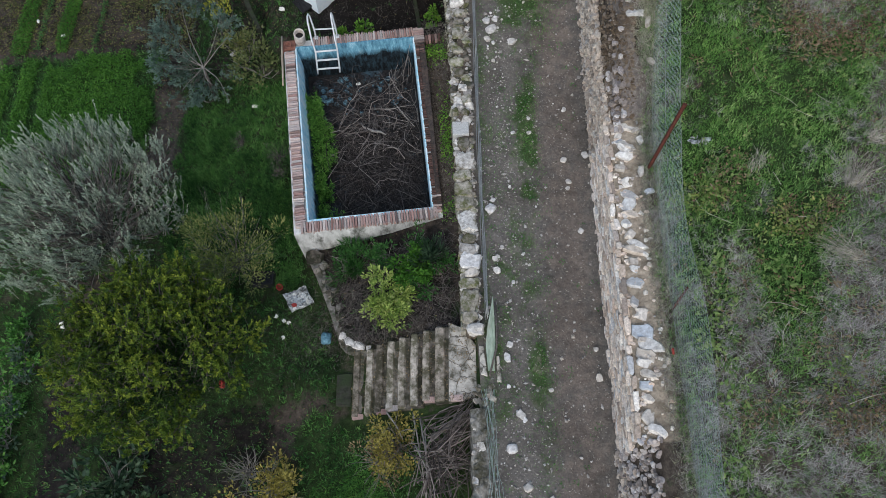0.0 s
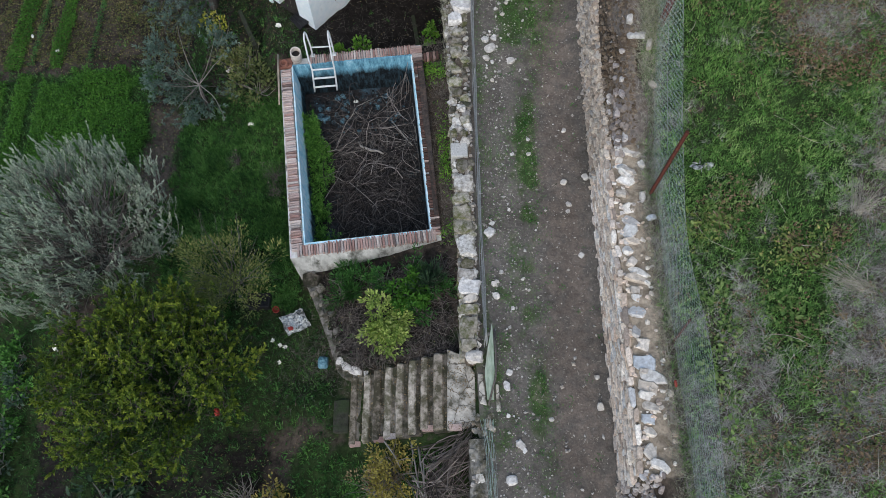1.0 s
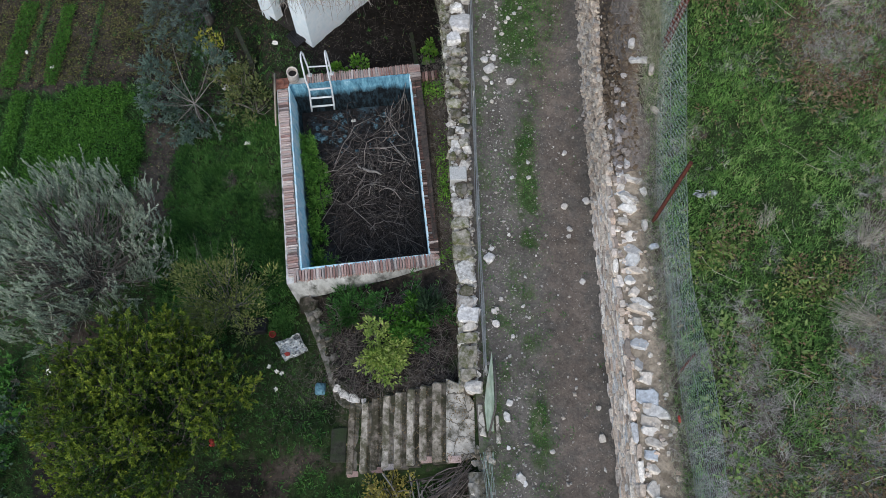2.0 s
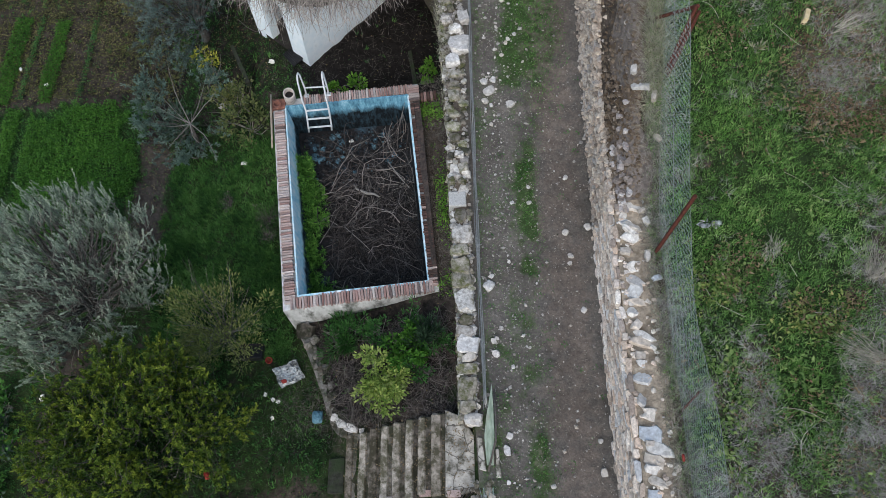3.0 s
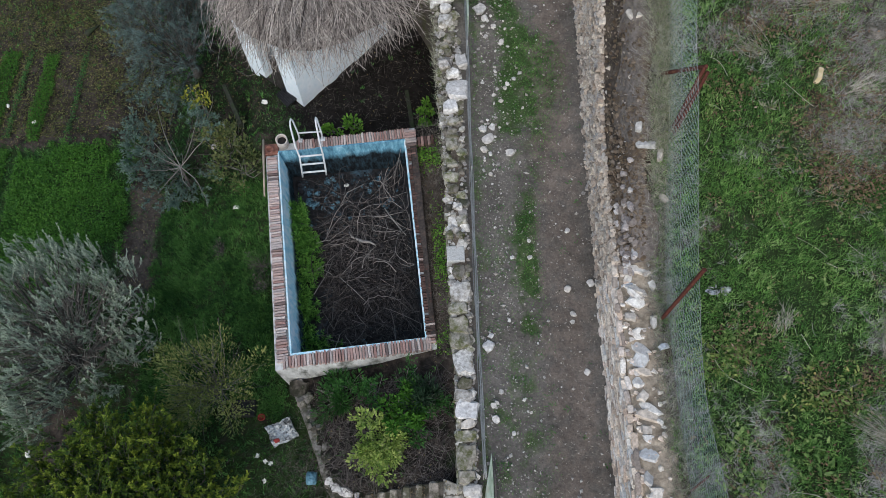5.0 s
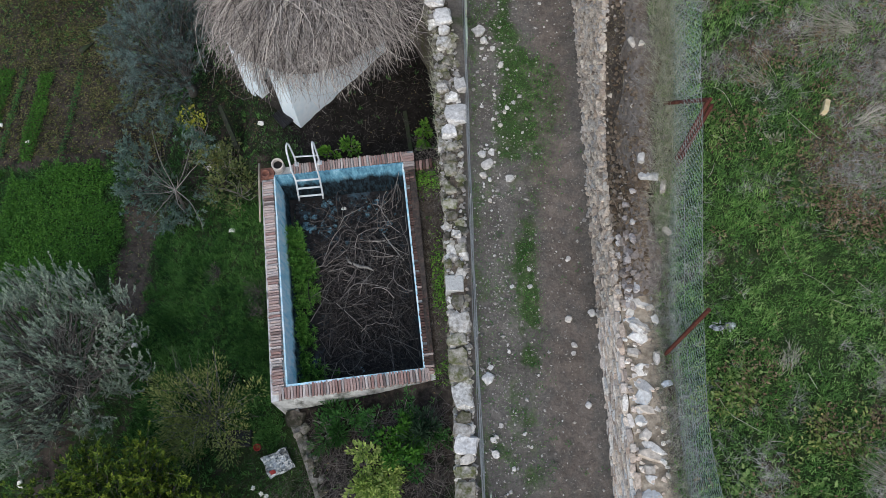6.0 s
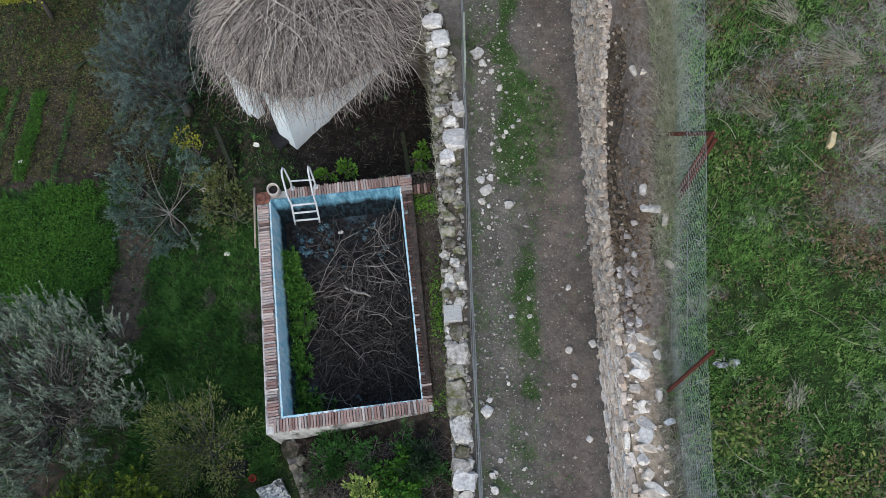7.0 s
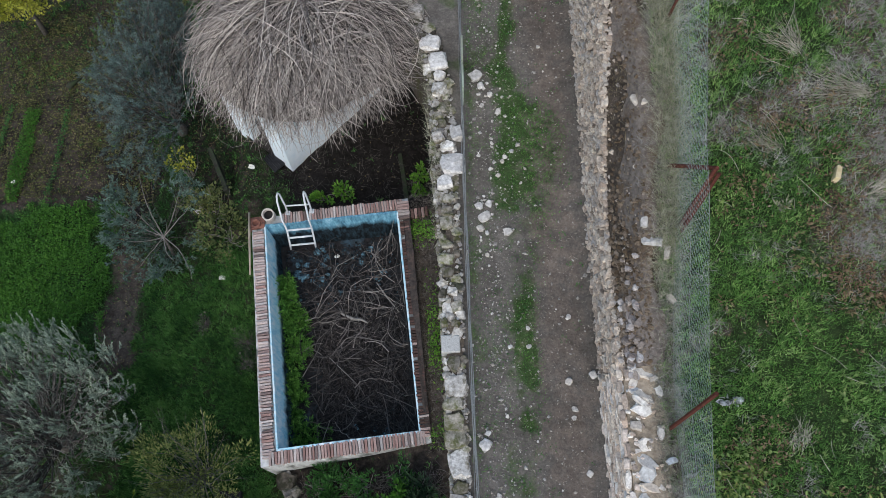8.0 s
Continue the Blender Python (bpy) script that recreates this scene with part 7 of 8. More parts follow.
for x0, x1, y0, y1, m, dens in ((-12.2, -11.7, 6.7, 9.6, M_CROP, 4200), (-13.5, -12.95, 6.7, 9.8, M_CROP, 4800), (-15.2, -14.5, 6.6, 10.5, M_CROP, 7000), (-11.0, -10.85, 6.8, 9.5, M_LAWN, 700), (-12.75, -12.6, 6.8, 9.8, M_LAWN, 800)):
    x, y = scatter(dens, x0, x1, y0, y1, lambda x, y: np.abs(x - 0.5 * (x0 + x1)) < 0.5 * (x1 - x0) * (0.75 + 1.1 * (patches(x, y, 2.2, 53) - 0.3)))
    p = on_land(x, y)
    p[:, 2] += rng.uniform(0.0, 0.12, len(x))
    a = rng.uniform(0, 2 * np.pi, len(x))
    thing("crop_row", fast_mesh("crop_row", *leaves(p, np.stack([np.cos(a), np.sin(a), rng.uniform(0, 0.9, len(x))], 1), 0.055, 0.022, rng)), m, "green row of young crops in bare soil", "crops", "crop rows", kind="stuff")
for i in range(26):
    y = -6.6 + 0.26 * i
    x = -10.9 + 0.15 * math.sin(i * 2.1) + rng.normal(0, 0.12)
    if y > -1.2:
        continue
    bush("bean_plant", "leafy grey-green bean plant in a garden row", (x, y, gz(x, y)), 0.4, 0.55, 150, 0.11, 0.055, M_TURF if i % 3 else M_GREYBUSH, stems=7, clumps=12, up=0.4)


def garden_grass(x, y):
    c = cover_of(x + rng.normal(0, 0.2, len(x)), y + rng.normal(0, 0.2, len(x)))
    bed = (x > bed_edge(y)) & (y > -2.6) & (y < 0.2)
    hut_in = (np.abs(x + 4.15) + np.abs(y - 8.7) < 2.2)
    stair = (x > -3.25) & (y > -4.05) & (y < -2.35)
    return (rng.random(len(x)) < 1.15 * c ** 1.7) & ~inside(POOL_OUT, x, y) & ~stair & ~hut_in & (~bed | (rng.random(len(x)) < 0.25)) & (x < west_edge(y) - 0.02)


x, y = scatter(300000, -14.8, -0.6, -6.8, 13.5, garden_grass)
thing("garden_grass", fast_mesh("garden_grass", *blades(on_land(x, y, -0.01), 0.09, 0.013, rng, 0.9)), M_LAWN, "dark rough garden grass", "grass", kind="stuff")
x, y = scatter(26000, -14.8, -0.6, -6.8, 13.5, garden_grass)
thing("grass_tufts", tussocks("grass_tufts", on_land(x, y, -0.01), 10, 0.08 + 0.16 * patches(x, y, 1.9, 87) ** 2, 0.019, rng, 0.8, 0.6, 0.1 + 0.75 * patches(x, y, 1.6, 89)), M_TURF_TUFT, "dark uneven tufts of garden grass", "grass", kind="stuff")
M_LITTER = leafy("leaf_litter", [(0.07, 0.045, 0.025), (0.15, 0.11, 0.055), (0.25, 0.21, 0.09), (0.40, 0.34, 0.20)], 1.2, 0.2)
x, y = scatter(44000, -14.8, -8.0, 6.4, 13.5, lambda x, y: (rng.random(len(x)) < 0.22 + 1.9 * patches(x, y, 1.2, 67) ** 2) & ~((x < -8.9) & (y < 6.8)))
a = rng.uniform(0, 2 * np.pi, len(x))
M_OLD_LEAVES = leafy("olive_leaf_litter", [(0.038, 0.040, 0.016), (0.080, 0.092, 0.026), (0.135, 0.145, 0.040), (0.27, 0.23, 0.11)], 0.9, 0.2)
thing("leaf_litter", fast_mesh("leaf_litter", *leaves(on_land(x, y, 0.015), np.stack([np.cos(a), np.sin(a), rng.uniform(-0.1, 0.4, len(x))], 1), 0.055, 0.028, rng)), M_OLD_LEAVES, "olive and brown leaf litter under the fruit tree", "leaves", kind="stuff")
thing("stump", tube_mesh("stump", [(-11.12, 10.25, gz(-11.1, 10.2) + 0.05), (-11.0, 10.3, gz(-11, 10.3) + 0.12), (-10.75, 10.5, gz(-10.75, 10.5) + 0.1)], [0.08, 0.07, 0.015], 8), M_MOSSY, "short grey stump lying in the leaf litter", "stump")


def turf_keep(x, y):
    e = 1.2 * (patches(x, y, 1.1, 43) - 0.5)
    return (x > -7.8 + e) & (x < along(y, [-0.3, 4.9], [-4.25, -4.95])) & (y < 4.6 + e) & (y > -0.9 + e) & (rng.random(len(x)) < 0.08 + 2.0 * patches(x, y, 1.5, 45) ** 2.2)


x, y = scatter(16000, -8.6, -4.2, -1.4, 5.2, turf_keep)
thing("turf_tufts", tussocks("turf_tufts", on_land(x, y, -0.005), 11, 0.10 + 0.22 * patches(x, y, 2.6, 47) ** 2, 0.018, rng, 0.75, 0.7, 0.12 + 0.8 * patches(x, y, 1.7, 99)), M_TURF_TUFT, "uneven tufts of fresh grass beside the pool", "grass", kind="stuff")
x, y = scatter(90000, -8.6, -4.2, -1.4, 5.2, turf_keep)
x2, y2 = scatter(16000, -3.6, -1.6, -6.4, -4.6, lambda x, y: rng.random(len(x)) < 1.2 * np.exp(-(((x + 2.7) / 0.6) ** 2 + ((y + 5.6) / 0.7) ** 2)))
x, y = np.concatenate([x, x2]), np.concatenate([y, y2])
thing("turf", fast_mesh("turf", *blades(on_land(x, y, -0.005), 0.06 + 0.2 * patches(x, y, 2.6, 47) ** 2, 0.013, rng, 0.8)), M_TURF, "fresh green uneven turf beside the pool", "grass", kind="stuff")
x, y = scatter(16000, -14.8, -1.2, -6.6, 13.5, garden_grass)
p = on_land(x, y, 0.03)
a = rng.uniform(0, 2 * np.pi, len(x))
thing("garden_weeds", fast_mesh("garden_weeds", *leaves(p, np.stack([np.cos(a), np.sin(a), rng.uniform(0.1, 0.8, len(x))], 1), 0.075, 0.035, rng)), M_LAWN, "low broad-leaved weeds in the garden", "weeds", kind="stuff")
x, y = scatter(34000, -14.8, -1.0, -6.6, 13.5, lambda x, y: (cover_of(x, y) < 0.55) & (rng.random(len(x)) < np.where((y > 6) | ((x < -7.8) & (x > -9.1) & (y > 0.8)), 1.2, 0.25) * (0.2 + patches(x, y, 1.3, 49))) & ((x < -5.2) | (y < 5) | (rng.random(len(x)) < 0.12)) & ~inside(POOL_OUT, x, y) & (x < west_edge(y) - 0.05) & ~((x > -3.25) & (y > -4.05) & (y < -2.35)))
p = on_land(x, y, 0.02)
a = rng.uniform(0, 2 * np.pi, len(x))
thing("fallen_leaves", fast_mesh("fallen_leaves", *leaves(p, np.stack([np.cos(a), np.sin(a), rng.uniform(-0.1, 0.2, len(x))], 1), 0.05, 0.022, rng)), M_LITTER, "fallen brown leaves and straw on bare soil", "leaves", kind="stuff")
x, y = scatter(13000, -1.75, -0.62, 0.0, 6.2, lambda x, y: (x < west_edge(y) - 0.02) & ~inside(POOL_OUT, x, y) & (x > along(y, [0, 5.4], [-1.0, -1.5])))
lush = np.exp(-((y - 2.3) / 0.75) ** 2) * (x > along(y, [0, 5.4], [-0.9, -1.25])) + 0.9 * np.exp(-((y - 4.55) / 0.25) ** 2) + 0.4 * np.exp(-((y - 0.2) / 0.3) ** 2)
keep = rng.random(len(x)) < np.clip(lush, 0, 1) * 2.4 * patches(x, y, 2.3, 15) ** 1.4
thing("pool_side_straw", fast_mesh("pool_side_straw", *blades(on_land(x[~keep], y[~keep], -0.01), 0.14, 0.009, rng, 1.5)), M_STRAW_OLD, "brown dead stalks between pool and road wall", "stalks", kind="stuff")
x, y = x[keep], y[keep]
p = on_land(x, y, 0.0)
p[:, 2] += rng.uniform(0.0, 0.14, len(x))
a = rng.uniform(0, 2 * np.pi, len(x))
thing("pool_side_weeds", fast_mesh("pool_side_weeds", *leaves(p, np.stack([np.cos(a), np.sin(a), rng.uniform(0, 0.9, len(x))], 1), 0.07, 0.024, rng)), M_WEED, "green weed tufts between pool and road wall", "weeds", kind="stuff")
x, y = scatter(9000, -1.9, -0.55, 3.6, 10.0, lambda x, y: (np.abs(x - west_edge(y) - 0.02) < 0.10) & (rng.random(len(x)) < 0.2 + 1.2 * patches(x, y, 2.2, 113)))
thing("wall_foot_grass", fast_mesh("wall_foot_grass", *blades(np.stack([x, y, road_z(y) + 0.02], 1), 0.2, 0.008, rng, 1.4)), M_FENCE_GRASS, "dry yellowish grass along the edge of the low wall", "grass", kind="stuff")
x, y = scatter(1500, -5.2, -1.1, 5.3, 8.5, lambda x, y: (x < west_edge(y) - 0.05) & (y < 7.0 + 0.6 * np.abs(x + 4.2)) & (rng.random(len(x)) < 0.2 + patches(x, y, 1.4, 27)))
thing("yard_stalks", fast_mesh("yard_stalks", *blades(on_land(x, y, 0.0), 0.22, 0.007, rng, 2.0)), M_STRAW_OLD, "dead stalks lying on the black yard soil", "stalks", kind="stuff")
x, y = scatter(11000, -5.2, -2.9, -3.3, -0.6, lambda x, y: (x < bed_edge(y) - 0.12) & (rng.random(len(x)) < 1.5 * patches(x, y, 1.4, 25) ** 1.6 * np.exp(-(((x + 3.8) / 0.75) ** 2 + ((y + 2.0) / 0.8) ** 2))))
thing("dead_weeds", fast_mesh("dead_weeds", *blades(on_land(x, y, 0.0), 0.16, 0.008, rng, 1.6)), M_STRAW_OLD, "grey dead stalks beside the stone edging", "stalks", kind="stuff")

# ---- road surface: gravel, larger stones and the middle grass ----
x, y = scatter(9500, -0.2, 2.1, -7.0, 13.5, lambda x, y: rng.random(len(x)) < 0.25 + 0.75 * np.exp(-((x - along(y, [-6, 0, 5], [0.5, 0.25, 0.3])) / 0.45) ** 2))
n = len(x)
size = np.clip(rng.lognormal(-4.5, 0.55, n), 0.005, 0.045)
octa = np.array([[1, 0, 0], [0, 1, 0], [-1, 0, 0], [0, -1, 0], [0.1, 0.1, 0.65], [0, 0, -0.5]], float)
of = np.array([[0, 1, 4], [1, 2, 4], [2, 3, 4], [3, 0, 4], [1, 0, 5], [2, 1, 5], [3, 2, 5], [0, 3, 5]])
ang = rng.uniform(0, 2 * np.pi, n)
ca, sa = np.cos(ang), np.sin(ang)
O = octa[None] * (1 + rng.normal(0, 0.22, (n, 6, 1))) * size[:, None, None] * rng.uniform(0.6, 1.3, (n, 1, 3))
V = np.stack([O[..., 0] * ca[:, None] - O[..., 1] * sa[:, None], O[..., 0] * sa[:, None] + O[..., 1] * ca[:, None], O[..., 2]], -1)
V += np.stack([x, y, road_z(y) + 0.004], -1)[:, None]
F = of[None] + (np.arange(n) * 6)[:, None, None]
thing("road_gravel", fast_mesh("road_gravel", V.reshape(-1, 3), F.reshape(-1, 3)), M_PEBBLE, "pale gravel scattered over the dirt road", "gravel", kind="stuff")
rs = random.Random(101)
KNOWN = [(0.0, 0.0, 0.2), (0.05, 0.2, 0.12), (0.55, 4.02, 0.2), (0.1, 4.32, 0.26), (0.0, 4.55, 0.2), (0.2, 4.6, 0.16), (0.02, 4.1, 0.14), (0.15, 4.0, 0.13), (0.0, 7.42, 0.28), (0.1, 7.2, 0.15), (1.89, -2.95, 0.11), (1.9, -3.49, 0.16), (2.0, 1.21, 0.18), (1.62, 0.6, 0.14), (1.6, 0.45, 0.12), (1.55, 1.1, 0.13), (1.62, 2.3, 0.12), (0.42, -4.15, 0.2), (0.25, -4.75, 0.17), (0.5, -4.25, 0.1), (0.22, -3.1, 0.22), (0.28, -2.85, 0.12), (0.05, -1.1, 0.16), (0.08, -1.35, 0.17), (0.5, -5.4, 0.18), (0.85, 1.75, 0.11), (0.85, 2.1, 0.1), (1.8, -0.5, 0.12), (0.2, -0.85, 0.1), (0.62, -1.0, 0.1), (0.4, -1.6, 0.09), (0.9, -5.6, 0.14), (0.55, 5.6, 0.1), (0.45, 6.6, 0.12), (0.12, 6.75, 0.14), (0.3, 5.9, 0.1), (0.4, 5.2, 0.1), (0.5, 5.5, 0.12), (1.35, 8.1, 0.09)]
for i in range(70):
    KNOWN.append((abs(rs.gauss(0.0, 0.38)), rs.uniform(3.0, 8.8), min(0.13, 0.042 * math.exp(rs.gauss(0, 0.5)))))
for i in range(110):
    yy = rs.uniform(-6.5, 12)
    KNOWN.append((rs.choice([rs.gauss(0.3, 0.35), rs.uniform(-0.1, 2.0)]), yy, min(0.11, 0.036 * math.exp(rs.gauss(0, 0.5)))))
for i, (x, y, s) in enumerate(KNOWN):
    x = min(max(x, -0.12), 2.05)
    ob = stone("road_stone", "road_stone_flat" if i % 3 else "road_stone", PLATES if i % 3 else BOULDERS, i, (x, y, float(road_z(y)) + s * 0.1), (s * rs.uniform(0.75, 1.1), s * rs.uniform(0.6, 1.0), s * rs.uniform(0.25, 0.5)), (rs.uniform(-0.25, 0.25), rs.uniform(-0.25, 0.25), rs.uniform(0, 6)), M_ROADSTONE, None, "pale stone lying on the dirt road", "stone", "stones on the road")
x, y = scatter(170000, -0.25, 2.1, -7, 13.5, lambda x, y: rng.random(len(x)) < np.clip(verge(x, y) - 0.15, 0, 1) * (0.15 + 1.1 * patches(x, y, 3.0, 91)))
p = np.stack([x, y, road_z(y) - 0.01], -1)
thing("verge_grass", fast_mesh("verge_grass", *blades(p, 0.055, 0.010, rng, 1.0)), M_TURF, "short grass along the middle of the road", "grass", kind="stuff")
tufts = []
for x, y in zip(*scatter(230, -0.1, 2.05, -6.5, 12.5, lambda x, y: rng.random(len(x)) < 0.25 + patches(x, y, 0.8, 63))):
    tufts.append(plant_mass(int(rng.integers(6, 22)), [(x, y, float(road_z(y)))], rng.uniform(0.03, 0.09), 0.04, 0.045, 0.014, rng, 0.3))
thing("road_weeds", fast_mesh("road_weeds", *merge(*tufts)), M_LAWN, "small dark weed tufts in the dirt road", "weeds", kind="stuff")
x, y = scatter(2600, -0.1, 2.1, -7, 13.5)
a = rng.uniform(0, 2 * np.pi, len(x))
thing("road_straw", fast_mesh("road_straw", *leaves(np.stack([x, y, road_z(y) + 0.008], 1), np.stack([np.cos(a), np.sin(a), np.full(len(x), 0.05)], 1), 0.06, 0.006, rng)), M_STRAW, "bits of dry straw on the dirt road", "straw", kind="stuff")
x, y = scatter(2600, 2.22, 2.85, 0.95, 13.5, lambda x, y: rng.random(len(x)) < 0.15 + patches(x, y, 1.7, 65))
a = rng.uniform(0, 2 * np.pi, len(x))
thing("bank_litter", fast_mesh("bank_litter", *leaves(np.stack([x, y, field_z(x, y) + 0.07], 1), np.stack([np.cos(a), np.sin(a), rng.uniform(-0.1, 0.2, len(x))], 1), 0.09, 0.008, rng)), M_STRAW_OLD, "dead stalks strewn over the bare bank", "stalks", kind="stuff")
# Brown clods where the bank has washed out behind the crumbled lip.
M_CLOD = tinted("washed_out_clods", [(0.085, 0.060, 0.038), (0.15, 0.112, 0.078), (0.21, 0.168, 0.128), (0.11, 0.082, 0.058), (0.28, 0.24, 0.20)], "island", 0.95, 24, 0.01)
rs = random.Random(131)
clods = []
for i in range(1500):
    if i < 520:
        y, x, q = rs.gauss(2.4, 0.85), 2.2 + 0.42 * rs.random() ** 1.3, rs.uniform(0.025, 0.075)
    else:
        y, x, q = rs.uniform(1.0, 13.4), rs.gauss(2.39, 0.08), rs.uniform(0.015, 0.06)
    if y > 1.0 and (i >= 520 or y < 4.6):
        clods.append(((x, y, float(field_z(x, y)) + 0.05), (q, q * rs.uniform(0.8, 1.6), q * 0.6), (rs.uniform(-0.5, 0.5), rs.uniform(-0.5, 0.5), rs.uniform(0, 3))))
thing("bank_clods", fast_mesh("bank_clods", *joined(COBBLES + SLABS, clods)), M_CLOD, "brown earth clods washed out of the bank", "soil", kind="stuff")
x, y = scatter(5200, 2.2, 2.62, 1.6, 13.5, lambda x, y: rng.random(len(x)) < 0.1 + 1.1 * patches(x, y, 1.3, 165))
M_BANK_STRAW = leafy("bank_straw", [(0.13, 0.105, 0.05), (0.24, 0.195, 0.105), (0.36, 0.305, 0.19), (0.47, 0.42, 0.30)], 1.5, 0.2)
thing("bank_straw", fast_mesh("bank_straw", *blades(np.stack([x, y, field_z(x, y) + 0.03], 1), 0.13, 0.007, rng, 1.7)), M_BANK_STRAW, "withered straw hanging over the eroded bank", "straw", kind="stuff")
# Pale loose stones on the eastern bank.
for i, (x, y, s, up) in enumerate([(2.64, -0.1, 0.2, 0.05), (2.75, -0.5, 0.2, 0.05), (2.68, 0.55, 0.18, 0.05), (2.62, 0.75, 0.16, 0.05), (2.48, 5.0, 0.2, 0.05), (2.6, 4.9, 0.16, 0.05), (2.9, 1.9, 0.2, 0.04), (2.45, 4.0, 0.1, 0.02)]):
    stone("bank_stone", "bank_stone", PLATES, i, (x, y, gz(x, y) + up), (s * 0.6, s * 1.0, s * 0.35), (0.15, 0.1, i * 1.7), M_CAP, None, "pale rounded stone on the eastern bank", "stone", "stones on the bank")

n = 420
x, y = rng.uniform(2.2, 2.8, n), rng.uniform(0.9, 13, n)
q = np.clip(rng.lognormal(-3.4, 0.5, n), 0.008, 0.06) * np.where(x < 2.4, 1.1, 0.7)
O = octa[None] * (1 + rng.normal(0, 0.22, (n, 6, 1))) * q[:, None, None] * rng.uniform(0.6, 1.3, (n, 1, 3))
V = O + on_land(x, y, 0.005)[:, None]
thing("bank_chips", fast_mesh("bank_chips", V.reshape(-1, 3), (of[None] + (np.arange(n) * 6)[:, None, None]).reshape(-1, 3)), M_SLATE_FAR, "stone chips crumbled from the wall onto the bank", "gravel", kind="stuff")
n = 700
x, y = rng.uniform(-2.85, -0.3, n), rng.uniform(-3.85, -2.4, n)
k = np.searchsorted(-np.array(xs), -x)
z = np.where(x > -0.86, -0.25, -0.27 - 0.145 * np.clip(k, 1, 8) + 0.01)
a = rng.uniform(0, 2 * np.pi, n)
thing("stair_litter", fast_mesh("stair_litter", *leaves(np.stack([x, y, z + 0.01], 1), np.stack([np.cos(a), np.sin(a), rng.uniform(0, 0.25, n)], 1), 0.05, 0.02, rng)), M_BROWNLEAF, "dead leaves lying on the stairs", "leaves", kind="stuff")

# ---- eastern wire fence ----
fence = empty("wire_fence", "green chain-link fence on rusty red posts", "fence")


def fence_x(y):
    return along(y, [-8, -2, 0, 1.4, 4.3, 8, 14], [2.84, 2.85, 2.87, 2.92, 3.02, 3.10, 3.2])


rng = np.random.default_rng(71)
H = 1.42
cell = 0.075
cols = int(21.0 / cell)
yy = -7.5 + cell * np.arange(cols)
rowsn = int(H / (cell * 1.15)) + 1
zz = np.linspace(0, H, 2 * rowsn + 1)
zig = np.where(np.arange(len(zz)) % 2 == 0, -0.5, 0.5) * cell
P = np.zeros((cols, len(zz), 3))
P[..., 1] = yy[:, None] + zig[None]
P[..., 0] = fence_x(P[..., 1]) + ((0.11 + 0.05 * np.sin(P[..., 1] * 1.3)) * (zz / H)[None]) + 0.008 * (np.arange(cols) % 2)[:, None]
def fence_h(y):
    """How much of its full height the fence keeps as it sags to the south."""
    return along(y, [-6, -2, 0, 4], [0.72, 0.82, 0.92, 1.0])


top_sag = fence_h(P[..., 1]) - 0.07 * np.abs(np.sin(P[..., 1] * math.pi / 3.0 + 0.15))
P[..., 2] = land_z(P[..., 0] * 0 + 3.0, P[..., 1]) - 0.02 + zz[None] * top_sag
tagged(part("mesh", fast_mesh("mesh", *tubes(P, np.full(P.shape[:2], 0.0016), 3)), M_WIRE, fence, "green plastic-coated diamond mesh"), kind="stuff")
for zf in (0.03, 0.5, 1.0):
    y = np.arange(-7.5, 13.4, 0.25)
    x = fence_x(y) + (0.11 + 0.05 * np.sin(y * 1.3)) * zf
    z = land_z(np.full_like(y, 3.0), y) - 0.02 + H * zf * (fence_h(y) - 0.07 * np.abs(np.sin(y * math.pi / 3.0 + 0.15)))
    part("line_wire", tube_mesh("line_wire", np.stack([x, y, z], 1), 0.003, 4), M_WIRE_GREY, fence)


def rod(name, a, b, r, parent, label=""):
    a, b = Vector(a), Vector(b)
    return part(name, tube_mesh(name, [a, a.lerp(b, 0.5), b], r, 6, False), M_RUST, parent, label)


rod("post", (2.79, -0.02, 1.65), (2.95, 0.15, 3.36), 0.034, fence, "leaning red rusty post")
rod("post", (2.85, -2.75, 1.55), (2.95, -2.58, 2.25), 0.018, fence, "short rusty post")
rod("post", (3.0, 2.86, 2.55), (3.22, 3.22, 4.05), 0.036, fence, "rusty post")
rod("brace", (3.03, 2.80, 2.55), (3.27, 3.16, 4.0), 0.03, fence, "rusty angle-iron brace")
rod("brace", (2.86, 3.94, 2.95), (3.24, 3.22, 4.05), 0.034, fence, "rusty angle-iron brace")
rod("post", (3.0, 6.2, 3.55), (3.15, 6.3, 4.75), 0.024, fence, "rusty post")
# A light wire fence along the western wall.
fence2 = empty("garden_fence", "sagging light wire fence along the low road wall", "fence")
for zf, dx in ((0.08, 0.0), (0.18, 0.03), (0.28, 0.015), (0.38, 0.04), (0.48, 0.01), (0.58, 0.035)):
    y = np.arange(-2.4, 13.4, 0.3)
    part("line_wire", tube_mesh("line_wire", np.stack([wire_x(y) + dx + 0.01 * np.sin(y * 3 + zf * 9), y, road_z(y) + zf + 0.02 * np.sin(y * 2 + zf)], 1), 0.0065, 4), M_WIRE_GREY, fence2)
for y in (-2.3, 0.6, 3.4, 6.2, 9.0):
    x = float(wire_x(y))
    part("stake", tube_mesh("stake", [(x, y, float(road_z(y)) - 0.1), (x + 0.02, y, float(road_z(y)) + 0.62)], 0.014, 6), M_WIRE_GREY, fence2)
yy = np.arange(-8.0, -3.7, 0.06)
lines = []
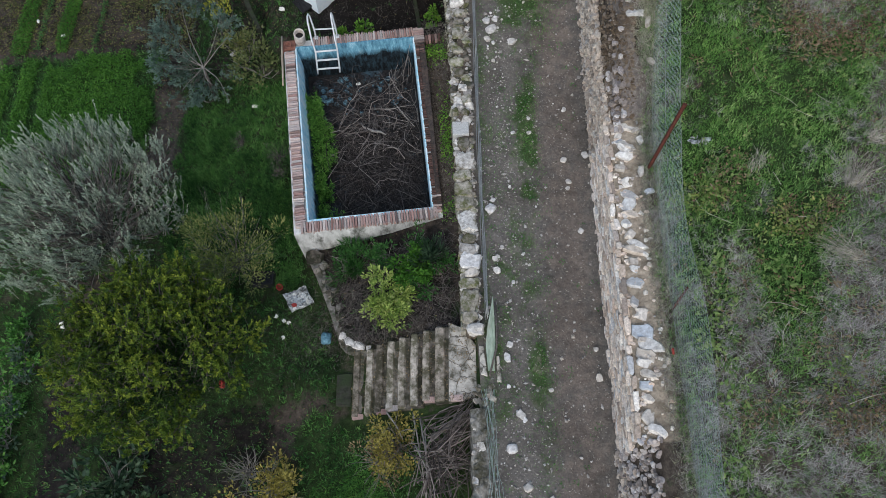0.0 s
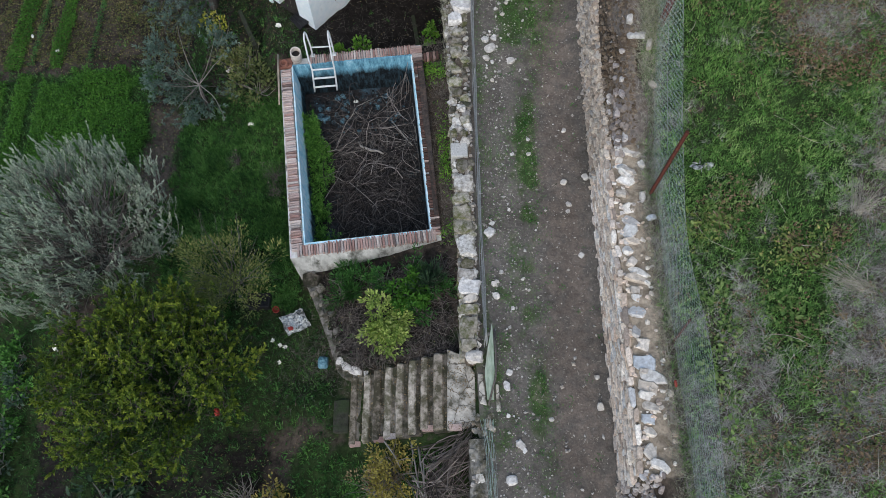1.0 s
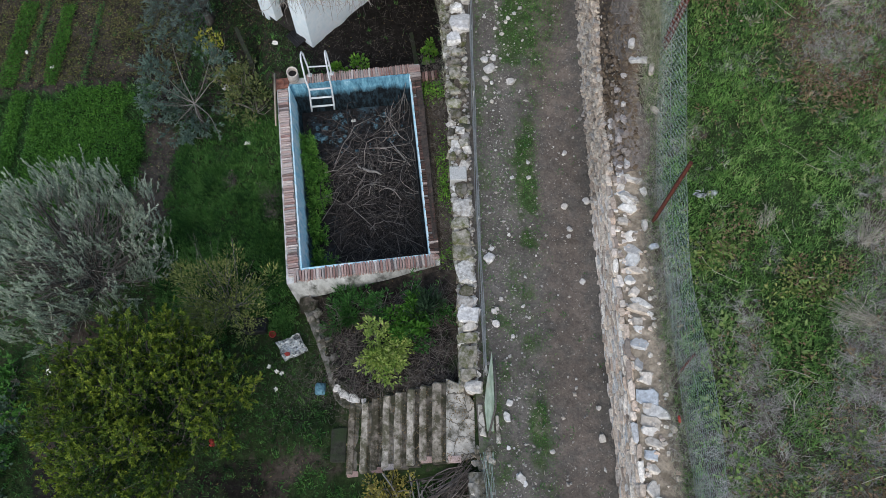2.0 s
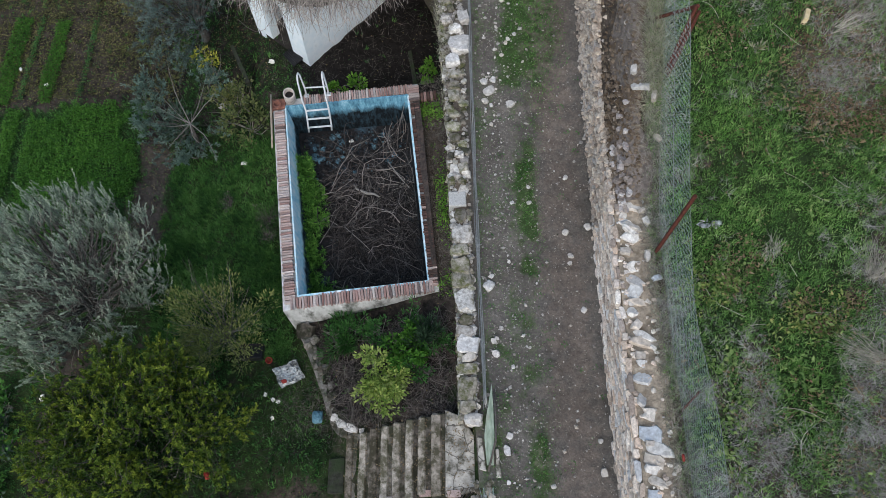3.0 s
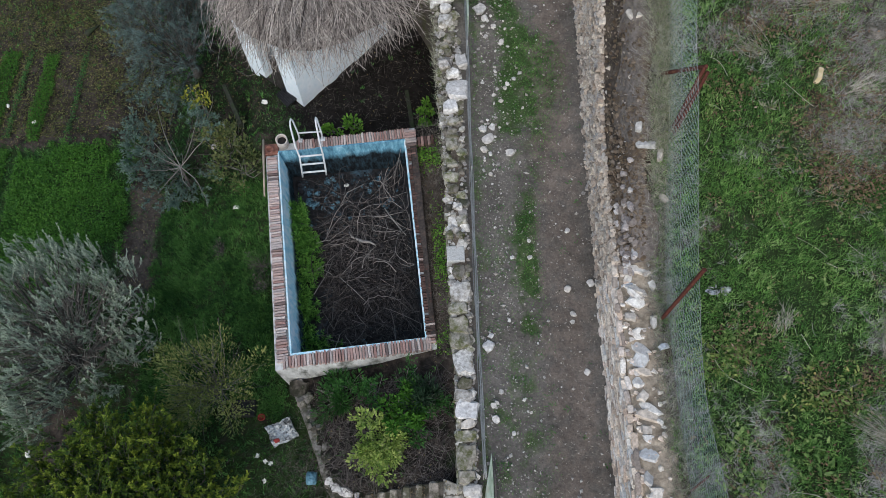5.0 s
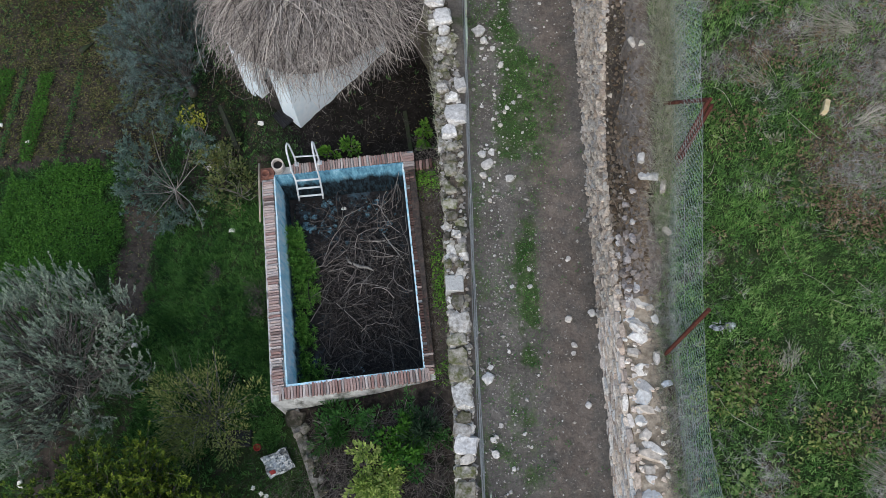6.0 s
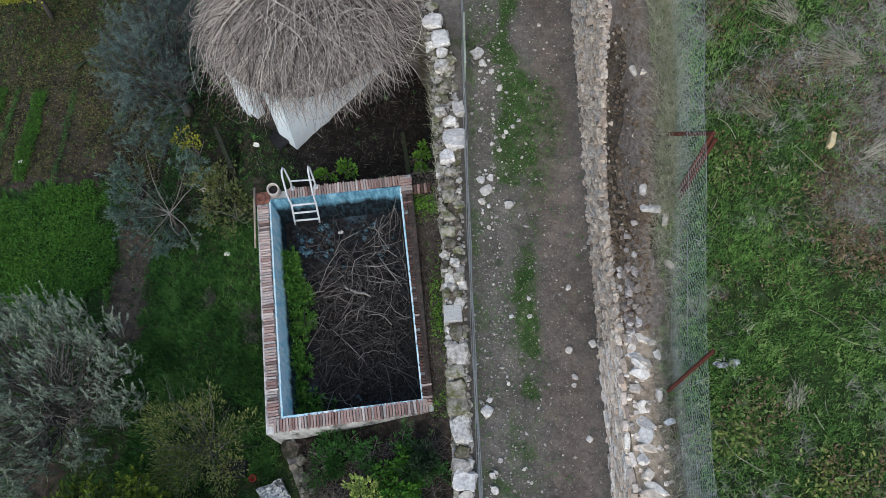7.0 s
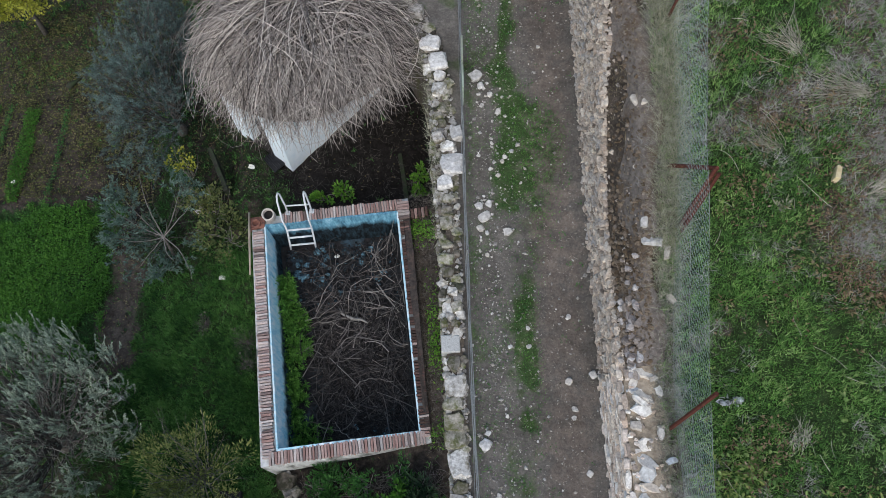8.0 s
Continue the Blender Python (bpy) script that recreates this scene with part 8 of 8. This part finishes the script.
for w in np.linspace(-0.11, 0.11, 9):
    ph = rng.uniform(0, 6, 2)
    lines.append(np.stack([wire_x(yy) - 0.05 + w * (1 + 0.4 * np.sin(yy * 1.7)) + 0.025 * np.sin(yy * 6 + ph[0]), yy, road_z(yy) + 0.24 - 4.0 * w * w + 0.03 * np.sin(yy * 5 + ph[1])], 1))
tagged(part("net", fast_mesh("net", *tubes(np.stack(lines), np.full((9, len(yy)), 0.0035), 3)), M_WIRE, fence2, "rolled pale green netting"), kind="stuff")
for (y0, y1) in ((7.35, 7.9), (6.7, 7.25)):
    yy = np.linspace(y0, y1, 6)
    o = [(float(wire_x(v)) + 0.02 + 0.02 * k, v) for k, v in ((0, y0), (2, y0), (2, y1), (0, y1))]
    part("slat", prism("slat", o, float(road_z(y0)) + 0.1, float(road_z(y0)) + 0.75, 0.004), M_GREENBOARD, fence2, "narrow faded green slat screen")

# ---- the field ----
def field_keep(x, y):
    c = (1.0 - 0.5 * dry_of(x, y)) * (0.4 + 0.9 * patches(x, y, 2.2, 41))
    return (rng.random(len(x)) < c) & (x > 2.72)


x, y = scatter(470000, 2.7, 9.2, -6.8, 13.5, field_keep)
tall = 0.03 + 0.09 * patches(x, y, 1.5, 51)
thing("field_grass", fast_mesh("field_grass", *blades(on_land(x, y, -0.01), tall, 0.0105, rng, 0.9)), M_FIELD, "rough green field grass", "grass", kind="stuff")
x, y = scatter(27000, 2.75, 9.2, -6.8, 13.5, field_keep)
thing("field_tufts", tussocks("field_tufts", on_land(x, y, -0.01), 11, 0.07 + 0.10 * patches(x, y, 1.5, 51), 0.016, rng, 0.95, 0.25, 0.05 + 0.85 * patches(x, y, 1.9, 55)), M_FIELD_TUFT, "curling tufts of green field grass", "grass", kind="stuff")
x, y = scatter(34000, 2.5, 9.2, -6.8, 13.5, lambda x, y: (rng.random(len(x)) < (dry_of(x, y) - 0.1) * (-0.15 + 1.3 * patches(x, y, 1.6, 61))) & ((x > 2.7) | ((y > 1.5) & (rng.random(len(x)) < 0.3))))
thing("dry_grass", tussocks("dry_grass", on_land(x, y, 0.01), 17, 0.20, 0.0056, rng, 2.4, 0.9, 0.1 + 0.7 * patches(x, y, 2.2, 69), 0.05), M_STRAW_TUFT, "matted dry straw-coloured grass", "grass", kind="stuff")
x, y = scatter(90000, -20, 20, -14, 20, lambda x, y: ((y < -6.8) | (x > 9.2) | (y > 13.5) | (x < -14.8)) & ((x > 2.8) | (x < -0.7)) & (rng.random(len(x)) < 0.25 + patches(x, y, 1.2, 175)))
east = x > 0
for keep, m in ((east, M_FIELD), (~east, M_LAWN)):
    thing("outlying_grass", fast_mesh("outlying_grass", *blades(on_land(x[keep], y[keep], -0.02), 0.14, 0.04, rng, 1.3)), m, "rough grass running on round the place", "grass", kind="stuff")
x = rng.uniform(0, 1, 26000)
y = rng.uniform(-7, 13.5, 26000)
tallness = along(y, [-7, 1.5, 3.0, 13.5], [0.16, 0.2, 0.42, 0.5])
x = fence_x(y) - 0.24 + 0.36 * x
keep = rng.random(26000) < along(y, [-7, 1.5, 3.0, 13.5], [0.45, 0.5, 1.0, 1.0])
thing("fence_grass", fast_mesh("fence_grass", *blades(on_land(x[keep], y[keep], -0.01), tallness[keep], 0.008, rng, 1.1)), M_FENCE_GRASS, "tall pale dry grass growing through the fence", "grass", kind="stuff")
x, y = scatter(26000, 2.6, 2.95, -7, 13.5, lambda x, y: rng.random(len(x)) < 0.25 + 0.75 * patches(x, y, 1.5, 57))
far = y > 2.0
thing("bank_straw", fast_mesh("bank_straw", *blades(on_land(x[~far], y[~far], -0.01), 0.17, 0.006, rng, 1.8)), M_STRAW_OLD, "grey-brown dead grass at the foot of the fence", "grass", kind="stuff")
thing("bank_grass", fast_mesh("bank_grass", *blades(on_land(x[far], y[far], -0.01), 0.17, 0.007, rng, 1.8)), M_FENCE_GRASS, "pale yellow-green grass at the foot of the fence", "grass", kind="stuff")
x, y = scatter(20000, 2.95, 9.2, -6.8, 13.5, lambda x, y: rng.random(len(x)) < (0.1 + 0.8 * patches(x, y, 0.8, 121)) * (1 - 0.7 * dry_of(x, y)))
a = rng.uniform(0, 2 * np.pi, len(x))
p = on_land(x, y, 0.03)
p[:, 2] += rng.uniform(0, 0.07, len(x))
M_CLOVER = leafy("small_field_leaves", [(0.05, 0.10, 0.03), (0.13, 0.22, 0.06), (0.26, 0.34, 0.11), (0.42, 0.44, 0.20)], 0.7, 0.3, tuft=5.0)
thing("field_leaves", fast_mesh("field_leaves", *round_leaves(p, np.stack([np.cos(a), np.sin(a), rng.uniform(-0.1, 0.6, len(x))], 1), 0.045, 0.028, rng)), M_CLOVER, "small pale-green weed leaves among the grass", "weeds", kind="stuff")
docks = []
spots = [(x, y, 1.0) for x, y in zip(*scatter(130, 3.05, 9, -6.8, 13, lambda x, y: (patches(x, y, 0.55, 71) > 0.48) & (dry_of(x, y) < 0.7)))]
for cx, cy, m in ((3.84, -0.62, 16), (3.5, -0.9, 8), (4.64, -1.0, 6), (3.55, -2.75, 12), (3.43, -3.2, 14), (3.33, -3.66, 9), (3.48, -4.21, 12), (4.57, -2.37, 12), (3.44, -5.5, 8), (3.4, -2.1, 7), (4.9, -1.7, 8), (5.0, -4.0, 8), (5.1, 0.4, 6), (3.5, 3.4, 6)):
    spots += [(cx + rng.normal(0, 0.14), cy + rng.normal(0, 0.16), 1.2) for _ in range(m)]
for x, y, k in spots:
    docks.append(plant_mass(int(rng.integers(5, 13)), [(x, y, gz(x, y))], k * rng.uniform(0.06, 0.15), rng.uniform(0.06, 0.16), k * rng.uniform(0.06, 0.10), k * rng.uniform(0.028, 0.045), rng, 0.1, True))
thing("dock_weeds", fast_mesh("dock_weeds", *merge(*docks)), M_DOCK, "broad-leaved weeds in the field", "weeds", kind="stuff")
brown = []
spots = list(zip(*scatter(420, 3.05, 10, -7, 13, lambda x, y: patches(x, y, 0.6, 81) > 0.55)))
for cx, cy, m, w in ((5.42, 1.83, 20, 0.3), (6.05, 1.63, 26, 0.35), (5.08, 2.18, 10, 0.3), (3.84, -0.5, 14, 0.3), (5.14, -1.45, 18, 0.3), (5.23, -4.71, 36, 0.28), (3.82, -4.54, 9, 0.12), (4.88, -3.62, 8, 0.15), (3.86, 5.41, 10, 0.2), (4.05, 4.2, 14, 0.25), (4.99, 4.44, 12, 0.25), (3.87, 3.48, 8, 0.2), (5.29, 2.59, 22, 0.35), (5.4, 7.5, 26, 0.5), (6.0, 6.0, 20, 0.5)):
    spots += [(cx + rng.normal(0, w), cy + rng.normal(0, w * 0.8)) for _ in range(m)]
for x, y in spots:
    brown.append(plant_mass(int(rng.integers(8, 26)), [(x, y, gz(x, y))], rng.uniform(0.08, 0.2), rng.uniform(0.05, 0.14), rng.uniform(0.05, 0.09), rng.uniform(0.02, 0.04), rng, 0.1))
tan = []
for cx, cy, m, w in ((3.6, -0.75, 16, 0.25), (5.0, -1.35, 14, 0.3), (4.7, -1.6, 8, 0.2), (5.1, -4.5, 12, 0.3)):
    for _ in range(m):
        x, y = cx + rng.normal(0, w), cy + rng.normal(0, w * 0.7)
        tan.append(plant_mass(int(rng.integers(9, 20)), [(x, y, gz(x, y))], 0.16, 0.13, rng.uniform(0.055, 0.095), rng.uniform(0.024, 0.04), rng, 0.1, True))
M_TAN_LEAF = leafy("yellowing_dock_leaves", [(0.08, 0.14, 0.035), (0.17, 0.24, 0.06), (0.28, 0.34, 0.10), (0.42, 0.36, 0.14)], 1.5, 0.25)
thing("yellowing_weeds", fast_mesh("yellowing_weeds", *merge(*tan)), M_TAN_LEAF, "yellowing broad-leaved weeds in the field", "weeds", kind="stuff")
thing("withered_weeds", fast_mesh("withered_weeds", *merge(*brown)), M_BROWNLEAF, "withered brown weeds in the field", "weeds", kind="stuff")
drift = []
for cx, cy, m, wx, wy in ((5.5, 1.9, 700, 0.5, 0.16), (6.1, 1.75, 500, 0.4, 0.2), (4.3, 4.5, 420, 0.3, 0.4), (5.3, 3.1, 900, 0.5, 0.5), (4.9, 3.9, 420, 0.4, 0.25), (5.9, 2.5, 600, 0.5, 0.4), (3.9, 3.3, 260, 0.3, 0.3), (4.05, 5.6, 260, 0.3, 0.3), (5.1, -1.4, 420, 0.4, 0.25), (3.75, -0.6, 380, 0.3, 0.25), (5.2, -4.6, 420, 0.35, 0.3), (3.8, -4.5, 200, 0.2, 0.25), (5.4, 7.3, 500, 0.6, 0.5), (4.2, 1.4, 160, 0.5, 0.3), (6.3, 5.3, 400, 0.5, 0.5), (5.0, -2.9, 300, 0.6, 0.4), (4.0, -2.6, 200, 0.25, 0.5)):
    x, y = cx + rng.normal(0, wx, m), cy + rng.normal(0, wy, m)
    keep = (x > 3.1) & (patches(x, y, 2.5, 97) > 0.44) & (rng.random(m) < 0.8)
    x, y = x[keep], y[keep]
    a = rng.uniform(0, 2 * np.pi, len(x))
    drift.append(round_leaves(on_land(x, y, 0.0) + np.stack([0 * x, 0 * x, rng.uniform(0.05, 0.13, len(x))], 1), np.stack([np.cos(a), np.sin(a), rng.normal(0, 0.5, len(x))], 1), 0.055, 0.024, rng, 0.6))
thing("fallen_leaves", fast_mesh("fallen_leaves", *merge(*drift)), M_FALLEN, "fallen brown leaves caught in the field grass", "leaves", kind="stuff")
fans = []
for cx, cy, a0, m, L in ((5.55, 4.35, 2.6, 90, 0.8), (4.35, 3.8, 2.2, 40, 0.6), (5.6, 3.0, 0.5, 60, 0.6), (4.75, 5.2, 2.0, 70, 0.7), (4.5, -0.25, 1.3, 40, 0.25), (4.5, -0.25, 4.3, 30, 0.25), (5.75, -0.9, 1.0, 90, 0.7), (5.6, -2.2, 2.4, 90, 0.7), (6.2, -0.1, 0.4, 60, 0.6)):
    a = rng.normal(a0, 0.35, m)
    A = np.stack([np.full(m, cx) + rng.normal(0, 0.06, m), np.full(m, cy) + rng.normal(0, 0.06, m)], 1)
    ln = L * rng.uniform(0.4, 1.1, m)
    B = A + np.stack([np.cos(a) * ln, np.sin(a) * ln], 1)
    fans.append(tubes(bent(on_land(A[:, 0], A[:, 1], 0.1), on_land(B[:, 0], B[:, 1], 0.07), 0.06, 5, rng), np.full((m, 5), 0.0019), 3))
thing("straw_tufts", fast_mesh("straw_tufts", *merge(*fans)), M_STRAW, "fallen tufts of long pale straw", "straw", kind="stuff")
n = 170
x, y = scatter(n, 3.1, 10, -7, 13)
c3 = on_land(x, y, 0.08)
a = rng.uniform(0, np.pi, len(x))
L = rng.uniform(0.2, 0.75, len(x))
d = np.stack([np.cos(a) * L / 2, np.sin(a) * L / 2, rng.normal(0, 0.05, len(x))], 1)
thing("dry_stalks", fast_mesh("dry_stalks", *tubes(bent(c3 - d, c3 + d, 0.1, 5, rng), np.full((len(x), 5), 0.004), 4)), M_STRAW, "long dry stalks lying in the field grass", "stalks", kind="stuff")
bush("silver_thistle", "silvery thistle rosette in the field", (4.42, 2.95, gz(4.42, 2.95)), 0.13, 0.1, 26, 0.11, 0.03, M_FENCE_GRASS, stems=5, clumps=4, category="plant")

# ---- litter and small things ----
def crumpled(name, label, at, size, material, category, seed, spin=0.0):
    r = np.random.default_rng(seed)
    bm = bmesh.new()
    bmesh.ops.create_icosphere(bm, subdivisions=3, radius=0.5)
    for v in bm.verts:
        nz = noise.noise(Vector(v.co) * 3.1 + Vector((seed, 0, 0)))
        v.co *= 1 + 0.35 * nz
        v.co = Vector((max(-0.42, min(0.42, v.co.x)), max(-0.42, min(0.42, v.co.y)), v.co.z))
        v.co += noise.noise_vector(Vector(v.co) * 7) * 0.06
    ob = thing(name, bm_mesh(name, bm), material, label, category)
    ob.matrix_basis = Matrix.LocRotScale(at, Euler((0, 0, spin)), size)
    return ob


def crumpled_sheet(name, label, at, size, material, category, seed, spin):
    """A sheet of film, folded and crumpled, lying nearly flat."""
    n = 22
    u, v = np.meshgrid(np.linspace(-0.5, 0.5, n), np.linspace(-0.5, 0.5, n))
    V = []
    for a, b in zip(u.ravel(), v.ravel()):
        q = Vector((a * 3.2, b * 3.2, seed))
        d = noise.noise_vector(q * 0.8)
        z = abs(noise.noise(q)) * 0.55 + abs(noise.noise(q * 2.3)) * 0.4 + 0.12 * noise.noise(q * 6)
        V.append(((a + 0.10 * d.x) * size[0], (b + 0.10 * d.y) * size[1], z * size[2]))
    k = (np.arange(n - 1)[:, None] * n + np.arange(n - 1)).ravel()
    F = np.stack([k, k + 1, k + n + 1, k + n], 1)
    low = np.array(V) * np.array([1, 1, 0.0]) - np.array([0, 0, 0.02])
    ob = thing(name, fast_mesh(name, *merge((np.array(V), F), (low, F[:, ::-1]))), material, label, category)
    ob.matrix_basis = pose(*at, 0, 0, spin)
    return ob


crumpled_sheet("plastic_sack", "crumpled white plastic sack lying in the grass", (-4.22, -1.22, gz(-4.22, -1.22) + 0.12), (0.52, 0.46, 0.24), M_FOIL, "sack", 4.3, 28)
stone("red_scrap", "red_scrap", SLABS, 1, (-4.28, -1.42, -1.80), (0.11, 0.08, 0.05), (0.1, 0.2, 0.4), M_RED, None, "red plastic scrap on the white sack", "litter")
crumpled("blue_bag", "faded blue plastic bag beside the stone edging", (-3.55, -2.14, -1.95), (0.26, 0.3, 0.2), M_BLUEBAG, "bag", 9)
crate = empty("black_crate", "open black plastic crate under the shrub", "crate", (-5.08, -0.72, gz(-5.08, -0.72)))
for o in ([(-0.25, -0.16), (0.25, -0.16), (0.25, -0.13), (-0.25, -0.13)], [(-0.25, 0.13), (0.25, 0.13), (0.25, 0.16), (-0.25, 0.16)], [(-0.25, -0.13), (-0.22, -0.13), (-0.22, 0.13), (-0.25, 0.13)], [(0.22, -0.13), (0.25, -0.13), (0.25, 0.13), (0.22, 0.13)]):
    part("side", prism("side", o, 0.0, 0.26, 0.004), M_BLACK, crate)
part("base", prism("base", [(-0.23, -0.14), (0.23, -0.14), (0.23, 0.14), (-0.23, 0.14)], 0.0, 0.14), M_BLACK, crate)
pipe_stub("red_pot", "small red plastic flower pot in the grass", (-4.72, -0.88, gz(-4.72, -0.88)), 0.075, 0.1, M_RED, (12, 8, 0))
for i, (x, y) in enumerate([(-4.62, -1.72), (-4.44, -1.83), (-4.33, -1.86), (-4.42, -2.2)]):
    fl = empty("daffodil", "white flower on a green stalk", "flower", (x, y, gz(x, y)), "white flowers")
    part("stalk", tube_mesh("stalk", [(0, 0, 0), (0.01, 0, 0.25), (0.02, -0.02, 0.48)], 0.005, 5), M_WEED, fl)
    V, F = leaves(np.tile([[0.02, -0.02, 0.48]], (7, 1)), np.stack([np.cos(np.arange(7) * 0.9), np.sin(np.arange(7) * 0.9), np.full(7, 0.35)], 1), 0.055, 0.045, rng)
    part("petals", fast_mesh("petals", V, F), M_PETAL, fl)
crumpled("red_fruit", "red fruit hanging in the orange tree", (-5.30, -3.42, -0.76), (0.11, 0.16, 0.18), M_RED, "fruit", 3)
for i, (x, y, s) in enumerate([(-7.9, 1.47, 0.13), (-12.0, 7.3, 0.12), (-12.9, 7.9, 0.1), (-5.85, 4.15, 0.14), (-6.7, 6.0, 0.16), (-10.0, -1.5, 0.14), (-5.2, 6.6, 0.14)]):
    stone("pale_litter", "pale_litter", SLABS, i, (x, y, gz(x, y) + 0.06), (s, s * 0.7, 0.05), (0.2, 0.1, i), M_PETAL if i != 4 else M_ROADSTONE, None, "pale scrap lying on the garden soil", "litter")
k = 16
c = np.array([3.62, 0.32, gz(3.62, 0.32) + 0.06]) + rng.normal(0, 1, (k, 3)) * np.array([0.10, 0.035, 0.015])
thing("field_litter", fast_mesh("field_litter", *round_leaves(c, rng.normal(0, 1, (k, 3)) * np.array([1.0, 0.6, 0.25]), 0.13, 0.08, rng)), M_FOIL, "torn white plastic litter in the field grass", "litter")
thing("wood_offcut", prism("wood_offcut", [(5.06, 3.21), (5.13, 3.18), (5.21, 3.39), (5.14, 3.42)], gz(5.1, 3.3) + 0.02, gz(5.1, 3.3) + 0.17, 0.006), M_YELLOWWOOD, "pale sawn wood offcut lying in the grass", "wood")
crumpled("ash", "grey ash and rubbish in the field", (6.05, 3.95, gz(6.05, 3.95)), (0.55, 0.6, 0.12), M_CONCRETE, "ash", 15)
crumpled("field_litter", "small white scrap in the field grass", (6.75, 4.0, gz(6.75, 4.0) + 0.05), (0.14, 0.1, 0.08), M_FOIL, "litter", 18)
stone("red_can", "red_can", COBBLES, 1, (2.78, -3.45, gz(2.78, -3.45) + 0.06), (0.045, 0.10, 0.05), (0, 0, 0.1), M_RED, None, "crushed red can on the bank", "can")
